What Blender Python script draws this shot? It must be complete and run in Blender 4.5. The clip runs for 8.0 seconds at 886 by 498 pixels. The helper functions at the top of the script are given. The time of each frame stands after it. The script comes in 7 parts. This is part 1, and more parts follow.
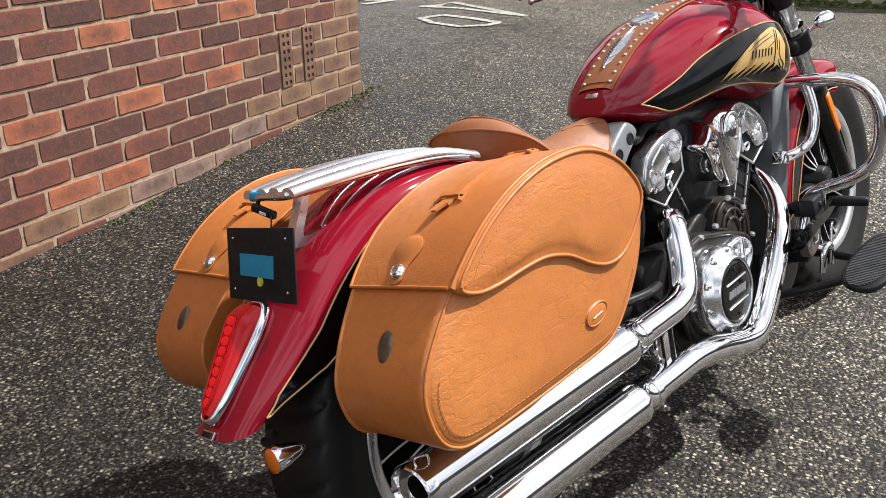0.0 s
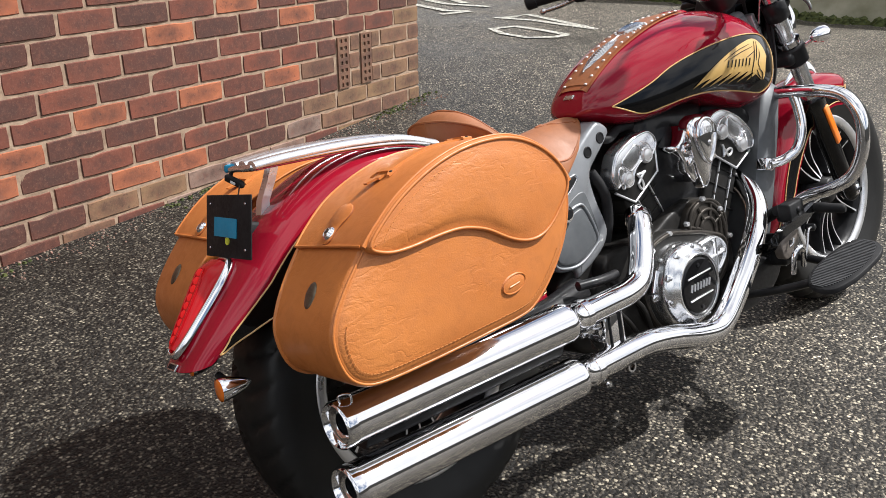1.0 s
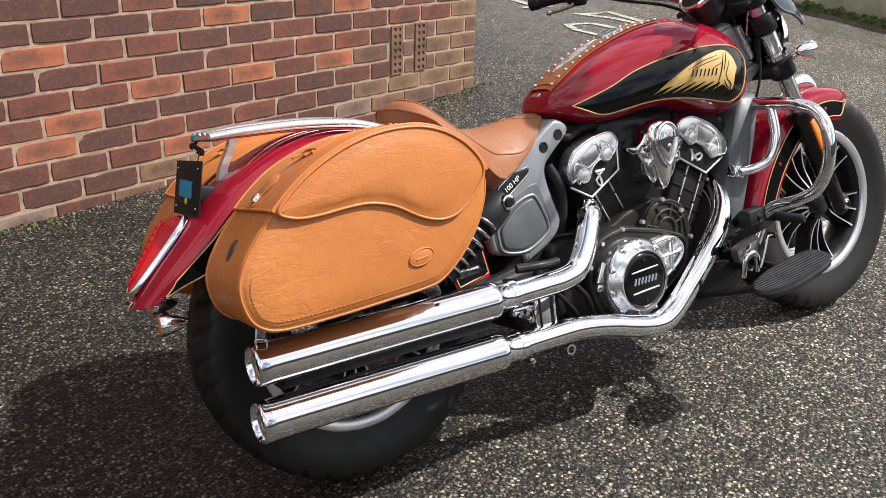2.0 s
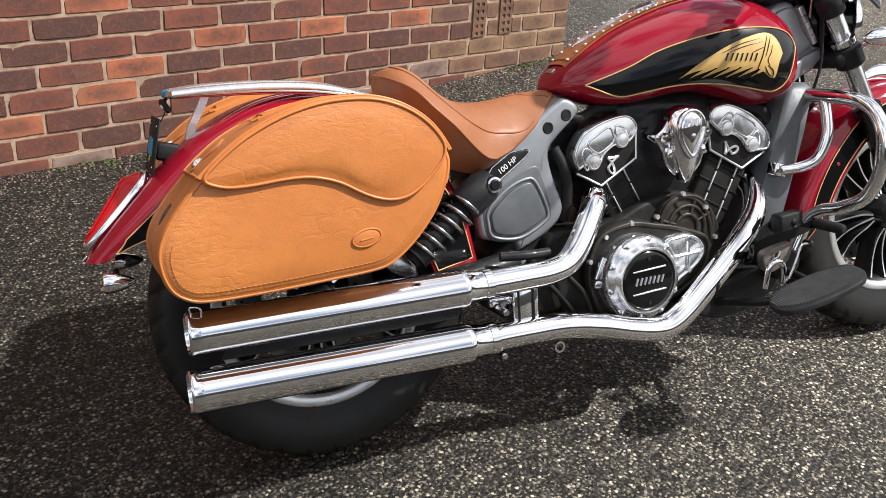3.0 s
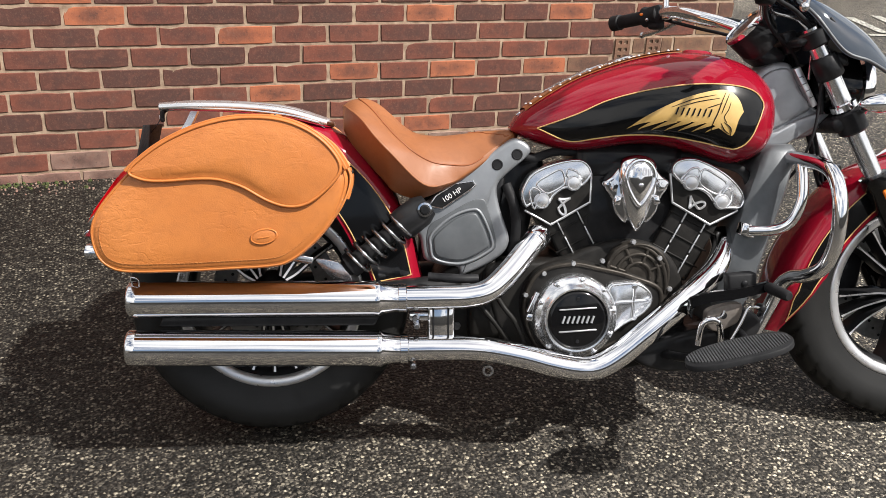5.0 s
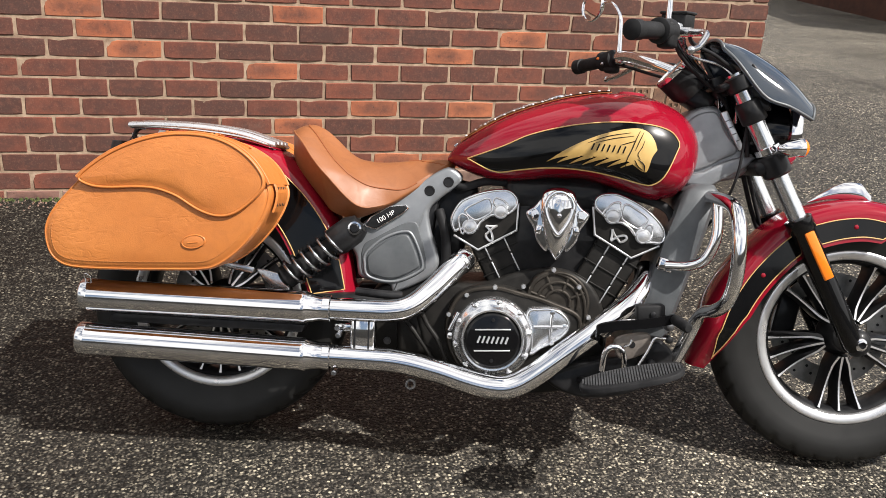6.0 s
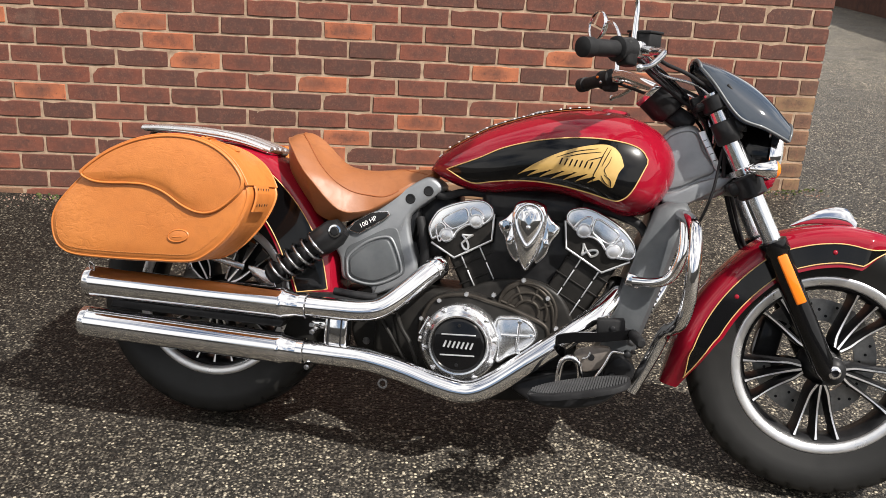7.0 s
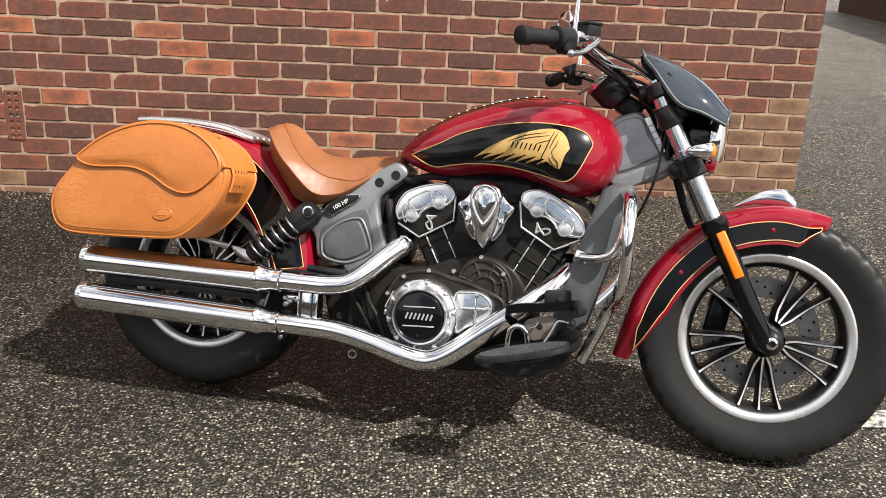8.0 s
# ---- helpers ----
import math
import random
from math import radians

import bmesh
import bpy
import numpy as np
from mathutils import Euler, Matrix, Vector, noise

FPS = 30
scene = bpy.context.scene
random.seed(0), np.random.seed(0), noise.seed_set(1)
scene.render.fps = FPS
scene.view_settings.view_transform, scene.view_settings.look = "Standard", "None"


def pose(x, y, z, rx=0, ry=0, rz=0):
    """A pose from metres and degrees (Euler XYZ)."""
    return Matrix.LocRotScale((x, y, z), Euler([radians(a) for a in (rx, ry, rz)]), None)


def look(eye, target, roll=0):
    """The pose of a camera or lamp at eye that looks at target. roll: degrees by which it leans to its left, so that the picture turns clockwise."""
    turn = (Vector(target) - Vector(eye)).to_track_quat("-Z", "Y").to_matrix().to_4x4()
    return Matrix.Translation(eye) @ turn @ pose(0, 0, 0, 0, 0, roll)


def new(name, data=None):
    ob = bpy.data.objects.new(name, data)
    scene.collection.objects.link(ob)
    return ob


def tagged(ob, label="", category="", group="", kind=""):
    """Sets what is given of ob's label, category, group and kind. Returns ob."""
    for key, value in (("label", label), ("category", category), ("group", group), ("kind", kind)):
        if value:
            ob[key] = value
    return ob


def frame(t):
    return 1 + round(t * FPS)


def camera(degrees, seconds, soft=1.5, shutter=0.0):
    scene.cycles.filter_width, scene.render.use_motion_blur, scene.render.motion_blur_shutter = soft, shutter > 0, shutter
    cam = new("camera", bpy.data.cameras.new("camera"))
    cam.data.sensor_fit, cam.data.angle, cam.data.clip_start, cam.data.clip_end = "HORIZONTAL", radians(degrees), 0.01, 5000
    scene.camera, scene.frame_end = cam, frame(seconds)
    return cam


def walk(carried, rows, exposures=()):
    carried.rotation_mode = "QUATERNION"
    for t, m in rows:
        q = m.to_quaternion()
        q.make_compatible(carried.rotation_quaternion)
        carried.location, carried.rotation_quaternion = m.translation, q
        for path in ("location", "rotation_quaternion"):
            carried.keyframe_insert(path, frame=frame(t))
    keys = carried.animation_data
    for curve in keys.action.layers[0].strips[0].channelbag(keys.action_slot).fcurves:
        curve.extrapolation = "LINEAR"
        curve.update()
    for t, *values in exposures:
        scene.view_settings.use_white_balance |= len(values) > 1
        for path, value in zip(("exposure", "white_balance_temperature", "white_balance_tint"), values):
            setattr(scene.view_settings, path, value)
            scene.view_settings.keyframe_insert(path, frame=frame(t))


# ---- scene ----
# ---- camera ----
cam = camera(53.4, 8.0, soft=0.8)
PATH = [
    (0, (-1.0772, -0.4020, 1.1557), (0.5648, 0.4486, 0.3939), -0.65),
    (0.5, (-1.0692, -0.5346, 1.1588), (0.5147, 0.4305, 0.4106), -0.88),
    (1, (-1.1159, -0.7040, 1.1620), (0.4267, 0.3354, 0.4271), -0.26),
    (1.5, (-1.1209, -0.8788, 1.1968), (0.3644, 0.2409, 0.4618), 0.47),
    (1.7, (-1.1051, -0.9596, 1.2030), (0.3447, 0.2009, 0.4605), 1.02),
    (2.8, (-0.8305, -1.1928, 1.2170), (0.3829, 0.1652, 0.3902), 2.82),
    (3, (-0.7518, -1.1968, 1.2186), (0.4049, 0.1931, 0.3641), 3.19),
    (3.5, (-0.5837, -1.2604, 1.2295), (0.4411, 0.2048, 0.3335), 3.95),
    (4, (-0.4263, -1.4074, 1.2459), (0.4424, 0.1626, 0.3625), 4.22),
    (4.2, (-0.3897, -1.4526, 1.2484), (0.4224, 0.1562, 0.3811), 4.06),
    (5.3, (-0.1202, -1.7875, 1.2735), (0.4635, -0.0302, 0.5177), 2.50),
    (5.5, (-0.0377, -1.8349, 1.2749), (0.4964, -0.0553, 0.5349), 2.78),
    (6, (0.1097, -1.9509, 1.2740), (0.5560, -0.1283, 0.5818), 3.29),
    (6.5, (0.2392, -2.0493, 1.2823), (0.5855, -0.1954, 0.6165), 3.45),
    (7, (0.4212, -2.0847, 1.2898), (0.6210, -0.2089, 0.6252), 3.42),
    (7.5, (0.5143, -2.1696, 1.2768), (0.6500, -0.2828, 0.6276), 2.78),
    (8, (0.6187, -2.2847, 1.2526), (0.7175, -0.3880, 0.6257), 2.62),
]
walk(cam, [(t, look(eye, target, roll)) for t, eye, target, roll in PATH], [(0.0, 0.53, 6150, 10), (4.0, 0.55, 6250, 10), (8.0, 0.57, 6550, 10)])

# ---- light ----
SUN = Vector((0.561, -0.545, 1.0)).normalized()
world = bpy.data.worlds.new("sky")
scene.world = world
world.use_nodes = True
wn, wl = world.node_tree.nodes, world.node_tree.links
sky = wn.new("ShaderNodeTexSky")
sky.sky_type, sky.sun_disc = "NISHITA", False
sky.sun_elevation = math.asin(SUN.z)
sky.sun_rotation = math.atan2(SUN.x, SUN.y)
sky.dust_density = 2.5
# broken white cloud over the blue
wc = wn.new("ShaderNodeTexCoord")
cloud = wn.new("ShaderNodeTexNoise")
cloud.inputs["Scale"].default_value, cloud.inputs["Detail"].default_value, cloud.inputs["Roughness"].default_value = 2.2, 7.0, 0.6
wl.new(wc.outputs["Generated"], cloud.inputs["Vector"])
cover = wn.new("ShaderNodeValToRGB")
cover.color_ramp.elements[0].position, cover.color_ramp.elements[1].position = 0.42, 0.55
wl.new(cloud.outputs["Fac"], cover.inputs["Fac"])
blend = wn.new("ShaderNodeMix")
blend.data_type = "RGBA"
blend.inputs[7].default_value = (13.0, 12.7, 12.3, 1)
wl.new(cover.outputs["Color"], blend.inputs[0])
wl.new(sky.outputs[0], blend.inputs[6])
bg = wn["Background"]
bg.inputs["Strength"].default_value = 0.066
wl.new(blend.outputs[2], bg.inputs["Color"])
lamp = bpy.data.lights.new("sun", "SUN")
lamp.energy, lamp.angle, lamp.color = 5.0, radians(1.2), (1.0, 0.955, 0.89)
sun = new("sun", lamp)
sun.matrix_world = look(tuple(SUN * 30), (0, 0, 0))

# ---- materials ----


def shader(name, colour, rough=0.5, metal=0.0, coat=0.0, coat_rough=0.05):
    """A node material; returns it with its tree and principled node."""
    m = bpy.data.materials.new(name)
    m.use_nodes = True
    p = m.node_tree.nodes["Principled BSDF"]
    p.inputs["Base Color"].default_value = (*colour, 1)
    p.inputs["Roughness"].default_value = rough
    p.inputs["Metallic"].default_value = metal
    p.inputs["Coat Weight"].default_value = coat
    if max(colour) < 0.09:
        p.inputs["Specular IOR Level"].default_value = 0.14
    p.inputs["Coat Roughness"].default_value = coat_rough
    return m, m.node_tree, p


def node(tree, kind, **values):
    n = tree.nodes.new(kind)
    for key, value in values.items():
        n.inputs[key.replace("_", " ")].default_value = value
    return n


def coords(tree, which="Object"):
    return tree.nodes.new("ShaderNodeTexCoord").outputs[which]


def noise_tex(tree, scale, detail=4.0, rough=0.55, vector=None):
    n = node(tree, "ShaderNodeTexNoise", Scale=scale, Detail=detail, Roughness=rough)
    tree.links.new(vector or coords(tree), n.inputs["Vector"])
    return n


def ramp(tree, fac, stops):
    r = tree.nodes.new("ShaderNodeValToRGB")
    while len(r.color_ramp.elements) < len(stops):
        r.color_ramp.elements.new(0.5)
    for e, (at, c) in zip(r.color_ramp.elements, stops):
        e.position, e.color = at, (c, c, c, 1) if isinstance(c, (int, float)) else (*c, 1)
    tree.links.new(fac, r.inputs["Fac"])
    return r.outputs["Color"]


def mix(tree, fac, a, b, mode="MIX"):
    n = tree.nodes.new("ShaderNodeMix")
    n.data_type, n.blend_type = "RGBA", mode
    for value, socket in ((fac, n.inputs[0]), (a, n.inputs[6]), (b, n.inputs[7])):
        if isinstance(value, (int, float)):
            socket.default_value = value
        elif isinstance(value, tuple):
            socket.default_value = (*value, 1)
        else:
            tree.links.new(value, socket)
    return n.outputs[2]


def bump(tree, p, height, strength, distance, after=None):
    b = node(tree, "ShaderNodeBump", Strength=strength, Distance=distance)
    tree.links.new(height, b.inputs["Height"])
    if after:
        tree.links.new(after, b.inputs["Normal"])
    tree.links.new(b.outputs[0], p.inputs["Normal"])
    return b.outputs[0]


def varied(name, dark, light, scale, rough=(0.4, 0.6), metal=0.0, coat=0.0, relief=0.0, relief_scale=200.0, detail=5.0):
    """Two colours mixed by noise, roughness mixed by a finer noise, and a fine relief."""
    m, t, p = shader(name, light, rough[0], metal, coat)
    n = noise_tex(t, scale, detail)
    t.links.new(mix(t, ramp(t, n.outputs["Fac"], [(0.3, 0.0), (0.7, 1.0)]), dark, light), p.inputs["Base Color"])
    f = noise_tex(t, scale * 3.7, 3)
    t.links.new(ramp(t, f.outputs["Fac"], [(0.3, rough[0]), (0.7, rough[1])]), p.inputs["Roughness"])
    if relief:
        bump(t, p, noise_tex(t, relief_scale, 3).outputs["Fac"], relief, 0.001)
    return m


def leather(name, dark, light, rough, grain, wrinkle):
    m, t, p = shader(name, light, rough)
    big = noise_tex(t, 5, 5)
    fine = noise_tex(t, 38, 6, 0.62)
    fine.inputs["Distortion"].default_value = 0.8
    c = mix(t, ramp(t, big.outputs["Fac"], [(0.32, 0.0), (0.68, 1.0)]), dark, light)
    c = mix(t, ramp(t, fine.outputs["Fac"], [(0.46, 0.0), (0.78, 0.42)]), c, tuple(v * 0.70 for v in dark))
    t.links.new(c, p.inputs["Base Color"])
    p.inputs["Coat Weight"].default_value, p.inputs["Coat Roughness"].default_value = 0.10, 0.35
    t.links.new(ramp(t, fine.outputs["Fac"], [(0.3, rough - 0.08), (0.7, rough + 0.1)]), p.inputs["Roughness"])
    v = node(t, "ShaderNodeTexVoronoi", Scale=420.0)
    t.links.new(coords(t), v.inputs["Vector"])
    first = bump(t, p, v.outputs["Distance"], grain, 0.0006)
    # creases: bent ridges that run aslant, gathered in patches
    st = t.nodes.new("ShaderNodeMapping")
    st.inputs["Scale"].default_value, st.inputs["Rotation"].default_value = (0.7, 1.0, 1.4), (0, radians(-28), 0)
    t.links.new(coords(t), st.inputs["Vector"])
    w = noise_tex(t, 40, 3, 0.5, st.outputs[0])
    w.inputs["Distortion"].default_value = 0.5
    crease = ramp(t, w.outputs["Fac"], [(0.40, 1.0), (0.50, 0.35), (0.58, 1.0)])
    patch = noise_tex(t, 6, 3)
    worn = mix(t, ramp(t, patch.outputs["Fac"], [(0.44, 0.0), (0.60, 1.0)]), (1.0, 1.0, 1.0), crease)
    second = bump(t, p, worn, wrinkle * 1.8, 0.0014, first)
    bump(t, p, noise_tex(t, 9, 3).outputs["Fac"], wrinkle * 0.9, 0.010, second)
    return m


BAG = leather("tan_leather", (0.455, 0.146, 0.031), (0.55, 0.196, 0.047), 0.46, 0.30, 0.20)
BAG_SMOOTH = leather("tan_leather_smooth", (0.47, 0.146, 0.030), (0.56, 0.192, 0.042), 0.42, 0.22, 0.10)
SEAT = leather("brown_leather", (0.230, 0.080, 0.026), (0.295, 0.106, 0.035), 0.52, 0.25, 0.05)
EDGE = leather("leather_edge", (0.22, 0.06, 0.012), (0.30, 0.085, 0.02), 0.6, 0.2, 0.1)
THREAD, _, _ = shader("stitch_thread", (0.58, 0.23, 0.062), 0.8)
HEM_THREAD, _, _ = shader("hem_thread", (0.50, 0.20, 0.055), 0.85)
RED = varied("red_paint", (0.215, 0.0045, 0.015), (0.255, 0.006, 0.019), 3, (0.5, 0.6), 0.0, 1.0)
RED.node_tree.nodes["Principled BSDF"].inputs["Specular IOR Level"].default_value = 0.0
BLACK = varied("black_paint", (0.003, 0.003, 0.0035), (0.005, 0.005, 0.0055), 3, (0.15, 0.25), 0, 0.55)
BLACK.node_tree.nodes["Principled BSDF"].inputs["Specular IOR Level"].default_value = 0.1
CHROME = varied("chrome", (0.80, 0.80, 0.82), (0.88, 0.88, 0.89), 18, (0.03, 0.09), 1.0)
SATIN_CHROME = varied("satin_chrome", (0.80, 0.80, 0.81), (0.88, 0.88, 0.88), 12, (0.24, 0.33), 0.92)
DULL = varied("worn_chrome", (0.55, 0.55, 0.56), (0.75, 0.75, 0.76), 25, (0.15, 0.3), 1.0)
CAST = varied("grey_cast_frame", (0.225, 0.236, 0.25), (0.29, 0.302, 0.317), 20, (0.32, 0.45), 0.5, 0.15, 0.15, 600)
CAST_DARK = varied("dark_grey_panel", (0.080, 0.086, 0.092), (0.12, 0.127, 0.134), 20, (0.4, 0.55), 0.3, 0.1, 0.15, 600)
ENGINE = varied("engine_black", (0.010, 0.0095, 0.009), (0.021, 0.0195, 0.018), 25, (0.35, 0.55), 0.0, 0.0, 0.2, 500)
ENGINE_BROWN = varied("engine_dark_bronze", (0.032, 0.028, 0.024), (0.056, 0.049, 0.042), 25, (0.35, 0.55), 0.5, 0.0, 0.2, 500)
SATIN = varied("satin_black", (0.008, 0.008, 0.009), (0.02, 0.02, 0.021), 30, (0.3, 0.5), 0.0, 0.2)
PLASTIC = varied("black_plastic", (0.012, 0.012, 0.013), (0.022, 0.022, 0.023), 40, (0.5, 0.65), 0.0, 0.0, 0.2, 700)
RUBBER = varied("tyre_rubber", (0.0085, 0.0083, 0.008), (0.0125, 0.0122, 0.0118), 7, (0.42, 0.54), 0.0, 0.0, 0.12, 350)
RUBBER.node_tree.nodes["Principled BSDF"].inputs["Specular IOR Level"].default_value = 0.32
BOARD_RUBBER = varied("grey_ribbed_rubber", (0.045, 0.046, 0.048), (0.07, 0.071, 0.073), 30, (0.6, 0.75))
SILVER = varied("machined_silver", (0.70, 0.70, 0.71), (0.80, 0.80, 0.81), 12, (0.26, 0.36), 0.85)
GOLD = varied("gold_paint", (0.50, 0.31, 0.09), (0.60, 0.39, 0.13), 25, (0.35, 0.5), 0.1, 0.5)
STRIPE, _, _ = shader("cream_pinstripe", (0.68, 0.42, 0.17), 0.35, 0.0, 0.5)
ORANGE, _, _ = shader("amber_lens", (0.85, 0.20, 0.01), 0.25, 0.0, 0.6)
WHITE, _, _ = shader("white_print", (0.75, 0.75, 0.75), 0.5)
BLUE = varied("blue_tape", (0.012, 0.23, 0.40), (0.02, 0.29, 0.50), 30, (0.5, 0.65), 0, 0, 0.3, 300)
YELLOW, _, _ = shader("yellow_tape", (0.55, 0.60, 0.05), 0.6)
SMOKE, _, _ = shader("smoked_screen", (0.035, 0.045, 0.06), 0.08, 0.0, 1.0)
RED_LENS, _t, _p = shader("red_lens", (0.36, 0.002, 0.004), 0.22, 0.0, 0.35)
_p.inputs["Specular IOR Level"].default_value = 0.2
_p.inputs["Emission Color"].default_value, _p.inputs["Emission Strength"].default_value = (1.0, 0.004, 0.012, 1), 0.08
POLISHED = varied("polished_alloy", (0.76, 0.77, 0.79), (0.85, 0.86, 0.87), 14, (0.13, 0.22), 0.95)
SPRING = varied("bright_spring_steel", (0.30, 0.30, 0.31), (0.46, 0.46, 0.47), 30, (0.16, 0.28), 1.0)
DARK_STEEL = varied("dark_steel", (0.10, 0.10, 0.105), (0.20, 0.20, 0.205), 30, (0.3, 0.45), 0.7)
RED_GLOW, _t, _p = shader("red_lens_segment", (0.62, 0.012, 0.012), 0.3, 0.0, 0.3)
_p.inputs["Specular IOR Level"].default_value = 0.2
_p.inputs["Emission Color"].default_value, _p.inputs["Emission Strength"].default_value = (1.0, 0.006, 0.014, 1), 0.26
MIRROR, _, _ = shader("mirror_glass", (0.9, 0.9, 0.9), 0.02, 1.0)
LAMP_GLASS, _, _ = shader("headlamp_glass", (0.75, 0.78, 0.8), 0.05, 0.4, 1.0)
DISC = varied("drilled_steel", (0.24, 0.23, 0.22), (0.36, 0.35, 0.33), 60, (0.3, 0.5), 0.9)
CAST_WORN = varied("worn_grey_casting", (0.13, 0.115, 0.105), (0.22, 0.19, 0.165), 35, (0.4, 0.6), 0.5)
BADGE = varied("dark_pewter", (0.10, 0.085, 0.06), (0.22, 0.19, 0.14), 90, (0.35, 0.55), 0.8, 0, 0.4, 300)

# asphalt: pale and dark chippings in a black binder, damp patches by noise
ASPHALT, _t, _p = shader("asphalt", (0.05, 0.05, 0.05), 0.6)
_o = coords(_t)
_warp = noise_tex(_t, 260, 2, 0.5)
_add = _t.nodes.new("ShaderNodeVectorMath")
_add.operation = "MULTIPLY_ADD"
_add.inputs[1].default_value = (0.006, 0.006, 0.006)
_t.links.new(_warp.outputs["Color"], _add.inputs[0])
_t.links.new(_o, _add.inputs[2])


def _chips(scale):
    v = node(_t, "ShaderNodeTexVoronoi", Scale=scale, Randomness=1.0)
    _t.links.new(_add.outputs[0], v.inputs["Vector"])
    s = _t.nodes.new("ShaderNodeSeparateColor")
    _t.links.new(v.outputs["Color"], s.inputs[0])
    return v, s


_v, _sep = _chips(100.0)
_v2, _sep2 = _chips(210.0)
_big = noise_tex(_t, 1.1, 5, 0.6)
_mid = noise_tex(_t, 7, 5, 0.6)
_stone = ramp(_t, _sep.outputs[0], [(0.0, (0.010, 0.010, 0.010)), (0.45, (0.030, 0.028, 0.026)), (0.66, (0.075, 0.068, 0.060)), (0.86, (0.22, 0.20, 0.165)), (1.0, (0.52, 0.47, 0.38))])
_core = ramp(_t, _v.outputs["Distance"], [(0.30, 1.0), (0.50, 0.0)])
_small = ramp(_t, _sep2.outputs[0], [(0.0, (0.008, 0.008, 0.008)), (0.6, (0.026, 0.024, 0.022)), (0.88, (0.09, 0.08, 0.07)), (1.0, (0.30, 0.27, 0.22))])
_c = mix(_t, _core, _small, _stone)
_c = mix(_t, 1.0, _c, ramp(_t, _big.outputs["Fac"], [(0.3, 0.62), (0.7, 1.0)]), "MULTIPLY")
_c = mix(_t, 1.0, _c, ramp(_t, _mid.outputs["Fac"], [(0.25, 0.7), (0.7, 1.0)]), "MULTIPLY")
# colour scaled from darker by the house wall to paler towards +x
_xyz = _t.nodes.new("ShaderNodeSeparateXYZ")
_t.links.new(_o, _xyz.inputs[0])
_paleness = _t.nodes.new("ShaderNodeMapRange")
_paleness.inputs["From Min"].default_value, _paleness.inputs["From Max"].default_value = -1.0, 5.0
_paleness.inputs["To Min"].default_value, _paleness.inputs["To Max"].default_value = 0.0, 1.0
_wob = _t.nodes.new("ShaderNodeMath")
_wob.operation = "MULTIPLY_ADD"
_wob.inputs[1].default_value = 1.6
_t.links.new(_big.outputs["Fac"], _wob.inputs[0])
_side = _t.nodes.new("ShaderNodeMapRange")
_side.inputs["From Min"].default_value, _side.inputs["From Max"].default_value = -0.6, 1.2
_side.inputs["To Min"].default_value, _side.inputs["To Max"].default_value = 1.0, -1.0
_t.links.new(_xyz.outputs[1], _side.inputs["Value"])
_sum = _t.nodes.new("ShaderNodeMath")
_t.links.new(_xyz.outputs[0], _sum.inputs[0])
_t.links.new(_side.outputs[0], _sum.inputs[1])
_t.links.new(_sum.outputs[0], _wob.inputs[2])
_t.links.new(_wob.outputs[0], _paleness.inputs["Value"])
_c = mix(_t, 1.0, _c, ramp(_t, _paleness.outputs[0], [(0.0, 0.26), (0.2, 0.34), (0.4, 0.49), (0.6, 0.68), (1.0, 1.0)]), "MULTIPLY")
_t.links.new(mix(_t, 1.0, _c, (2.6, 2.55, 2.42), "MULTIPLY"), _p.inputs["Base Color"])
_t.links.new(ramp(_t, _big.outputs["Fac"], [(0.35, 0.36), (0.65, 0.62)]), _p.inputs["Roughness"])
_b = bump(_t, _p, _v.outputs["Distance"], 0.9, -0.006)
_b = bump(_t, _p, _v2.outputs["Distance"], 0.5, -0.003, _b)
bump(_t, _p, _mid.outputs["Fac"], 0.4, 0.012, _b)

ROAD_PAINT, _t, _p = shader("worn_road_paint", (0.6, 0.6, 0.55), 0.7)
_n = noise_tex(_t, 60, 6, 0.7)
_t.links.new(ramp(_t, _n.outputs["Fac"], [(0.40, (0.05, 0.05, 0.045)), (0.62, (0.66, 0.64, 0.55))]), _p.inputs["Base Color"])
bump(_t, _p, _n.outputs["Fac"], 0.5, 0.003)


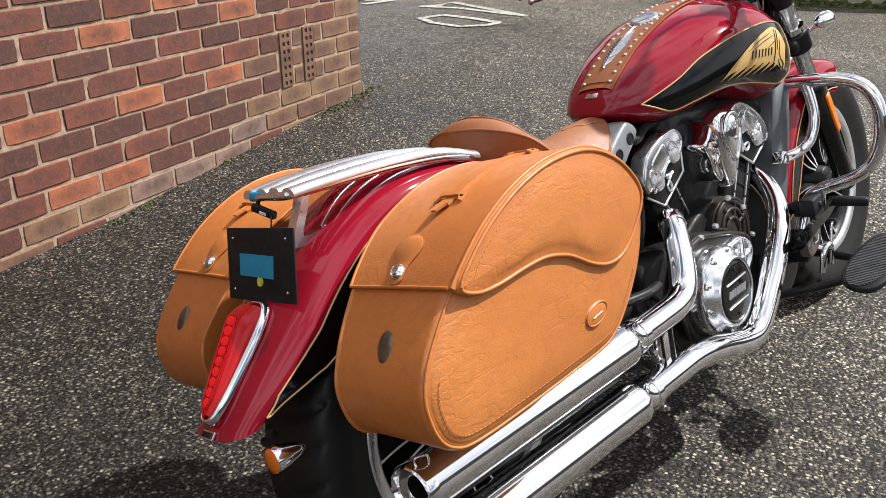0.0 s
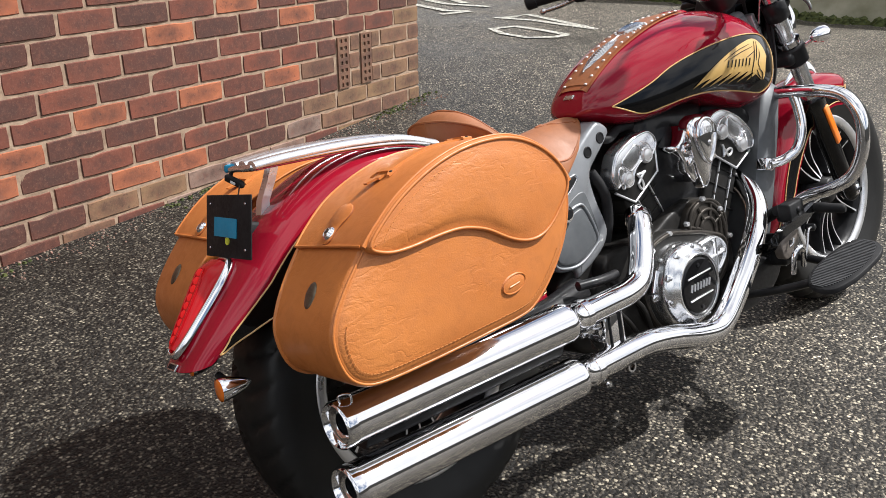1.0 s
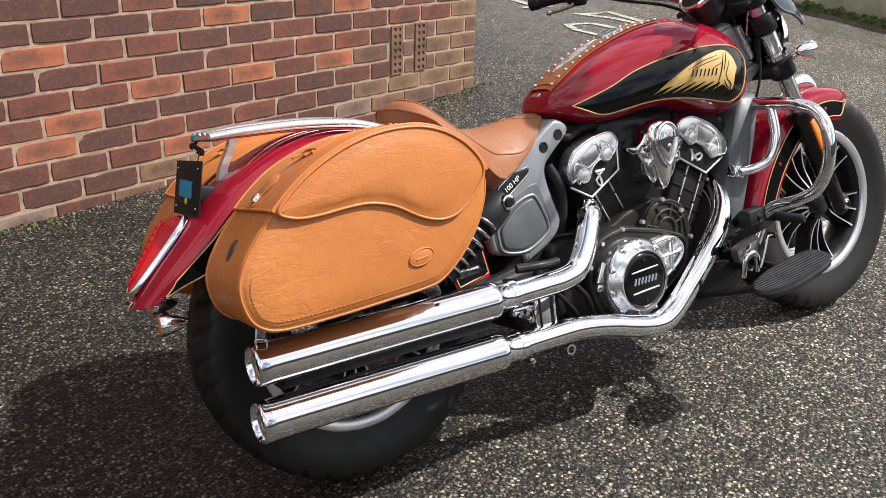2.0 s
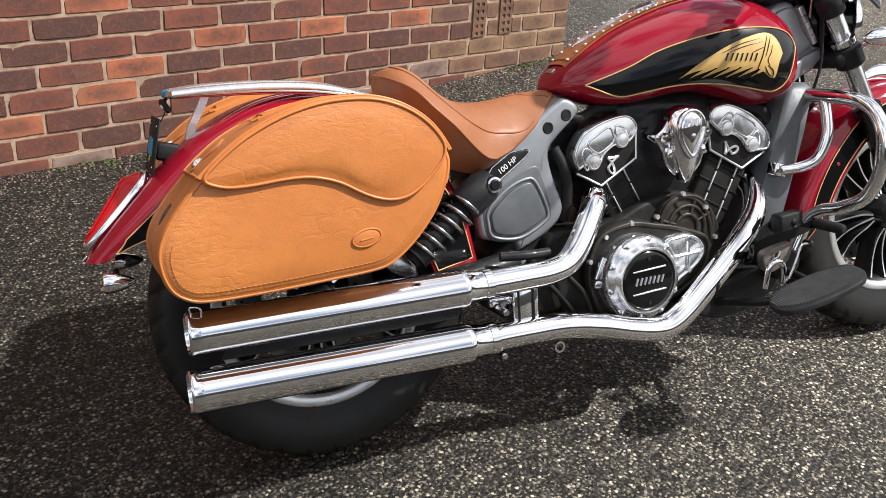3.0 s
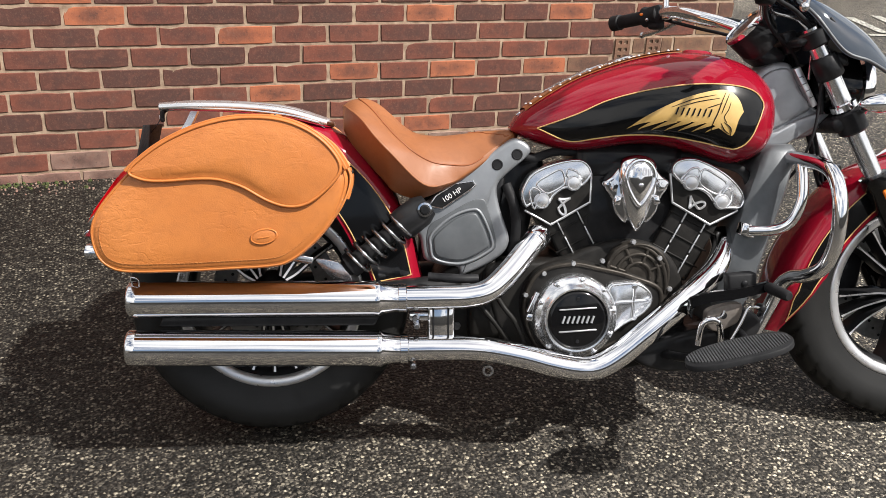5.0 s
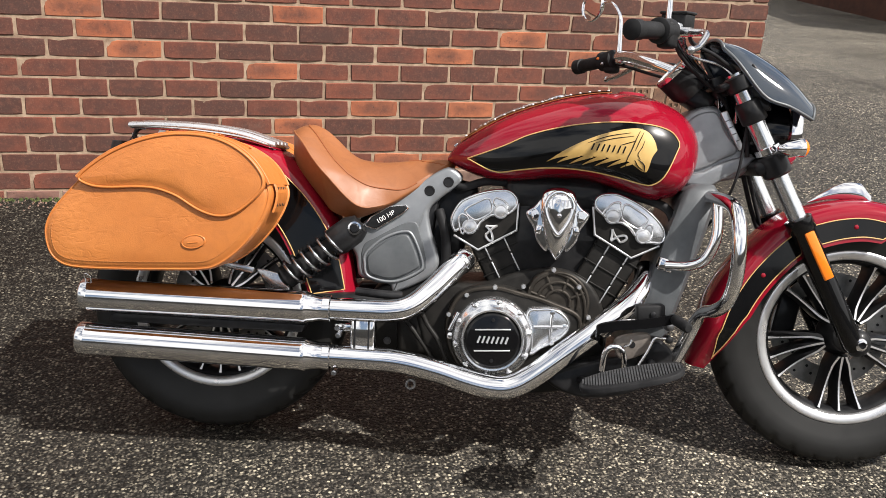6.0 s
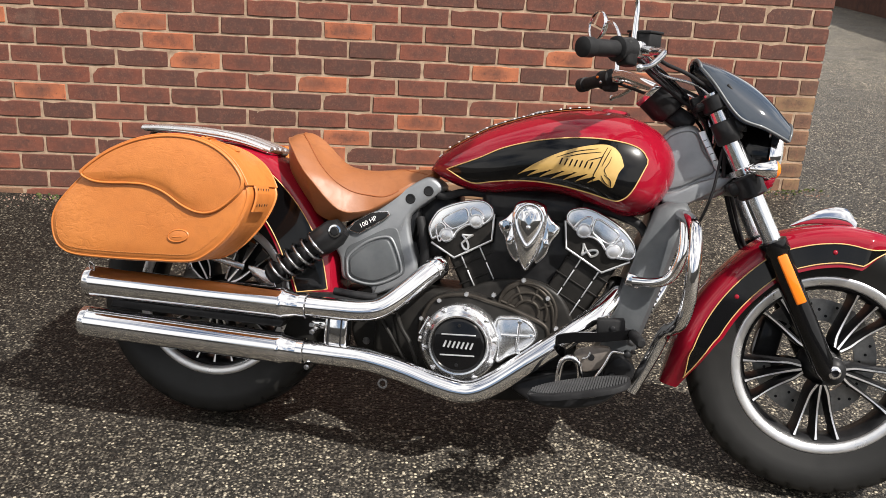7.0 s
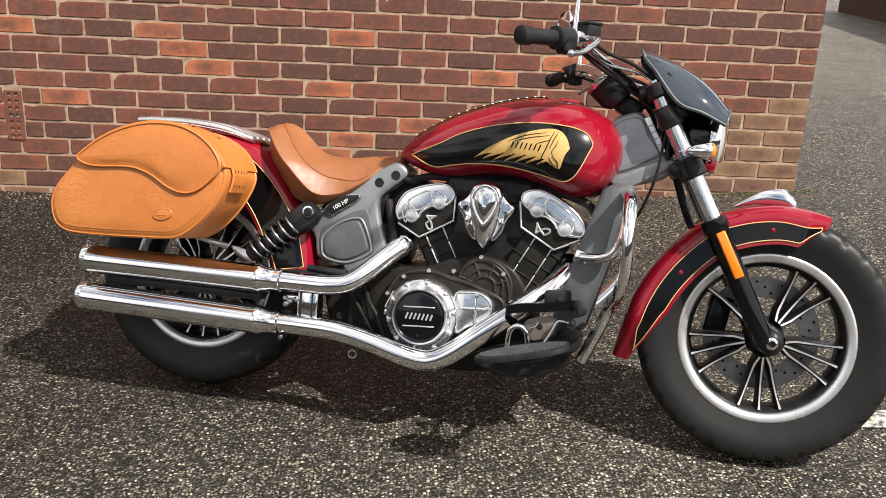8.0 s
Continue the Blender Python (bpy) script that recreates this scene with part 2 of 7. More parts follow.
def brick_material(name, stops):
    m, t, p = shader(name, (0.3, 0.12, 0.08), 0.85)
    info = t.nodes.new("ShaderNodeObjectInfo")
    geo = t.nodes.new("ShaderNodeNewGeometry")
    add = t.nodes.new("ShaderNodeMath")
    add.operation = "ADD"
    t.links.new(info.outputs["Random"], add.inputs[0])
    t.links.new(geo.outputs["Random Per Island"], add.inputs[1])
    fr = t.nodes.new("ShaderNodeMath")
    fr.operation = "FRACT"
    t.links.new(add.outputs[0], fr.inputs[0])
    c = ramp(t, fr.outputs[0], stops)
    vec = t.nodes.new("ShaderNodeMapping")
    vec.inputs["Scale"].default_value = (10.5, 0, 30)
    t.links.new(coords(t), vec.inputs["Vector"])
    ln = t.nodes.new("ShaderNodeVectorMath")
    ln.operation = "LENGTH"
    t.links.new(vec.outputs[0], ln.inputs[0])
    mark = ramp(t, ln.outputs["Value"], [(0.0, 0.80), (0.55, 0.55), (1.0, 0.0)])
    smear = noise_tex(t, 26, 5, 0.65, geo.outputs["Position"])
    c = mix(t, mix(t, 1.0, mark, ramp(t, smear.outputs["Fac"], [(0.30, 0.25), (0.62, 1.0)]), "MULTIPLY"), c, (0.066, 0.033, 0.027))
    n1 = noise_tex(t, 9, 5, 0.6, geo.outputs["Position"])
    n2 = noise_tex(t, 130, 4, 0.7, geo.outputs["Position"])
    c = mix(t, ramp(t, n1.outputs["Fac"], [(0.35, 0.0), (0.7, 0.6)]), c, (0.080, 0.039, 0.031))
    n3 = noise_tex(t, 34, 6, 0.7, geo.outputs["Position"])
    c = mix(t, ramp(t, n3.outputs["Fac"], [(0.50, 0.0), (0.74, 0.42)]), c, (0.27, 0.098, 0.062))
    c = mix(t, ramp(t, n3.outputs["Fac"], [(0.28, 0.6), (0.46, 0.0)]), c, (0.074, 0.038, 0.031))
    c = mix(t, ramp(t, n2.outputs["Fac"], [(0.55, 0.0), (0.78, 0.45)]), c, (0.33, 0.175, 0.115))
    pit = noise_tex(t, 75, 3, 0.6, geo.outputs["Position"])
    c = mix(t, ramp(t, pit.outputs["Fac"], [(0.26, 0.6), (0.38, 0.0)]), c, (0.045, 0.024, 0.021))
    bloom = noise_tex(t, 4.5, 6, 0.7, geo.outputs["Position"])
    c = mix(t, ramp(t, bloom.outputs["Fac"], [(0.62, 0.0), (0.82, 0.25)]), c, (0.42, 0.28, 0.20))
    t.links.new(c, p.inputs["Base Color"])
    b = bump(t, p, n2.outputs["Fac"], 0.35, 0.003)
    bump(t, p, n1.outputs["Fac"], 0.4, 0.006, b)
    return m


BRICK = brick_material("red_brown_brick", [(0.0, (0.084, 0.0330, 0.0235)), (0.22, (0.110, 0.0385, 0.0258)), (0.45, (0.145, 0.0445, 0.0280)), (0.7, (0.182, 0.0530, 0.0315)), (0.88, (0.222, 0.0650, 0.0370)), (1.0, (0.125, 0.0415, 0.0275))])
BRICK_BRIGHT = brick_material("orange_brick", [(0.0, (0.396, 0.1128, 0.0486)), (1.0, (0.455, 0.1461, 0.0643))])
BRICK_WEATHERED = brick_material("weathered_brick", [(0.0, (0.168, 0.0877, 0.0536)), (0.5, (0.238, 0.1294, 0.0749)), (1.0, (0.277, 0.1712, 0.0857))])
BRICK_BASE = brick_material("pale_base_brick", [(0.0, (0.28, 0.20, 0.16)), (0.5, (0.33, 0.22, 0.17)), (1.0, (0.26, 0.14, 0.11))])
MORTAR = varied("mortar", (0.24, 0.160, 0.108), (0.46, 0.335, 0.235), 30, (0.85, 0.95), 0, 0, 0.9, 160)
CONCRETE = varied("mossy_concrete", (0.20, 0.20, 0.12), (0.50, 0.47, 0.36), 3, (0.8, 0.95), 0, 0, 0.6, 60)
MOSS = varied("moss", (0.03, 0.045, 0.012), (0.10, 0.11, 0.03), 40, (0.9, 1.0), 0, 0, 0.8, 200)
UNSEEN_WALL = varied("plain_render", (0.10, 0.095, 0.085), (0.17, 0.16, 0.145), 4, (0.85, 0.95), 0, 0, 0.5, 60)
# far reddish wall: the shade on it is put into this dark base
SHADED_LANE_WALL = varied("shade_darkened_brown", (0.045, 0.021, 0.015), (0.085, 0.036, 0.023), 5, (0.8, 0.9), 0, 0, 0.5, 80)

# ---- building helpers ----


def finish(name, bm, mat, smooth=50):
    """A mesh object from a bmesh; smooth: the edge angle in degrees above which shading stays sharp."""
    bmesh.ops.recalc_face_normals(bm, faces=bm.faces)
    for f in bm.faces:
        f.smooth = smooth > 0
    if smooth:
        lim = radians(smooth)
        for e in bm.edges:
            if len(e.link_faces) == 2 and e.calc_face_angle(0) > lim:
                e.smooth = False
    me = bpy.data.meshes.new(name)
    bm.to_mesh(me)
    bm.free()
    for m in mat if isinstance(mat, (list, tuple)) else [mat]:
        me.materials.append(m)
    return new(name, me)


def part(name, bm, mat, parent, label="", smooth=50):
    ob = finish(name, bm, mat, smooth)
    ob.parent = parent
    return tagged(ob, label)


def smooth_path(points, n):
    """n points along a Catmull-Rom curve through the points."""
    P = [Vector(p) for p in points]
    P = [2 * P[0] - P[1]] + P + [2 * P[-1] - P[-2]]
    out = []
    spans = len(P) - 3
    for k in range(n):
        u = k / (n - 1) * spans
        i = min(int(u), spans - 1)
        u -= i
        a, b, c, d = P[i:i + 4]
        out.append(0.5 * ((2 * b) + (c - a) * u + (2 * a - 5 * b + 4 * c - d) * u * u + (3 * b - a - 3 * c + d) * u ** 3))
    return out


def curve1(xs, ys):
    """A smooth function through the knots."""
    pts = smooth_path([(x, y, 0) for x, y in zip(xs, ys)], 24 * len(xs))
    px, py = [p.x for p in pts], [p.y for p in pts]
    return lambda x: float(np.interp(x, px, py))


def skin(bm, rings, closed=True, caps=True, mat=0):
    """Skins rings of equal length."""
    vs = [[bm.verts.new(p) for p in ring] for ring in rings]
    n = len(rings[0])
    for a, b in zip(vs, vs[1:]):
        for i in range(n if closed else n - 1):
            f = bm.faces.new((a[i], a[(i + 1) % n], b[(i + 1) % n], b[i]))
            f.material_index = mat
    if caps and closed:
        for ring in (vs[0], vs[-1]):
            bm.faces.new(ring).material_index = mat
    return vs


def tube(bm, points, radius, seg=14, n=0, caps=True, mat=0):
    """A round tube along points (smoothed when n is given); radius: a number or one per knot."""
    P = smooth_path(points, n) if n else [Vector(p) for p in points]
    if isinstance(radius, (int, float)):
        R = [radius] * len(P)
    else:
        R = list(float(r_) for r_ in np.interp(np.linspace(0, 1, len(P)), np.linspace(0, 1, len(radius)), radius))
    up, rings = None, []
    for i, p in enumerate(P):
        d = (P[min(i + 1, len(P) - 1)] - P[max(i - 1, 0)]).normalized()
        if up is None:
            up = d.orthogonal().normalized()
        up = (up - d * up.dot(d)).normalized()
        side = d.cross(up)
        rings.append([p + R[i] * (math.cos(a) * up + math.sin(a) * side) for a in (2 * math.pi * k_ / seg for k_ in range(seg))])
    skin(bm, rings, True, caps, mat)


def lathe(bm, profile, centre, axis, seg=48, mat=0, closed=False):
    """Turns (radius, height along axis) points round the axis."""
    axis = Vector(axis).normalized()
    u = axis.orthogonal().normalized()
    v = axis.cross(u)
    c = Vector(centre)
    rings = []
    for a in (2 * math.pi * k_ / seg for k_ in range(seg)):
        d = math.cos(a) * u + math.sin(a) * v
        rings.append([c + axis * h + d * max(r, 1e-5) for r, h in profile])
    vs = [[bm.verts.new(p) for p in ring] for ring in rings]
    m = len(profile)
    for k in range(seg):
        a, b = vs[k], vs[(k + 1) % seg]
        for i in range(m if closed else m - 1):
            f = bm.faces.new((a[i], a[(i + 1) % m], b[(i + 1) % m], b[i]))
            f.material_index = mat
    bmesh.ops.remove_doubles(bm, verts=bm.verts, dist=2e-5)


def rounded(outline, n):
    """A closed smooth outline of n points through 2D knots."""
    k = len(outline)
    pts = smooth_path([(*outline[i % k], 0) for i in range(-2, k + 3)], (k + 4) * 12 + 1)
    a, b = 2 * 12, (k + 2) * 12
    pts = pts[a:b]
    seg = [0.0]
    for p, q in zip(pts, pts[1:] + pts[:1]):
        seg.append(seg[-1] + (q - p).length)
    at = np.linspace(0, seg[-1], n, endpoint=False)
    X, Y = [p.x for p in pts] + [pts[0].x], [p.y for p in pts] + [pts[0].y]
    return [(float(np.interp(s, seg, X)), float(np.interp(s, seg, Y))) for s in at]


def inset(outline, d):
    """The 2D outline moved inwards by d."""
    n = len(outline)
    area = sum(outline[i][0] * outline[(i + 1) % n][1] - outline[(i + 1) % n][0] * outline[i][1] for i in range(n))
    s = 1 if area > 0 else -1
    out = []
    for i in range(n):
        a, b, c = Vector(outline[i - 1]), Vector(outline[i]), Vector(outline[(i + 1) % n])
        t1, t2 = (b - a).normalized(), (c - b).normalized()
        n1, n2 = Vector((-t1.y, t1.x)) * s, Vector((-t2.y, t2.x)) * s
        m = n1 + n2
        m = m / max(m.length_squared / 2, 0.35)
        out.append(tuple(b + m * d))
    return out


def slab(bm, outline, y0, y1, edge=0.004, mat=0, steps=3):
    """An xz outline as a plate from y0 (back) to y1 (front), with a rounded front edge."""
    s = 1 if y1 > y0 else -1
    rings = [[(x, y0, z) for x, z in outline]]
    for k in range(steps + 1):
        a = k / steps * math.pi / 2
        ins = inset(outline, edge * (1 - math.cos(a))) if k else outline
        rings.append([(x, y1 - s * edge * (1 - math.sin(a)), z) for x, z in ins])
    skin(bm, rings, True, True, mat)


def box(bm, size, m=Matrix(), bevel=0.0, mat=0):
    r = bmesh.ops.create_cube(bm, size=1.0, matrix=m @ Matrix.Diagonal((*size, 1)))
    if bevel:
        edges = list({e for v in r["verts"] for e in v.link_edges})
        got = bmesh.ops.bevel(bm, geom=edges, offset=bevel, segments=2, affect="EDGES", profile=0.5)
        faces = got["faces"]
    if mat:
        for f in {f for v in r["verts"] if v.is_valid for f in v.link_faces}:
            f.material_index = mat


def ball(bm, centre, scale, u=20, v=12, turn=Matrix()):
    bmesh.ops.create_uvsphere(bm, u_segments=u, v_segments=v, radius=1.0, matrix=Matrix.Translation(centre) @ turn @ Matrix.Diagonal((*scale, 1)))


def rod(bm, a, b, r, seg=12, mat=0):
    tube(bm, [a, b], r, seg, 0, True, mat)


def fresh():
    return bmesh.new()


def thing(name, m, label, category, group=""):
    ob = new(name)
    ob.matrix_world = m
    ob.empty_display_size = 0.1
    return tagged(ob, label, category, group)


def stamp(name, sizes, mat, parent, turned=False):
    """Many worn bricks in one mesh of kind stuff."""
    me = bpy.data.meshes.new(name)
    verts, faces = [], []
    for k, (size, where) in enumerate(sizes):
        n = len(verts)
        vs, fs = brick_shape(size[1] if turned else size[0], size[2], k * 7 + 3)
        verts += [(where[0] - v[1], where[1] + v[0], where[2] + v[2]) if turned else (where[0] + v[0], where[1] + v[1], where[2] + v[2]) for v in vs]
        faces += [tuple(n + i for i in f) for f in fs]
    me.from_pydata(verts, [], faces)
    me.materials.append(mat)
    bm = fresh()
    bm.from_mesh(me)
    bmesh.ops.recalc_face_normals(bm, faces=bm.faces)
    bm.to_mesh(me)
    bm.free()
    ob = new(name, me)
    ob.parent = parent
    return tagged(ob, kind="stuff")


def brick_shape(length, height, seed, depth=0.05):
    """Corners and faces of one brick with an uneven, worn front arris."""
    rnd = random.Random(seed)
    n, e = 5, 0.0025
    h, w = height / 2, length / 2
    line = [(-w + length * k / n, -h) for k in range(n)] + [(w, -h), (w, 0.0)] + [(w - length * k / n, h) for k in range(n)] + [(-w, h), (-w, 0.0)]
    back, lip, face = [], [], []
    for x, z in line:
        corner = abs(abs(x) - w) < 1e-6 and abs(abs(z) - h) < 1e-6
        pull = rnd.uniform(0.0, 0.0009) + (rnd.uniform(0.0, 0.0022) if corner else 0) + (0.008 * rnd.random() if rnd.random() < 0.07 else 0)
        jx, jz = rnd.uniform(-0.0005, 0.0005), rnd.uniform(-0.0004, 0.0004)
        sx, sz = (0 if abs(x) < w - 1e-6 else math.copysign(1, x)), (0 if abs(z) < h - 1e-6 else math.copysign(1, z))
        x, z = x + jx - sx * pull * 0.8, z + jz - sz * pull * 0.8
        back.append((x, depth / 2, z))
        lip.append((x, -depth / 2 + e + pull, z))
        face.append((x - sx * e, -depth / 2 + rnd.uniform(0, 0.0012) + 0.4 * pull, z - sz * e))
    m = len(line)
    verts = back + lip + face
    faces = [(a * m + i, a * m + (i + 1) % m, (a + 1) * m + (i + 1) % m, (a + 1) * m + i) for a in (0, 1) for i in range(m)]
    faces += [(2 * m + i, 2 * m + i + 1, 3 * m - 3 - i, 3 * m - 2 - i) for i in range(n)]
    faces += [(2 * m + n, 2 * m + n + 1, 2 * m + n + 2), (3 * m - 2, 3 * m - 1, 2 * m)]
    return verts, faces


def ground_z(x, y):
    """The yard: a gentle slope, banked up a little along the foot of the house wall."""
    xs = 4.5 * math.tanh(x / 4.5) if x > 0 else 3.0 * math.tanh(x / 3.0)
    ys = 4.0 * math.tanh(y / 4.0)
    w = max(0.0, min(1.0, (y - 0.9) / 0.95))
    w = w * w * (3 - 2 * w)
    bank = 0.041 * min(1.7, max(0.0, 0.25 - x)) + 0.05 * min(2.2, max(0.0, x - 0.9))
    return 0.0105 + 0.031 * xs + 0.0285 * ys + w * bank


# ---- ground and walls ----


def cells(lo, hi, near_lo, near_hi, fine, coarse):
    out = list(np.arange(near_lo, near_hi + 1e-6, fine))
    step, v = fine, near_hi
    while v < hi:
        step *= 1.5
        v = min(v + step, hi)
        out.append(v)
    step, v = fine, near_lo
    while v > lo:
        step *= 1.5
        v = max(v - step, lo)
        out.insert(0, v)
    return out


def build_ground():
    xs = cells(-900, 900, -3, 9, 0.25, 50)
    ys = cells(-900, 900, -4, 9, 0.25, 50)
    bm = fresh()
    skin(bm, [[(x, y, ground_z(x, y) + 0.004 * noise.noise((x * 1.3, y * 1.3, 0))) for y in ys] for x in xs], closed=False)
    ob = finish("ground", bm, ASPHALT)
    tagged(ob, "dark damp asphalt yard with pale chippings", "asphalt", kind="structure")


build_ground()

WALL_Y, CORNER_X, PITCH, COURSE, LINE = 1.938, 2.592, 0.224, 0.0802, 0.838
WALL_X0, WALL_TOP = -5.0, 2.9


def build_wall():
    core = fresh()
    mid = 0.03
    box(core, (CORNER_X - WALL_X0 - 0.016, 0.22, WALL_TOP + 0.4), Matrix.Translation(((CORNER_X + WALL_X0) / 2, WALL_Y + 0.1145, (WALL_TOP - 0.4) / 2)))
    front = finish("wall_south", core, MORTAR, 0)
    tagged(front, "red-brown brick house wall with pale mortar joints", "brick wall", kind="structure")
    core = fresh()
    box(core, (0.22, 6.0, WALL_TOP + 0.4), Matrix.Translation((CORNER_X - 0.118, WALL_Y + 0.23 + 3.0, (WALL_TOP - 0.4) / 2)))
    side = finish("wall_east", core, MORTAR, 0)
    tagged(side, "brick return wall round the corner", "brick wall", kind="structure")

    def brick_mesh(length, height, seed):
        bm = fresh()
        vs, fs = brick_shape(length, height, seed)
        vs = [bm.verts.new(v) for v in vs]
        for f in fs:
            bm.faces.new([vs[i] for i in f])
        return bm

    meshes = {}

    def brick(length, where, mat, seed, parent, turn=0.0):
        key = (round(length, 3), mat.name, seed % 9)
        if key not in meshes:
            bm = brick_mesh(length, COURSE - 0.0100, seed % 9)
            ob = finish("brick", bm, mat, 25)
            meshes[key] = ob.data
        else:
            ob = new("brick", meshes[key])
        ob.matrix_world = pose(*where, 0, 0, turn)
        ob.parent = parent
        return ob

    vents = [(-1.214, 0.460), (1.999, 0.475), (2.165, 0.477)]
    bright = [(-0.519, 0.882), (-0.426, 0.804), (0.356, 0.885), (1.367, 0.809), (0.71, 0.475), (1.16, 0.475), (1.619, 0.475), (0.2, 0.63), (1.68, 0.72), (-1.6, 0.75)]
    rnd = random.Random(5)
    rest = {}
    count = 0
    for row in range(-11, 25):
        z = LINE + (row + 0.5) * COURSE
        shift = 0.035 - 4 * PITCH + (0.5 * PITCH if row % 2 else 0)
        k0 = math.floor((WALL_X0 - shift) / PITCH)
        for k in range(k0 + 1, 40):
            a, b = shift + k * PITCH + 0.0050, shift + (k + 1) * PITCH - 0.0050
            if a > CORNER_X - 0.03:
                break
            if b > CORNER_X or CORNER_X - b < 0.06:
                b = CORNER_X
            pieces = [(a, b)]
            for vx, vz in vents:
                if abs(z - vz) < 0.13:
                    cut = []
                    for p, q in pieces:
                        if q < vx - 0.041 or p > vx + 0.041:
                            cut.append((p, q))
                        else:
                            if vx - 0.046 - p > 0.03:
                                cut.append((p, vx - 0.046))
                            if q - vx - 0.046 > 0.03:
                                cut.append((vx + 0.046, q))
                    pieces = cut
            for p, q in pieces:
                if ground_z((p + q) / 2, WALL_Y) > z + 0.5 * COURSE:
                    continue
                x = (p + q) / 2
                mat = BRICK
                base = z - COURSE < ground_z(x, WALL_Y) + 0.012
                if any(abs(x - bx) < 0.115 and abs(z - bz) < 0.041 for bx, bz in bright):
                    mat = BRICK_BRIGHT
                elif base and x < 1.9:
                    mat = BRICK_BASE if rnd.random() < 0.4 else BRICK_WEATHERED if rnd.random() < 0.35 else BRICK
                elif x > 1.75 + rnd.uniform(0, 0.35) and z < 0.62 + rnd.uniform(-0.1, 0.25) or (x > 2.45 and z < 0.75):
                    mat = BRICK_WEATHERED
                elif rnd.random() < 0.05:
                    mat = BRICK_BRIGHT
                where = (x, WALL_Y + 0.025 + rnd.uniform(-0.0015, 0.0015), z + rnd.uniform(-0.001, 0.001))
                if -1.75 < x and z < 1.18 and count < 310:
                    brick(round((q - p) / 0.004) * 0.004, where, mat, rnd.randrange(100), front)
                    count += 1
                else:
                    rest.setdefault(mat.name, (mat, []))[1].append(((q - p, 0.05, COURSE - 0.0100), where))
    for mat, sizes in rest.values():
        stamp("bricks", sizes, mat, front)
    # return wall
    sizes = []
    for row in range(-11, 25):
        z = LINE + (row + 0.5) * COURSE
        y = WALL_Y + (0.05 if row % 2 else 0.05 + PITCH / 2)
        while y < WALL_Y + 6:
            sizes.append(((0.05, PITCH - 0.011, COURSE - 0.0100), (CORNER_X - 0.025, y + PITCH / 2, z)))
            y += PITCH
    stamp("bricks", sizes, BRICK, side, True)
    # air bricks: a terracotta block with two columns of seven square holes
    for vx, vz in vents:
        bm = fresh()
        w, h, d = 0.078, 0.232, 0.05
        cols, rows = 2, 7
        xs = [-w / 2, -w / 2 + 0.014, -0.006, 0.006, w / 2 - 0.014, w / 2]
        zs = [-h / 2]
        for r in range(rows):
            c = -h / 2 + (r + 0.5) * h / rows
            zs += [c - 0.0085, c + 0.0085]
        zs.append(h / 2)
        for i in range(len(xs) - 1):
            for j in range(len(zs) - 1):
                if i % 2 == 1 and j % 2 == 1:
                    continue
                box(bm, (xs[i + 1] - xs[i], d, zs[j + 1] - zs[j]), Matrix.Translation(((xs[i] + xs[i + 1]) / 2, 0, (zs[j] + zs[j + 1]) / 2)))
        bmesh.ops.remove_doubles(bm, verts=bm.verts, dist=1e-5)
        ob = finish("air_brick", bm, BRICK_WEATHERED if vx > 0 else BRICK, 0)
        ob.matrix_world = pose(vx, WALL_Y + 0.022, vz)
        ob.parent = front
        tagged(ob, "terracotta air brick with square holes")


def build_distance():
    """Road lettering, white line, far concrete wall and far lane wall."""
    def stroke(points, width, name="road_marking"):
        bm = fresh()
        P = [Vector((x, y, 0)) for x, y in points]
        L, R = [], []
        for i, p in enumerate(P):
            d = (P[min(i + 1, len(P) - 1)] - P[max(i - 1, 0)]).normalized()
            s = Vector((-d.y, d.x, 0)) * width / 2
            L.append(p + s)
            R.append(p - s)
        n = len(P)
        steps = [(L[i].lerp(L[i + 1], k / 6), R[i].lerp(R[i + 1], k / 6)) for i in range(n - 1) for k in range(7)]
        lift = lambda v: (v.x, v.y, ground_z(v.x, v.y) + 0.006)
        skin(bm, [[lift(a), lift(b)] for a, b in steps], closed=False)
        bmesh.ops.remove_doubles(bm, verts=bm.verts, dist=1e-4)
        ob = finish(name, bm, ROAD_PAINT)
        tagged(ob, "worn white paint stroke on the asphalt", "road marking", kind="structure")
    stroke([(5.01, 2.93), (5.06, 2.60), (4.99, 2.28), (4.95, 2.02)], 0.07)
    stroke([(5.00, 2.90), (5.12, 2.82), (5.32, 2.81), (5.07, 2.28), (4.97, 2.08)], 0.07)
    stroke([(4.71, 2.58), (4.67, 2.33), (4.59, 2.08)], 0.07)
    stroke([(4.70, 2.58), (4.50, 2.645), (4.375, 2.49), (4.32, 2.25), (4.455, 2.11), (4.59, 2.08)], 0.06)
    stroke([(5.37, 4.06), (5.12, 3.45), (5.21, 3.29)], 0.08)
    stroke([(4.91, 3.37), (5.22, 3.28)], 0.07)
    stroke([(5.68, 4.10), (5.50, 3.71), (5.55, 3.30)], 0.08)
    stroke([(5.90, 4.00), (5.63, 3.59)], 0.08)
    stroke([(1.86, -0.118), (2.7, -0.135)], 0.095)


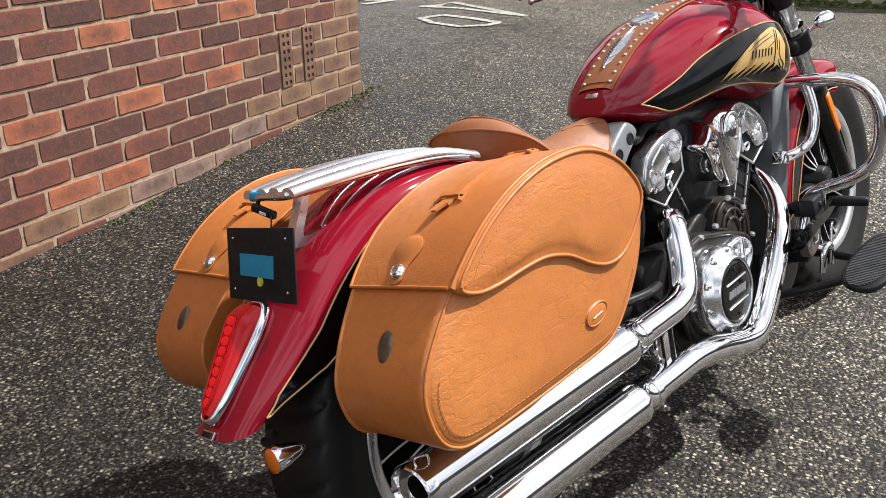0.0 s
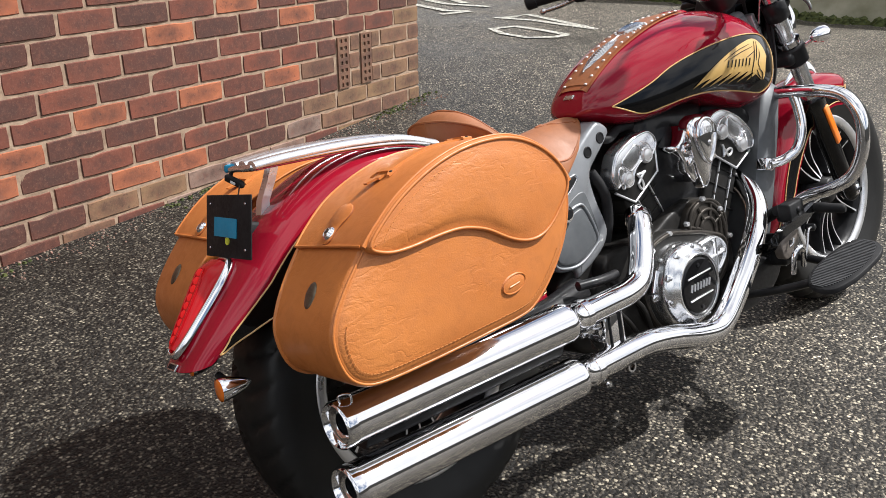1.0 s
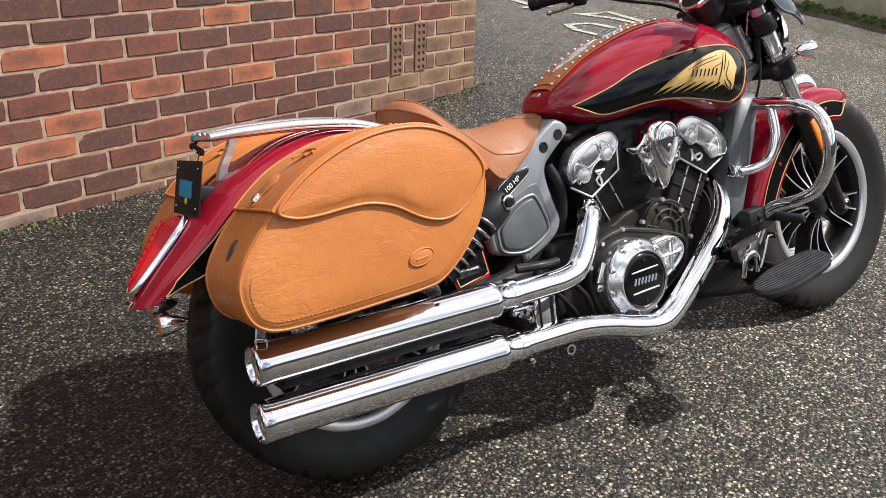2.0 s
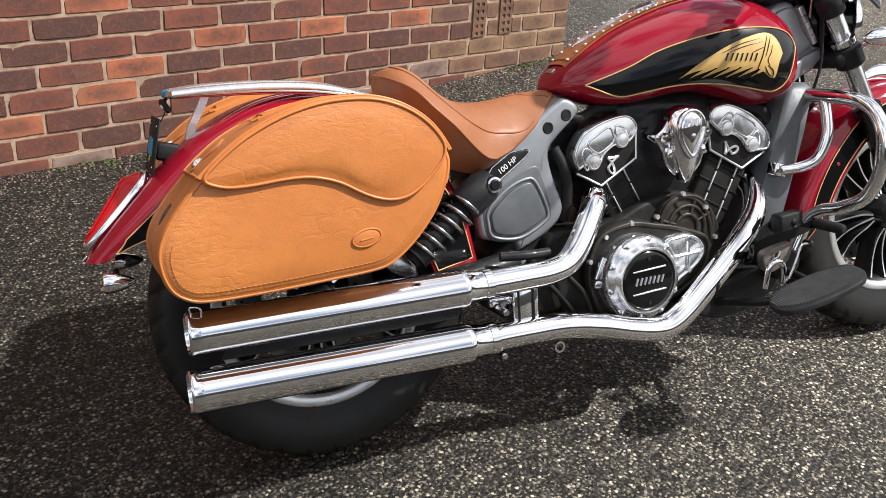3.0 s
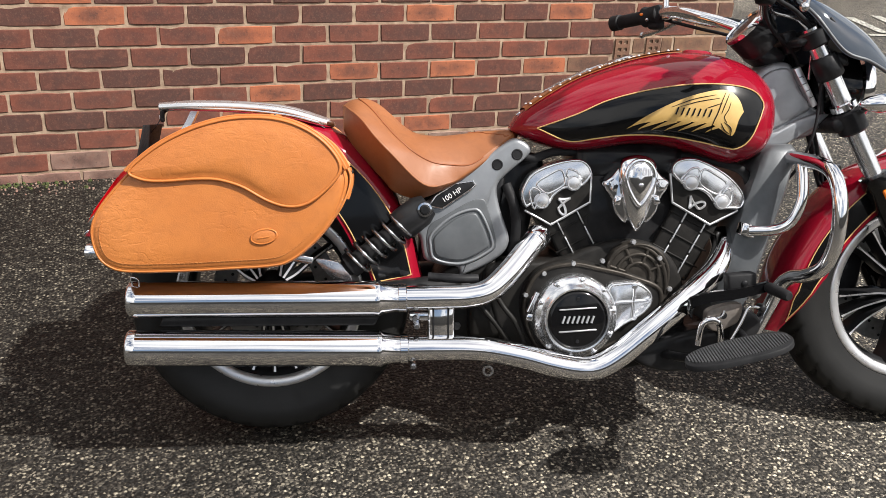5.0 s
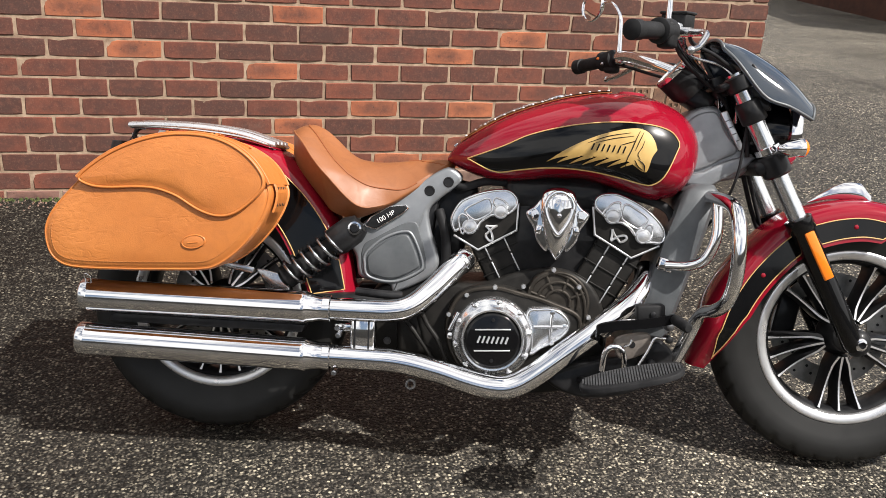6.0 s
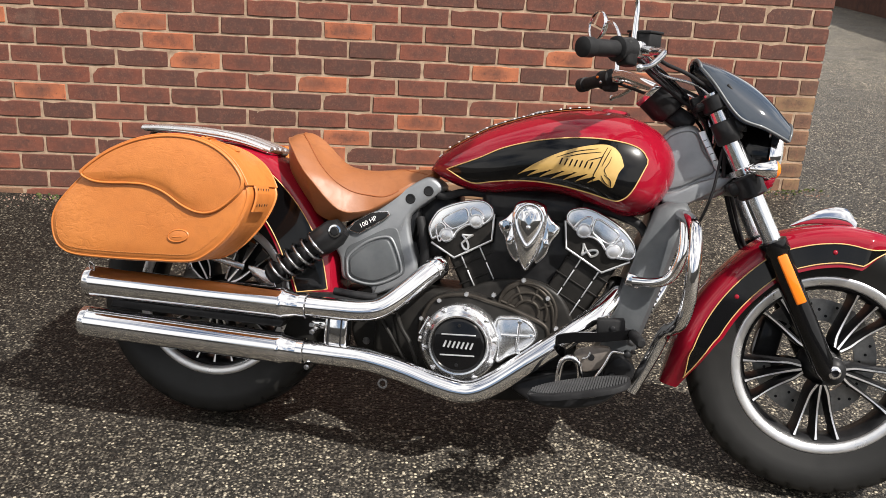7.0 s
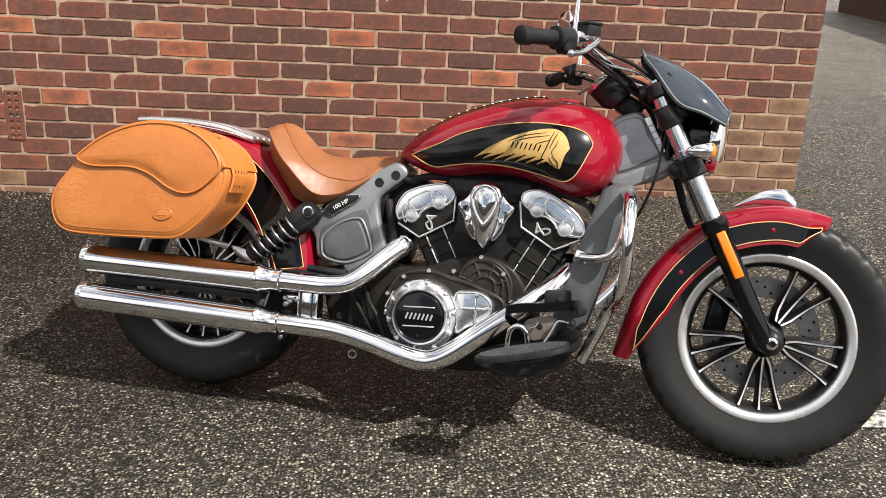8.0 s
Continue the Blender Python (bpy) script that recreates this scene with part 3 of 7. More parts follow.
def plain_wall(name, a, b, height, thick, mat, label, category="wall", sink=0.6):
    """A straight wall along a line on the ground, standing on it."""
    a, b = Vector((*a, 0)), Vector((*b, 0))
    d = (b - a).normalized()
    n = Vector((-d.y, d.x, 0)) * thick / 2
    bm = fresh()
    rings = []
    steps = 24
    for k in range(steps + 1):
        p = a.lerp(b, k / steps)
        z = ground_z(p.x, p.y)
        top = z + height + 0.04 * noise.noise((k * 0.7, 3.1, height))
        rings.append([p - n + Vector((0, 0, z - sink)), p + n + Vector((0, 0, z - sink)), p + n + Vector((0, 0, top)), p - n + Vector((0, 0, top))])
    skin(bm, rings)
    return tagged(finish(name, bm, mat, 30), label, category, kind="structure")


def build_surroundings():
    plain_wall("wall_far", (8.7, -3.0), (6.75, 3.5), 1.1, 0.3, CONCRETE, "low mossy concrete wall beyond the yard", "concrete wall")
    # moss and weeds, whose dark green also stands in for the wall's shadow band
    bm = fresh()
    rnd = random.Random(3)
    verts, faces = [], []
    for k in range(700):
        u = rnd.random()
        p = Vector((8.7, -3.0, 0)).lerp(Vector((6.75, 3.5, 0)), u) + Vector((rnd.gauss(-0.2, 0.05), rnd.gauss(-0.05, 0.05), 0))
        z = ground_z(p.x, p.y)
        r = rnd.uniform(0.02, 0.07)
        h = r * rnd.uniform(0.5, 1.4)
        n = len(verts)
        verts += [(p.x + r * math.cos(a), p.y + r * math.sin(a), z - 0.01) for a in (0, 1.26, 2.51, 3.77, 5.03)] + [(p.x + 0.6 * r * math.cos(a), p.y + 0.6 * r * math.sin(a), z + 0.7 * h) for a in (0.6, 1.9, 3.1, 4.4, 5.6)] + [(p.x, p.y, z + h)]
        for j in range(5):
            faces += [(n + j, n + (j + 1) % 5, n + 5 + (j + 1) % 5, n + 5 + j), (n + 5 + j, n + 5 + (j + 1) % 5, n + 10)]
    bm.free()
    me = bpy.data.meshes.new("moss")
    me.from_pydata(verts, [], faces)
    me.materials.append(MOSS)
    tagged(new("moss", me), "moss and weeds along the wall's foot, also standing for its shadow", "moss", kind="stuff")
    # reddish wall across the lane, its colour darkened to stand for shade
    plain_wall("fence_far", (8.1, 6.4), (11.9, 21.0), 2.3, 0.15, SHADED_LANE_WALL, "reddish wall across the lane, painted dark brown for shade", "fence")
    # unseen walls added round the yard to put a dark horizon into reflections
    plain_wall("wall_opposite", (-14.0, -12.0), (14.0, -12.0), 2.6, 0.3, UNSEEN_WALL, "unseen plain wall added across the yard", "wall")
    plain_wall("wall_side", (-12.0, -12.0), (-12.0, 9.0), 2.6, 0.3, UNSEEN_WALL, "unseen plain wall added at the end of the yard", "wall")
    plain_wall("wall_road", (14.0, -12.0), (14.0, 4.0), 2.6, 0.3, UNSEEN_WALL, "unseen plain wall added beyond the road", "wall")


def build_grit():
    """Grit and moss gathered along the foot of the wall."""
    rnd = random.Random(11)
    for name, mat, count, big, label in (("grit", BRICK_BASE, 900, 0.006, "loose grit along the wall"), ("moss", MOSS, 420, 0.012, "moss along the foot of the wall")):
        verts, faces = [], []
        for k in range(count):
            x = rnd.uniform(-1.9, CORNER_X + 0.1)
            y = WALL_Y - abs(rnd.gauss(0, 0.035 if name == "moss" else 0.07)) - 0.004
            if name == "moss" and noise.noise((x * 2.2, 0.3, 0)) < 0.05:
                continue
            z, r = ground_z(x, y), rnd.uniform(0.4, 1.0) * big
            n = len(verts)
            a0 = rnd.uniform(0, 6)
            verts += [(x + r * math.cos(a0 + a), y + r * math.sin(a0 + a), z - 0.002) for a in (0, 1.6, 3.1, 4.7)] + [(x + 0.6 * r * math.cos(a0 + a + 0.5), y + 0.6 * r * math.sin(a0 + a + 0.5), z + r * rnd.uniform(0.5, 1.0)) for a in (0, 1.6, 3.1, 4.7)]
            faces += [(n + j, n + (j + 1) % 4, n + 4 + (j + 1) % 4, n + 4 + j) for j in range(4)] + [(n + 4, n + 5, n + 6, n + 7)]
        me = bpy.data.meshes.new(name)
        me.from_pydata(verts, [], faces)
        me.materials.append(mat)
        tagged(new(name, me), label, name, kind="stuff")


build_wall()
build_grit()
build_distance()
build_surroundings()

# ---- the motorcycle: x ahead from the rear contact, y to its left, z up ----
STAND = pose(0.0506, 0.1169, 0.0253, -14.37, -1.3, -15.62)
bike = thing("motorcycle", STAND, "dark red and black cruiser motorcycle with chrome pipes", "motorcycle")
RAX, FAX = (0.0, 0.0, 0.323), (1.557, 0.0, 0.311)


def build_wheel(name, axle, radius, half, rim_r, disc_side):
    ax = Vector(axle)
    bm = fresh()
    lip = half * 0.72
    prof = [(rim_r - 0.012, -lip + 0.012), (rim_r + 0.001, -lip + 0.004), (rim_r + 0.002, -lip - 0.004), (rim_r - 0.001, -lip - 0.0075), (rim_r - 0.005, -lip - 0.0085), (rim_r - 0.019, -lip - 0.0050), (rim_r - 0.0225, -lip - 0.0020), (rim_r - 0.0235, -lip + 0.004)]
    for s in (1, -1):
        lathe(bm, [(r, s * h) for r, h in prof], ax, (0, 1, 0), 72, 0, True)
    rim = part(name, bm, SILVER, bike, "wheel with machined silver rim edge and black cast spokes")
    bm = fresh()
    lathe(bm, [(rim_r - 0.008, -lip), (rim_r - 0.025, -lip + 0.006), (rim_r - 0.035, -lip * 0.5), (rim_r - 0.037, lip * 0.5), (rim_r - 0.025, lip - 0.006), (rim_r - 0.008, lip)], ax, (0, 1, 0), 72)
    part("rim_barrel", bm, SATIN, rim, "black rim barrel")
    # tyre with cut tread
    bm = fresh()
    n, m = 240, 29
    rings = []
    for i in range(n):
        a = 2 * math.pi * i / n
        ring = []
        for j in range(m):
            u = -1 + 2 * j / (m - 1)
            t = abs(u)
            y = half * (1 if u > 0 else -1) * (1.04 * math.sin(t * 2.05) if t < 0.766 else 1.04 - (t - 0.766) * 1.1)
            r = radius - (radius - rim_r + 0.004) * (0.16 * (t / 0.6) ** 2.2 if t < 0.6 else 0.16 + 0.84 * ((t - 0.6) / 0.4) ** 1.15)
            if 0.1 < t < 0.60:
                w = (i / n * 34 + (0.5 if u > 0 else 0) + t * 1.1) % 1.0
                if w < 0.16:
                    r -= 0.008
            ring.append(ax + Vector((r * math.cos(a), y, r * math.sin(a))))
        rings.append(ring)
    rings.append(rings[0])
    skin(bm, rings, closed=False)
    bmesh.ops.remove_doubles(bm, verts=bm.verts, dist=1e-5)
    part("tyre", bm, RUBBER, rim, "worn black rubber tyre", 60)
    # hub
    bm = fresh()
    lathe(bm, [(0.0, -0.055), (0.03, -0.055), (0.036, -0.05), (0.04, -0.02), (0.05, -0.012), (0.052, 0.012), (0.04, 0.02), (0.036, 0.055), (0, 0.055)], ax, (0, 1, 0), 36)
    part("hub", bm, SATIN, rim)
    # five groups of three spokes, the edges machined bright
    for g in range(5):
        mid = radians(-89 + 72 * g)
        for k in (-1, 0, 1):
            bm = fresh()
            rows = []
            for s in range(15):
                u = s / 14
                r = 0.050 + (rim_r - 0.030 - 0.050) * u
                ang = mid + k * radians(15.9 - 6.5 * max(0, 1 - u / 0.2) ** 1.5 - 1.0 * math.sin(math.pi * u))
                w = 0.0044 + 0.0022 * (1 - u) ** 2 + 0.003 * max(0, u - 0.88) / 0.12
                d = Vector((math.cos(ang), 0, math.sin(ang)))
                p = Vector((-math.sin(ang), 0, math.cos(ang)))
                y0 = -0.040 + 0.012 * math.sin(u * math.pi)
                c = ax + d * r
                rows.append([c + p * w * 1.5 + Vector((0, 0.02, 0)), c + p * w * 1.3 + Vector((0, y0 + 0.010, 0)), c + p * w * 0.42 + Vector((0, y0, 0)),
                             c - p * w * 0.42 + Vector((0, y0, 0)), c - p * w * 1.3 + Vector((0, y0 + 0.010, 0)), c - p * w * 1.5 + Vector((0, 0.02, 0))])
            skin(bm, rows, True, True)
            for f in bm.faces:
                co = [v.co.y for v in f.verts]
                if max(co) < -0.0275 and len(co) == 4 and max(abs(v.co.y - w.co.y) for v in f.verts for w in f.verts) < 0.0065:
                    f.material_index = 1
            part("spoke", bm, [SATIN, SILVER], rim)
    # drilled disc
    bm = fresh()
    y = disc_side * 0.058
    lathe(bm, [(0.095, y - 0.0025), (0.149, y - 0.0025), (0.149, y + 0.0025), (0.095, y + 0.0025)], ax, (0, 1, 0), 64, 0, True)
    disc = part("brake_disc", bm, DISC, rim, "drilled steel brake disc")
    bm = fresh()
    for k in range(40):
        a = 2 * math.pi * k / 40
        r = 0.108 + 0.014 * (k % 3)
        lathe(bm, [(0.0, -0.0032), (0.0038, -0.0032), (0.0038, 0.0032), (0, 0.0032)], ax + Vector((r * math.cos(a), y, r * math.sin(a))), (0, 1, 0), 8)
    tagged(part("disc_holes", bm, SATIN, disc), kind="stuff")
    bm = fresh()
    for k in range(5):
        a = radians(-89 + 72 * k)
        d = Vector((math.cos(a), 0, math.sin(a)))
        rod(bm, ax + d * 0.035 + Vector((0, y * 0.8, 0)), ax + d * 0.105 + Vector((0, y, 0)), 0.007, 8)
    part("disc_carrier", bm, SATIN, disc)
    return rim


build_wheel("rear_wheel", RAX, 0.323, 0.074, 0.2145, 1)
build_wheel("front_wheel", FAX, 0.320, 0.065, 0.2160, 1)


def fender_points(path, n, widths, drops, side_shape):
    """Rows of (centre, outward normal, half width, drop)."""
    P = smooth_path([(x, 0, z) for x, z in path], n)
    rows = []
    for i, p in enumerate(P):
        d = (P[min(i + 1, n - 1)] - P[max(i - 1, 0)]).normalized()
        nrm = Vector((-d.z, 0, d.x))
        u = i / (n - 1)
        rows.append((p, nrm, widths(u), drops(u), d * max(0.0, 1 - u / 0.14) if side_shape else Vector()))
    return rows


def fender_at(row, v, off=0.0):
    """A point on the fender's skin; v from 0 (ridge) to 1 (lower edge of the right side)."""
    p, nrm, w, drop, slant = row
    s = abs(v)
    if s < 0.55:
        a = s / 0.55 * math.pi / 2
        y, h = w * math.sin(a) ** 0.8, -0.42 * w * (1 - math.cos(a)) ** 1.1
        out = Vector((0, -math.sin(a), 0)) + nrm * math.cos(a)
    else:
        b = (s - 0.55) / 0.45
        y, h = w * (1 + 0.015 * b), -0.42 * w - b * max(drop - 0.42 * w, 0.004)
        out = Vector((0, -1, 0))
    q = p + nrm * h - slant * h + Vector((0, -y, 0))
    q += out.normalized() * off
    if v < 0:
        q.y = -q.y
    return q


def build_fender(name, rows, label, cut=0.0):
    bm = fresh()
    vs = [k / 12 for k in range(-12, 13)]
    rings = []
    for r in rows:
        outer = [fender_at(r, v) for v in vs]
        inner = [fender_at(r, v, -0.004) for v in reversed(vs)]
        rings.append(outer + inner)
    skin(bm, rings)
    if cut:
        bmesh.ops.bisect_plane(bm, geom=bm.verts[:] + bm.edges[:] + bm.faces[:], plane_co=(0, 0, cut), plane_no=(0.12, 0, 1), clear_inner=True)
    return part(name, bm, RED, bike, label, 60)


def fender_panel(parent, rows, i0, i1, lo, hi, side, stripe=True):
    """A black side panel from row i0 to i1 between the v values lo(u) and hi(u), edged with a pinstripe."""
    n = i1 - i0
    bm = fresh()
    grid, top, bottom = [], [], []
    for k in range(n + 1):
        r = rows[i0 + k]
        u = k / n
        a, b = lo(u), hi(u)
        ring = [fender_at(r, side * (a + (b - a) * j / 6), 0.0012) for j in range(7)]
        grid.append(ring)
        top.append(fender_at(r, side * a, 0.0022))
        bottom.append(fender_at(r, side * b, 0.0022))
    skin(bm, grid, closed=False)
    part("side_panel", bm, BLACK, parent, "black painted side panel")
    if stripe:
        bm = fresh()
        tube(bm, top, 0.0014, 6)
        tube(bm, bottom, 0.0014, 6)
        tube(bm, [top[0], bottom[0]], 0.0014, 6)
        tube(bm, [top[-1], bottom[-1]], 0.0014, 6)
        part("pinstripe", bm, STRIPE, parent)


# front fender
rows = fender_points([(1.180, 0.222), (1.196, 0.30), (1.225, 0.40), (1.285, 0.50), (1.375, 0.592), (1.46, 0.632), (1.55, 0.650), (1.625, 0.645), (1.684, 0.632)], 60,
                     lambda u: 0.083 * min(1, 0.45 + u * 3.2, 0.72 + (1 - u) * 2.5), lambda u: 0.098 * min(1, 0.42 + u * 2.4, 0.32 + (1 - u) * 5), None)
front_fender = build_fender("front_fender", rows, "deep red front mudguard with black side panels")
for side in (1, -1):
    fender_panel(front_fender, rows, 3, 57, lambda u: 0.66 - 0.08 * math.sin(math.pi * u) + 0.28 * max(0, 0.10 - u) / 0.10 + 0.06 * max(0, u - 0.9) / 0.1, lambda u: 0.925, side)
for k in (22, 43):
    bm = fresh()
    ball(bm, fender_at(rows[k], 0.75, 0.001), (0.006, 0.003, 0.006), 12, 6)
    part("fender_bolt", bm, RED, front_fender)
# chrome fender ornament
bm = fresh()
secs = []
for k in range(13):
    u = k / 12
    x, z0 = 1.455 + 0.15 * u, 0.636 + 0.012 * math.sin(u * math.pi)
    h = 0.045 * math.sin(min(u * 1.15, 1) * math.pi / 2) * (1 if u < 0.85 else 1 - (u - 0.85) * 3.2) + 0.003
    w = 0.006 + 0.012 * u
    secs.append([(x + 0.004 * math.cos(a), w * math.cos(a) * (1 + 0.12 * math.sin(6 * a)), z0 + h * (0.5 + 0.5 * math.sin(a))) for a in np.linspace(0, 2 * math.pi, 16, endpoint=False)])
skin(bm, secs)
part("fender_ornament", bm, CHROME, front_fender, "chrome streamlined mudguard ornament")

# rear fender: its tip is cut level, its front end wraps down ahead of the wheel
rows = fender_points([(-0.420, 0.466), (-0.37, 0.524), (-0.30, 0.595), (-0.235, 0.653), (-0.165, 0.698), (-0.085, 0.730), (0.0, 0.741), (0.09, 0.730), (0.17, 0.696), (0.235, 0.638), (0.29, 0.562), (0.330, 0.475), (0.353, 0.366)], 80,
                     lambda u: 0.096 * min(1, 0.62 + u * 2.2), lambda u: 0.140 * min(1, 0.20 + u * 2.7, 0.80 + (1 - u) * 2), True)
rear_fender = build_fender("rear_fender", rows, "deep red rear mudguard with black sides and cream pinstripes")
for side in (1, -1):
    fender_panel(rear_fender, rows, 2, 78, lambda u: 0.535 - 0.09 * max(0, u - 0.72) / 0.28 + 0.22 * max(0, 0.05 - u) / 0.05, lambda u: 0.955, side)

# tail light: a wedge that stands out more towards its top
LB, LD, LN = Vector((-0.408, 0.002, 0.494)), Vector((0.113, 0, 0.114)), Vector((-0.71, 0, 0.705))


def lens_at(u, v, h):
    return LB + LD * u + LN * h + Vector((0, v, 0))


bm = fresh()
secs = []
for k in range(15):
    u = k / 14
    e = min(1.0, 0.55 + 3.2 * u, 0.80 + 3.0 * (1 - u))
    w, h = (0.0165 + 0.0115 * u) * e, (0.010 + 0.021 * u) * (1.0 if u < 0.82 else 1 - (u - 0.82) * 3.0)
    secs.append([lens_at(u, a * w, b * h) for a, b in ((-1, -0.3), (-1.0, 0.25), (-0.94, 0.45), (-0.56, 0.97), (-0.5, 1.0), (0.80, 1.0), (0.88, 0.97), (0.97, 0.75), (1.0, 0.25), (1, -0.3))])
skin(bm, secs)
tail = part("tail_light", bm, RED_LENS, bike, "long red tail light lens in a chrome bezel")
# the column of small lamps in a raised frame, a second narrow strip beside it
def lens_rise(u):
    return (0.010 + 0.021 * u) * (1.0 if u < 0.82 else 1 - (u - 0.82) * 3.0)


for name, y, wide, u0, u1 in (("lamp_column", 0.22, 0.56, 0.04, 0.86), ("lamp_strip", -0.52, 0.10, 0.12, 0.74)):
    bm = fresh()
    loop = []
    for k in range(40):
        a = 2 * math.pi * k / 40
        u = (u0 + u1) / 2 + (u1 - u0) / 2 * math.copysign(abs(math.sin(a)) ** 0.6, math.sin(a))
        w = 0.0150 + 0.0105 * u
        loop.append(lens_at(u, w * (y + wide * math.copysign(abs(math.cos(a)) ** 0.5, math.cos(a))), lens_rise(u) + 0.0006))
    tube(bm, loop + loop[:1], 0.0013, 6)
    column = part(name, bm, RED_LENS, tail)
    for k in range(9):
        u = u0 + (u1 - u0) * (k + 0.6) / 9.2
        w = (0.0150 + 0.0105 * u) * wide
        bm = fresh()
        ball(bm, (0, 0, 0), (0.0068, 0.90 * w, 0.0016), 14, 8)
        bm.transform(Matrix.Translation(lens_at(u, (0.0150 + 0.0105 * u) * y, lens_rise(u) - 0.0002)) @ pose(0, 0, 0, 0, -57.5, 0))
        part("light_segment", bm, RED_GLOW, column)
bm = fresh()
rings = []
for k in range(65):
    a = 2 * math.pi * k / 64
    u = 0.5 + 0.535 * math.copysign(abs(math.sin(a)) ** 0.7, math.sin(a))
    e = math.copysign(abs(math.cos(a)) ** 0.55, math.cos(a))
    w = 0.0175 + 0.0122 * u
    q = Vector((0, e * w, 0)) + LD * (u - 0.5)
    o = Vector((0, e, 0)) + LD.normalized() * math.copysign(abs(math.sin(a)) ** 2, math.sin(a))
    o.normalize()
    c = LB + LD * 0.5 + q
    rings.append([c + o * d + LN * h for d, h in ((-0.0005, 0.000), (-0.0005, 0.0055), (0.0010, 0.0070), (0.0032, 0.0066), (0.0062, 0.0035), (0.0070, -0.004), (0.003, -0.006))])
skin(bm, rings, True, False)
bmesh.ops.remove_doubles(bm, verts=bm.verts, dist=1e-5)
part("bezel", bm, CHROME, tail, "chrome bezel")
bm = fresh()
box(bm, (0.004, 0.030, 0.013), Matrix.Translation((-0.4185, 0, 0.4715)) @ pose(0, 0, 0, 0, 45, 0), 0.001)
badge = part("maker_badge", bm, DULL, rear_fender, "small chrome badge")
for k in range(6):
    bm = fresh()
    box(bm, (0.001, 0.0022, 0.008), Matrix.Translation((-0.4203, -0.011 + 0.0044 * k, 0.4733)) @ pose(0, 0, 0, 0, 45, 0))
    part("badge_bar", bm, SATIN, badge)

# number plate base, its tape and bracket
PLATE = Matrix.Translation((-0.272, -0.001, 0.666)) @ pose(0, 0, 0, 0, 14, 0)
bm = fresh()
box(bm, (0.003, 0.168, 0.104), PLATE, 0.0012)
plate = part("plate_holder", bm, PLASTIC, bike, "black plate holder with blue tape and no plate")
bm = fresh()
box(bm, (0.0012, 0.084, 0.032), PLATE @ Matrix.Translation((-0.0026, 0.007, -0.002)) @ pose(0, 0, 0, 2, 0, 0))
part("tape", bm, BLUE, plate, "blue masking tape")
bm = fresh()
lathe(bm, [(0, 0.0005), (0.007, 0.0005), (0.007, 0.002), (0.0055, 0.002), (0.005, 0.001), (0, 0.0015)], PLATE @ Vector((-0.001, 0.0, -0.024)), PLATE.to_3x3() @ Vector((-1, 0, 0)), 20)
part("lamp", bm, YELLOW, plate, "small yellow-green disc")
for y in (-0.066, 0.066):
    for z in (-0.037, 0.037):
        bm = fresh()
        ball(bm, PLATE @ Vector((-0.002, y, z)), (0.0022, 0.0025, 0.0025), 10, 6)
        part("bolt", bm, DULL, plate)
bm = fresh()
box(bm, (0.045, 0.04, 0.034), Matrix.Translation((-0.246, 0, 0.650)) @ pose(0, 0, 0, 0, 14, 0), 0.006)
part("bracket", bm, PLASTIC, plate)

# luggage rack
bm = fresh()
for s in (1, -1):
    tube(bm, [(-0.232, 0.0, 0.757), (-0.228, s * 0.046, 0.757), (-0.18, s * 0.064, 0.757), (-0.06, s * 0.075, 0.753), (0.05, s * 0.077, 0.741), (0.125, s * 0.068, 0.723), (0.145, s * 0.03, 0.719), (0.147, 0, 0.719)], 0.0065, 10, 40)
rack = part("luggage_rack", bm, CHROME, bike, "chrome ribbed luggage rack over the rear mudguard")
for y in (-0.060, -0.020, 0.020, 0.060):
    bm = fresh()
    up_ = 0.005 * (1 - (y / 0.07) ** 2)
    P = smooth_path([(-0.231, y * 0.8, 0.757 + 0.4 * up_), (-0.16, y, 0.759 + up_), (-0.05, y * 1.15, 0.757 + up_), (0.05, y * 1.15, 0.746 + up_), (0.138, y, 0.722 + 0.3 * up_)], 24)
    skin(bm, [[p + Vector((0, 0.0155 * math.cos(a), 0.0105 * max(math.sin(a), -0.3))) for a in (2 * math.pi * q / 14 for q in range(14))] for p in P])
    part("rack_bar", bm, SATIN_CHROME, rack)
bm = fresh()
skin(bm, [[Vector((x + a, 0.006 + b, z)) for a, b in ((-0.002, -0.010), (0.014, -0.010), (0.014, 0.010), (-0.002, 0.010))] for x, z in ((-0.170, 0.754), (-0.183, 0.728), (-0.203, 0.695), (-0.212, 0.664))])
part("rack_stay", bm, SATIN_CHROME, rack)
bm = fresh()
box(bm, (0.020, 0.024, 0.014), pose(-0.229, 0.026, 0.758, 0, 10, 20), 0.004)
part("tape_wrap", bm, BLUE, rack, "blue tape wrapped round the rack end")
bm = fresh()
box(bm, (0.010, 0.042, 0.012), pose(-0.240, 0.006, 0.738, 24, 0, 14), 0.003)
tube(bm, [(-0.232, 0.026, 0.753), (-0.238, 0.02, 0.748), (-0.240, 0.016, 0.743)], 0.0035, 8)
plug = part("plug", bm, PLASTIC, rack, "black plastic plug hanging by a wire")
bm = fresh()
tube(bm, [(-0.240, -0.01, 0.733), (-0.250, -0.015, 0.715), (-0.262, -0.012, 0.702), (-0.268, -0.004, 0.692)], 0.0012, 6, 12)
part("wire", bm, SATIN, plug)
bm = fresh()
box(bm, (0.001, 0.012, 0.004), pose(-0.2458, 0.002, 0.7365, 24, 0, 14))
part("plug_mark", bm, WHITE, plug)

rack.location.z -= 0.003

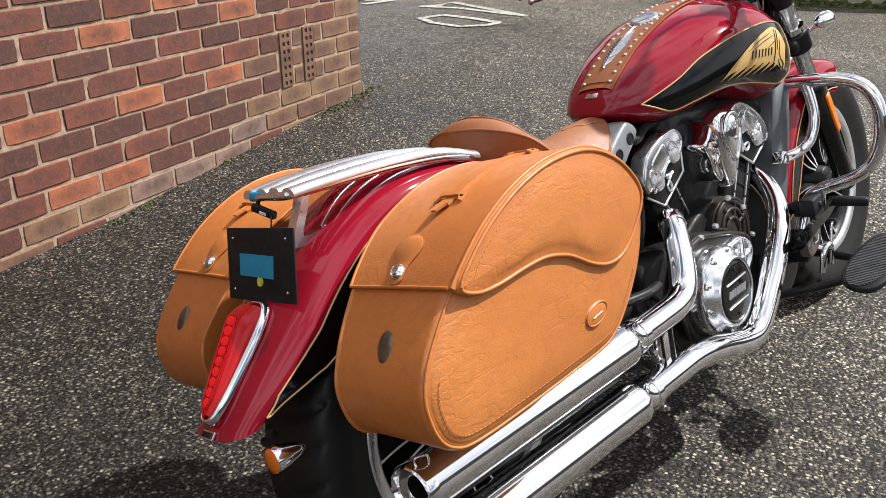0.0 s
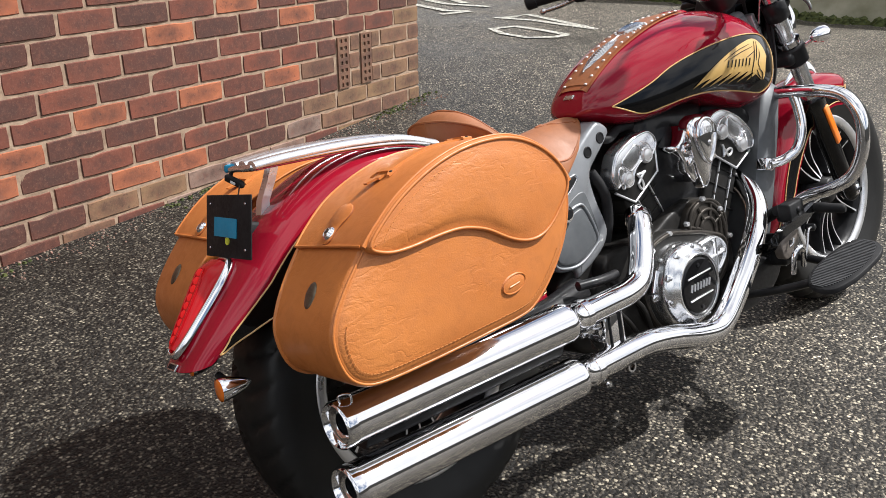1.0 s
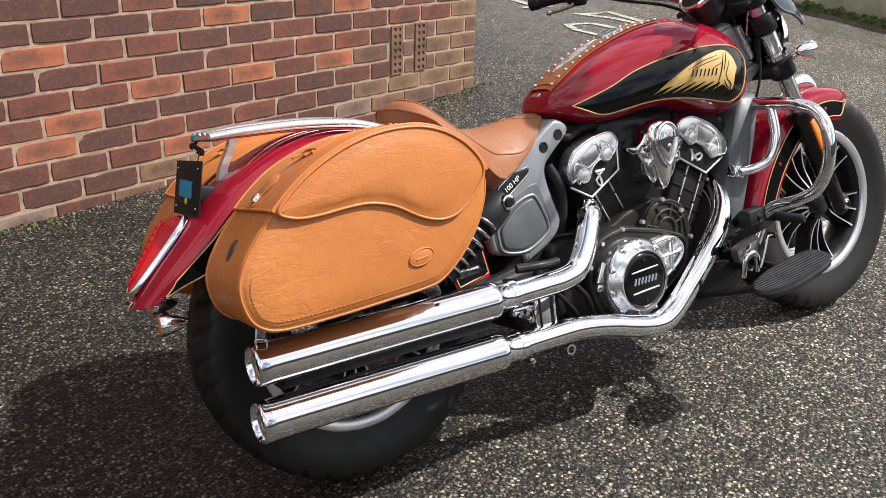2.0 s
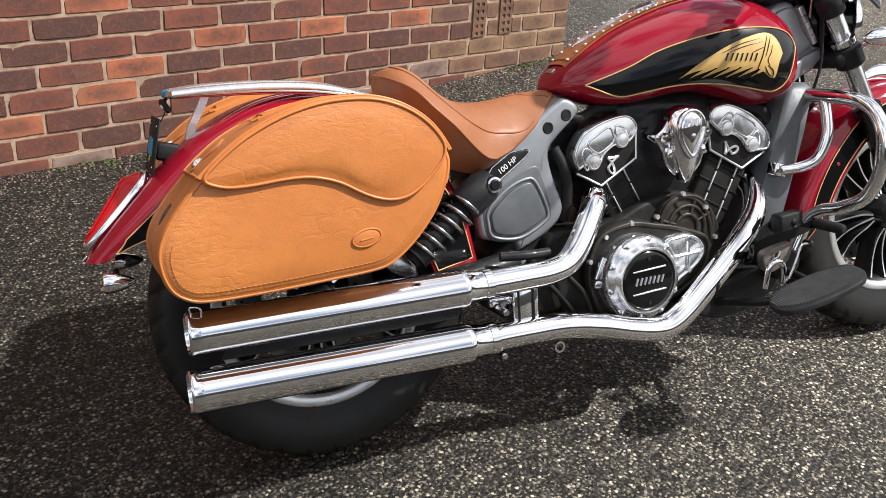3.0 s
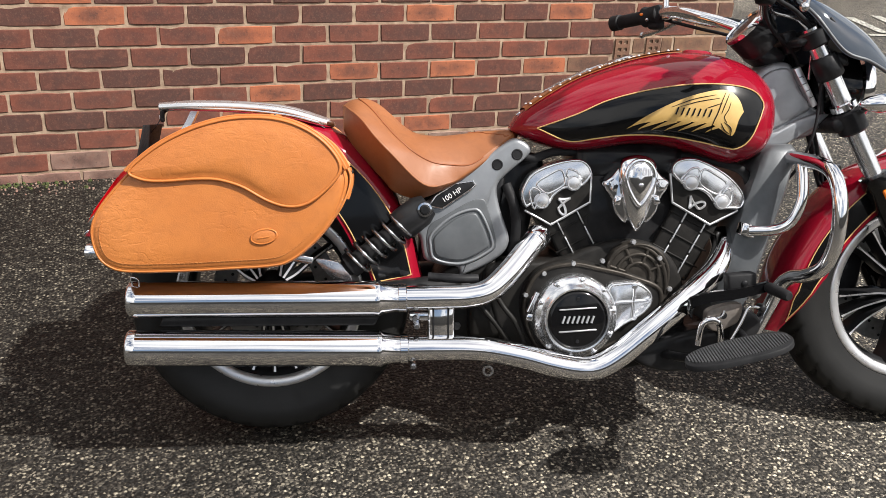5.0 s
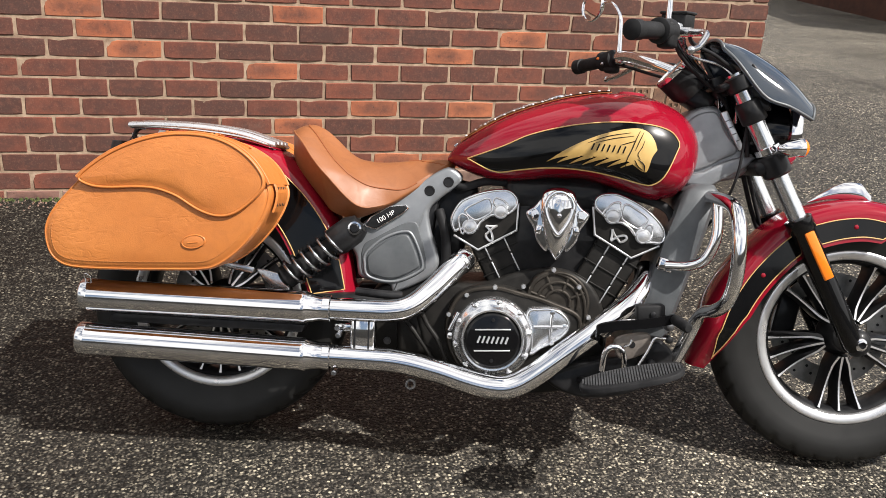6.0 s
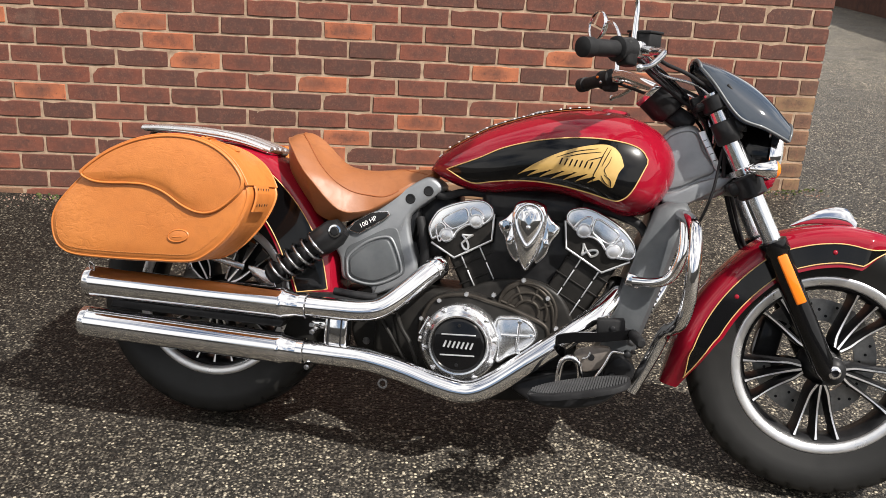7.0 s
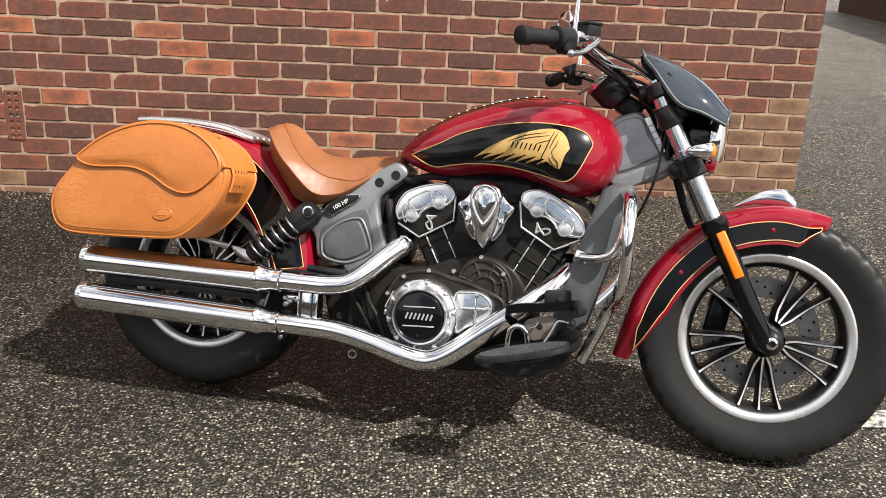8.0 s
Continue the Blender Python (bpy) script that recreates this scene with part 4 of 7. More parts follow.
# rear indicators
for s in (1, -1):
    p = Vector((-0.339, -0.101, 0.436)) if s < 0 else Vector((-0.312, 0.072, 0.440))
    bm = fresh()
    lathe(bm, [(0.0, 0.0), (0.005, 0.002), (0.011, 0.014), (0.0165, 0.032), (0.019, 0.046), (0.0185, 0.053)], p, (-0.996, 0.055, 0.050), 24)
    ind = part("indicator", bm, CHROME, bike, "chrome bullet indicator with amber lens")
    bm = fresh()
    rod(bm, p + Vector((-0.03, 0, 0.004)), p + Vector((-0.03, -s * 0.05, 0.012)), 0.006, 8)
    part("indicator_stem", bm, SATIN, ind)
    bm = fresh()
    lathe(bm, [(0.0180, 0.0515), (0.016, 0.0535), (0.010, 0.055), (0, 0.0555)], p, (-0.996, 0.055, 0.050), 24)
    part("lens", bm, ORANGE, ind)

# ---- fuel tank ----
TZ = curve1([0.560, 0.575, 0.60, 0.66, 0.72, 0.82, 0.90, 0.96, 1.02, 1.07, 1.115, 1.145, 1.163, 1.170], [0.712, 0.737, 0.758, 0.796, 0.826, 0.860, 0.877, 0.882, 0.879, 0.866, 0.843, 0.815, 0.782, 0.745])
TB = curve1([0.560, 0.60, 0.66, 0.73, 0.82, 0.89, 0.96, 1.0, 1.05, 1.10, 1.13, 1.155, 1.170], [0.700, 0.680, 0.660, 0.656, 0.668, 0.668, 0.652, 0.638, 0.623, 0.632, 0.658, 0.70, 0.735])
TW = curve1([0.560, 0.58, 0.62, 0.68, 0.76, 0.86, 0.96, 1.03, 1.09, 1.13, 1.155, 1.170], [0.030, 0.064, 0.097, 0.129, 0.160, 0.188, 0.204, 0.205, 0.188, 0.150, 0.096, 0.02])


def tank_point(x, a, off=0.0):
    """A point on the tank; a runs round the section from the right flank (0) up over the top."""
    zt, zb, w = TZ(x), TB(x), TW(x)
    zc = zb + (zt - zb) * 0.40
    c, s = math.cos(a), math.sin(a)
    y = -(w + off) * math.copysign(abs(c) ** 0.80, c)
    h = (zt - zc) if s > 0 else (zc - zb)
    z = zc + (h + off) * math.copysign(abs(s) ** (0.92 if s > 0 else 0.7), s)
    return Vector((x, y, z))


def tank_flank(x, z, off=0.0):
    """The point of the right flank at x and z."""
    zt, zb = TZ(x), TB(x)
    zc = zb + (zt - zb) * 0.40
    if z > zc:
        s = min(1, max(0, (z - zc) / (zt - zc))) ** (1 / 0.92)
    else:
        s = -min(1, max(0, (zc - z) / (zc - zb))) ** (1 / 0.7)
    return tank_point(x, math.asin(max(-0.97, min(0.985, s))), off)


bm = fresh()
xs = [0.560 + 0.61 * (0.5 - 0.5 * math.cos(math.pi * k / 47)) for k in range(48)]
skin(bm, [[tank_point(x, a) for a in np.linspace(0, 2 * math.pi, 56, endpoint=False)] for x in xs])
tank = part("fuel_tank", bm, RED, bike, "deep red teardrop fuel tank with black panels", 70)

PT = curve1([0.609, 0.69, 0.75, 0.82, 0.89, 0.95, 1.0, 1.045, 1.075, 1.09], [0.709, 0.740, 0.768, 0.788, 0.800, 0.8045, 0.803, 0.797, 0.785, 0.765])
PB = curve1([0.609, 0.675, 0.73, 0.78, 0.84, 0.90, 0.96, 1.01, 1.035, 1.06, 1.09], [0.709, 0.682, 0.688, 0.695, 0.697, 0.692, 0.681, 0.669, 0.668, 0.690, 0.755])


def flank(p, side, off):
    q = tank_flank(p[0], p[1], off)
    return Vector((q.x, q.y * side, q.z))


for side in (1, -1):
    bm = fresh()
    grid = []
    for k in range(61):
        x = 0.609 + 0.481 * k / 60
        a, b = PB(x), PT(x)
        grid.append([flank((x, a + (b - a) * j / 14), side, 0.0012) for j in range(15)])
    skin(bm, grid, closed=False)
    panel = part("tank_panel", bm, BLACK, tank, "gloss black tank panel")
    bm = fresh()
    xs = [0.609 + 0.481 * k / 60 for k in range(61)]
    tube(bm, [flank((x, PT(x)), side, 0.0022) for x in xs] + [flank((x, PB(x)), side, 0.0022) for x in reversed(xs)], 0.0015, 6)
    part("pinstripe", bm, STRIPE, tank)
    # gold wing emblem: one plain gold shape, its lower edge cut into feather tips, with dark slits
    def mark(p, side_, off):
        return flank((0.793 + (p[0] - 0.785) * 1.075, p[1]), side_, off)
    ETOP = curve1([0.785, 0.82, 0.86, 0.90, 0.94, 0.968, 0.985, 0.997, 1.006, 1.012], [0.711, 0.737, 0.760, 0.777, 0.788, 0.7915, 0.788, 0.779, 0.765, 0.747])
    EBOT = curve1([0.785, 0.80, 0.82, 0.85, 0.88, 0.91, 0.94, 0.958, 0.972, 0.985, 0.994, 1.002, 1.012], [0.7104, 0.7175, 0.7235, 0.7270, 0.7265, 0.7250, 0.7215, 0.7150, 0.705, 0.697, 0.699, 0.728, 0.745])
    bm = fresh()
    rows_ = []
    for k in range(117):
        x = 0.785 + 0.227 * k / 116
        a, b = EBOT(x), ETOP(x)
        rows_.append([mark((x, a + (b - a) * j / 7), side, 0.003) for j in range(8)])
    skin(bm, rows_, closed=False)
    emblem = part("emblem", bm, GOLD, tank, "gold feathered wing emblem")
    for k in range(6):
        x, z = 0.807 + 0.0262 * k, 0.7092 - 0.0012 * k
        bm = fresh()
        rows_ = []
        for j in range(9):
            u = j / 8
            cx, cz, h = x + 0.046 * u, z + 0.021 * u ** 0.85, 0.0055 * u ** 0.7 + 0.0003
            rows_.append([mark((cx - 0.3 * h, cz + h), side, 0.0031), mark((cx, cz), side, 0.0032), mark((cx + 0.3 * h, cz - h * 0.75), side, 0.0031)])
        skin(bm, rows_, closed=False)
        part("feather_tip", bm, GOLD, emblem)

    def slit(points, r=0.0011, off=0.0034):
        bm = fresh()
        tube(bm, [mark((q.x, q.z), side, off) for q in smooth_path([(x, 0, z) for x, z in points], 14)], [r * 0.4, r, r, r * 0.5], 5)
        part("dark_line", bm, BLACK, emblem)
    for a, b, c in (((0.868, 0.756), (0.91, 0.772), (0.955, 0.781)), ((0.885, 0.757), (0.92, 0.767), (0.962, 0.774)), ((0.935, 0.753), (0.95, 0.758), (0.968, 0.764))):
        slit((a, b, c))
    slit(((0.975, 0.785), (0.966, 0.765), (0.958, 0.742), (0.950, 0.722), (0.948, 0.700)), 0.0014)
    slit(((0.983, 0.783), (0.974, 0.763), (0.966, 0.742)), 0.0011)
    slit(((0.985, 0.765), (0.980, 0.750), (0.972, 0.735), (0.978, 0.722)), 0.0010)
    slit(((0.966, 0.722), (0.974, 0.708), (0.984, 0.700)), 0.0013)
    slit(((0.972, 0.724), (0.986, 0.712), (0.988, 0.696)), 0.0013)
    # plain slanted bars where the maker's script stands
    for k in range(7):
        h = 0.015
        x = 0.876 + 0.0108 * k
        z = 0.7405 - 0.0008 * k
        bm = fresh()
        tube(bm, [mark((x, z), side, 0.0036), mark((x + h * 0.35, z + h), side, 0.0036)], 0.0017, 5)
        part("script_bar", bm, BLACK, emblem)

# leather tank bib with studs, concho and feather
bm = fresh()
xs = [0.590 + 0.36 * k / 30 for k in range(31)]


def top(x, y, off):
    zt, w = TZ(x), TW(x)
    c = min(1, abs(y) / w) ** (1 / 0.80)
    zb = TB(x)
    zc = zb + (zt - zb) * 0.40
    return Vector((x, y, zc + (zt - zc) * math.sqrt(max(0, 1 - c * c)) ** 0.92 + off))


bib_w = lambda x: 0.043 + 0.012 * (x - 0.59) / 0.36
skin(bm, [[top(x, bib_w(x) * (j / 4 - 1), 0.0045 if 0 < j < 8 else 0.0015) for j in range(9)] for x in xs], closed=False)
bib = part("tank_bib", bm, EDGE, bike, "brown studded leather tank strap")
bm = fresh()
skin(bm, [[top(x, bib_w(x) * 0.90 * (j / 4 - 1), 0.0062) for j in range(9)] for x in xs[1:]], closed=False)
part("bib_face", bm, SEAT, bib)
stud = None
for s in (1, -1):
    for k in range(16):
        x = 0.603 + 0.34 * k / 15
        p = top(x, s * bib_w(x) * 0.72, 0.0062)
        if stud is None:
            bm = fresh()
            ball(bm, (0, 0, 0), (0.0042, 0.0042, 0.003), 10, 6)
            ob = part("stud", bm, SILVER, bib)
            stud = ob.data
        else:
            ob = new("stud", stud)
            ob.parent = bib
        ob.location = p
bm = fresh()
c = top(0.818, 0, 0.0072)
lathe(bm, [(0, 0.004), (0.020, 0.003), (0.025, 0.0045), (0.029, 0.003), (0.032, 0.0)], c, (-0.3, 0, 0.95), 32)
for k in range(24):
    a = 2 * math.pi * k / 24
    p = top(0.818 + 0.035 * math.cos(a), 0.034 * math.sin(a), 0.006)
    ball(bm, p, (0.0034, 0.0034, 0.002), 8, 5)
part("concho", bm, DULL, bib, "round silver concho")
bm = fresh()
for k in range(14):
    u = k / 13
    x = 0.640 + 0.10 * u
    for s in (1, -1):
        tube(bm, [top(x, 0, 0.009), top(x + 0.012, s * 0.015 * math.sin(0.5 + u * 2.2), 0.0075), top(x + 0.02, s * 0.021 * math.sin(0.5 + u * 2.2), 0.0070)], [0.0028, 0.002, 0.0008], 6)
tube(bm, [top(0.635 + 0.14 * k / 8, 0, 0.0085) for k in range(9)], 0.002, 6)
part("feather", bm, DULL, bib, "silver feather ornament")
bm = fresh()
box(bm, (0.012, 0.028, 0.004), Matrix.Translation(top(0.578, 0, 0.001)) @ pose(0, 0, 0, 0, -40, 0), 0.001)
part("tank_badge", bm, DULL, tank, "small chrome badge")
# filler cap
bm = fresh()
lathe(bm, [(0, 0.012), (0.03, 0.012), (0.036, 0.008), (0.038, 0.0)], (1.01, 0.02, 0.876), (0.1, 0, 1), 32)
part("filler_cap", bm, RED, tank)

# ---- seat ----
SEAT_FOOT = [(0.172, 0, 0.70), (0.176, -0.028, 0.698), (0.190, -0.055, 0.676), (0.210, -0.070, 0.652), (0.235, -0.080, 0.623), (0.262, -0.090, 0.594), (0.290, -0.098, 0.566), (0.345, -0.100, 0.553), (0.41, -0.092, 0.578), (0.455, -0.084, 0.603), (0.515, -0.066, 0.645), (0.562, -0.032, 0.676), (0.579, 0, 0.686)]
SEAT_WELT = [(0.172, 0, 0.759), (0.178, -0.042, 0.757), (0.190, -0.078, 0.749), (0.203, -0.102, 0.740), (0.220, -0.124, 0.724), (0.244, -0.142, 0.694), (0.277, -0.154, 0.659), (0.350, -0.138, 0.588), (0.41, -0.107, 0.588), (0.455, -0.095, 0.613), (0.515, -0.073, 0.654), (0.562, -0.037, 0.684), (0.579, 0, 0.692)]
SEAT_INNER = [(0.208, 0, 0.775), (0.213, -0.030, 0.771), (0.222, -0.048, 0.765), (0.240, -0.068, 0.749), (0.276, -0.098, 0.707), (0.303, -0.112, 0.680), (0.333, -0.115, 0.655), (0.370, -0.104, 0.635), (0.41, -0.096, 0.628), (0.462, -0.09, 0.629), (0.515, -0.070, 0.664), (0.56, -0.035, 0.692), (0.577, 0, 0.700)]
SEAT_MID = [(0.2085, 0, 0.7752), (0.222, 0, 0.776), (0.238, 0, 0.771), (0.258, 0, 0.760), (0.282, 0, 0.740), (0.308, 0, 0.716), (0.336, 0, 0.698), (0.368, 0, 0.691), (0.405, 0, 0.690), (0.445, 0, 0.694), (0.495, 0, 0.700), (0.545, 0, 0.703), (0.5772, 0, 0.7003)]
SN = 73
foot_, welt_, inner_, mid_ = (smooth_path(c, SN) for c in (SEAT_FOOT, SEAT_WELT, SEAT_INNER, SEAT_MID))


def pad_point(i, u, off=0.0):
    """u from 0 at the inner welt to 1 on the middle line."""
    a, b = inner_[i], mid_[i]
    w = 1 - math.cos(u * math.pi / 2)
    lift = math.sin(u * math.pi / 2)
    return Vector((a.x + (b.x - a.x) * u, a.y * (1 - u), a.z + (b.z - a.z) * lift - 0.012 * math.sin(u * math.pi) * math.exp(-((i - 26) / 12) ** 2) + off))


def seat_half(i):
    f, w, n = foot_[i], welt_[i], inner_[i]
    out = []
    for k in range(6):
        p = f.lerp(w, k / 5)
        out.append(p + Vector((0, -0.003 * math.sin(math.pi * k / 5) * min(1, abs(w.y) / 0.05), 0)))
    for k in range(1, 5):
        out.append(w.lerp(n, k / 5) + Vector((-0.3, 0, 1)).normalized() * 0.004 * math.sin(math.pi * k / 5))
    return out + [pad_point(i, k / 8) for k in range(9)]


bm = fresh()
halves = [seat_half(i) for i in range(SN)]
skin(bm, [h + [Vector((p.x, -p.y, p.z)) for p in reversed(h[:-1])] for h in halves], closed=True)
bmesh.ops.remove_doubles(bm, verts=bm.verts, dist=2e-4)
seat = part("seat", bm, SEAT, bike, "brown leather solo seat with raised back", 32)
for s in (1, -1):
    bm = fresh()
    tube(bm, [Vector((p.x, p.y * s, p.z)) for p in welt_[:46]], 0.0026, 8)
    part("welt", bm, SEAT, seat)
    bm = fresh()
    tube(bm, [Vector((p.x, p.y * s, p.z + 0.0004)) for p in inner_[:58]], 0.0020, 8)
    part("seam", bm, EDGE, seat)
bm = fresh()
P = [pad_point(min(SN - 1, int(56 + 10 * (1 - u) ** 0.6)), u, 0.0004) for u in (0.12, 0.2, 0.3, 0.42, 0.55, 0.7, 0.85, 1.0)]
P = P + [Vector((p.x, -p.y, p.z)) for p in reversed(P[:-1])]
tube(bm, P, 0.0013, 6, 60)
part("seam", bm, EDGE, seat)

# ---- frame, shock, exhaust ----
def plate_part(name, outline, y0, y1, mat, parent, label="", edge=0.004, smoothed=0):
    bm = fresh()
    slab(bm, rounded(outline, smoothed) if smoothed else outline, y0, y1, edge)
    return part(name, bm, mat, parent, label)


FRAME = [(0.335, 0.520), (0.382, 0.560), (0.47, 0.625), (0.548, 0.680), (0.575, 0.683), (0.600, 0.662), (0.585, 0.640), (0.545, 0.606), (0.522, 0.578), (0.528, 0.53), (0.548, 0.470), (0.550, 0.445), (0.535, 0.420), (0.500, 0.396), (0.452, 0.375), (0.436, 0.372), (0.430, 0.392), (0.362, 0.406), (0.350, 0.430), (0.345, 0.460), (0.326, 0.494)]
# added black block: fills the dark gap between mudguard, seat and side frame
plate_part("battery_box", [(0.345, 0.40), (0.350, 0.550), (0.42, 0.585), (0.50, 0.63), (0.55, 0.64), (0.53, 0.50), (0.50, 0.41)], 0.06, -0.060, SATIN, bike, "dark filler block added under the seat", 0.01)
frame_side = plate_part("side_frame", rounded(FRAME, 90), 0.02, -0.082, CAST, bike, "grey cast aluminium side frame", 0.010)
plate_part("recess", rounded([(0.364, 0.486), (0.398, 0.510), (0.456, 0.543), (0.486, 0.550), (0.498, 0.536), (0.520, 0.454), (0.509, 0.426), (0.447, 0.396), (0.380, 0.402), (0.360, 0.434)], 60), -0.06, -0.0835, CAST_DARK, frame_side, "", 0.003)
plate_part("recess_panel", rounded([(0.376, 0.444), (0.379, 0.465), (0.420, 0.501), (0.460, 0.517), (0.478, 0.509), (0.503, 0.450), (0.493, 0.433), (0.440, 0.409), (0.386, 0.418)], 50), -0.06, -0.089, CAST_DARK, frame_side, "dark grey panel", 0.004)
bm = fresh()
loop = rounded([(0.369, 0.442), (0.372, 0.470), (0.416, 0.508), (0.462, 0.525), (0.485, 0.515), (0.511, 0.451), (0.500, 0.427), (0.441, 0.401), (0.380, 0.411)], 60)
tube(bm, [(x, -0.084, z) for x, z in loop + loop[:1]], 0.0035, 8)
part("panel_rim", bm, CAST, frame_side)
for x, z, r in ((0.521, 0.627, 0.0115), (0.566, 0.650, 0.0115)):
    bm = fresh()
    lathe(bm, [(0, 0.0), (r * 0.8, 0.0), (r * 0.85, 0.001), (r, 0.0012), (r * 1.12, 0.0), (r * 1.12, -0.004)], (x, -0.0825, z), (0, -1, 0), 24)
    part("frame_hole", bm, SATIN, frame_side, "dark round hole in the frame")
name_plate = plate_part("name_plate", [(0.368, 0.535), (0.383, 0.556), (0.425, 0.583), (0.464, 0.588), (0.470, 0.582), (0.458, 0.572), (0.395, 0.530)], -0.08, -0.0895, SATIN, frame_side, "black plate with 100 HP in white", 0.002)
bm = fresh()
loop = [(0.366, 0.535), (0.382, 0.558), (0.425, 0.585), (0.465, 0.590), (0.472, 0.583), (0.459, 0.570), (0.395, 0.528)]
tube(bm, [(x, -0.0885, z) for x, z in loop + loop[:1]], 0.0018, 6)
part("plate_edge", bm, DULL, frame_side)


def lettering(text, size, m, mat, parent, name="lettering"):
    cu = bpy.data.curves.new(name, "FONT")
    cu.body, cu.size, cu.extrude, cu.align_x, cu.align_y = text, size, 0.0006, "CENTER", "CENTER"
    tmp = bpy.data.objects.new(name, cu)
    scene.collection.objects.link(tmp)
    bpy.context.view_layer.update()
    me = bpy.data.meshes.new_from_object(tmp.evaluated_get(bpy.context.evaluated_depsgraph_get()))
    bpy.data.objects.remove(tmp)
    me.materials.clear()
    me.materials.append(mat)
    ob = new(name, me)
    ob.parent = parent
    ob.matrix_local = m
    return ob


RIGHT = Matrix(((1, 0, 0, 0), (0, 0, -1, 0), (0, 1, 0, 0), (0, 0, 0, 1)))
lettering("100 HP", 0.0165, Matrix.Translation((0.417, -0.0902, 0.559)) @ RIGHT @ pose(0, 0, 0, 0, 0, 32), WHITE, frame_side)

# rear shock
TOP, BOT = Vector((0.352, -0.125, 0.534)), Vector((0.185, -0.125, 0.405))
d = (BOT - TOP).normalized()
bm = fresh()
tube(bm, [TOP + d * -0.012, TOP + d * 0.01, TOP + d * 0.055, TOP + d * 0.072], [0.026, 0.036, 0.037, 0.034], 24)
shock = part("shock_absorber", bm, SATIN, bike, "rear shock absorber with a bright steel spring")
bm = fresh()
u = d.orthogonal().normalized()
v = d.cross(u)
L = (BOT - TOP).length
tube(bm, [TOP + d * (0.06 + (L - 0.075) * k / 110) + 0.034 * (math.cos(k * 0.31) * u + math.sin(k * 0.31) * v) for k in range(111)], 0.0044, 8)
part("spring", bm, SPRING, shock, "bright steel coil spring")
bm = fresh()
rod(bm, TOP, BOT + d * 0.01, 0.020)
tube(bm, [BOT + d * -0.02, BOT + d * 0.0], 0.03, 20)
part("damper", bm, PLASTIC, shock)
bm = fresh()
lathe(bm, [(0, 0.03), (0.009, 0.03), (0.010, 0.026), (0.016, 0.024), (0.018, 0.0)], TOP + Vector((0, -0.012, 0)), (0, -1, 0), 20)
part("shock_bolt", bm, SATIN, shock)
bm = fresh()
lathe(bm, [(0.011, 0.0255), (0.016, 0.025), (0.016, 0.022)], TOP + Vector((0, -0.012, 0)), (0, -1, 0), 24)
part("bolt_ring", bm, CHROME, shock)
# swing arm and belt guard
bm = fresh()
for s in (1, -1):
    tube(bm, [(0.0, s * 0.115, 0.323), (0.15, s * 0.115, 0.33), (0.30, s * 0.11, 0.34), (0.42, s * 0.09, 0.35)], [0.022, 0.026, 0.03, 0.03], 10, 16)
rod(bm, (0, -0.13, 0.323), (0, 0.13, 0.323), 0.012)
part("swing_arm", bm, SATIN, bike)
bm = fresh()
slab(bm, rounded([(0.11, 0.42), (0.17, 0.405), (0.19, 0.36), (0.15, 0.37), (0.12, 0.40)], 30), -0.1, -0.108, 0.002)
part("bag_support", bm, DULL, bike)
bm = fresh()
box(bm, (0.09, 0.006, 0.018), pose(0.06, -0.12, 0.425, 0, 12, 0), 0.002)
part("bag_support", bm, DULL, bike)
bm = fresh()
box(bm, (0.014, 0.006, 0.05), pose(-0.05, -0.12, 0.42, 0, -20, 0), 0.002)
part("bag_support", bm, DULL, bike)


def muffler(name, rear, front, pipe_r):
    rear, front = Vector(rear), Vector(front)
    a = (front - rear).normalized()
    n = (front - rear).length
    bm = fresh()
    R = 0.0385
    lathe(bm, [(0.0175, 0.040), (0.0185, 0.012), (0.022, 0.009), (0.031, 0.008), (0.033, 0.002), (0.0355, -0.002), (R - 0.001, 0.0), (R + 0.0006, 0.003), (R, 0.016), (R + 0.0004, 0.018), (R, 0.02), (R, n - 0.045), (R + 0.0006, n - 0.043), (R + 0.0006, n - 0.034), (R, n - 0.032), (R - 0.003, n - 0.028), (pipe_r + 0.004, n), (pipe_r + 0.004, n + 0.012), (pipe_r, n + 0.012)], rear, a, 48)
    ob = part(name, bm, CHROME, bike, "polished chrome muffler", 40)
    bm = fresh()
    lathe(bm, [(0.0180, 0.014), (0.017, 0.02), (0.016, 0.06), (0, 0.06)], rear, a, 32)
    part("outlet", bm, SATIN, ob, "black lining inside the outlet")
    return ob


up = muffler("upper_muffler", (-0.272, -0.215, 0.354), (0.284, -0.205, 0.347), 0.0255)
bm = fresh()
tube(bm, [(-0.262, -0.226, 0.388), (-0.266, -0.229, 0.402), (-0.258, -0.233, 0.405), (-0.248, -0.236, 0.401), (-0.247, -0.234, 0.388)], 0.0018, 8, 20)
part("tip_clip", bm, CHROME, up)
muffler("lower_muffler", (-0.280, -0.215, 0.250), (0.287, -0.208, 0.236), 0.0265)
bm = fresh()
tube(bm, [(0.28, -0.205, 0.347), (0.38, -0.203, 0.347), (0.445, -0.20, 0.348), (0.492, -0.192, 0.359), (0.536, -0.172, 0.393), (0.583, -0.14, 0.440), (0.612, -0.115, 0.467)], 0.0265, 24, 48)
part("rear_header_pipe", bm, CHROME, bike, "chrome header pipe")
bm = fresh()
tube(bm, [(0.602, -0.124, 0.457), (0.615, -0.112, 0.469), (0.622, -0.105, 0.476)], [0.029, 0.029, 0.02], 24)
ball(bm, (0.616, -0.127, 0.479), (0.009, 0.009, 0.009), 10, 6)
part("pipe_flange", bm, CHROME, bike)
bm = fresh()
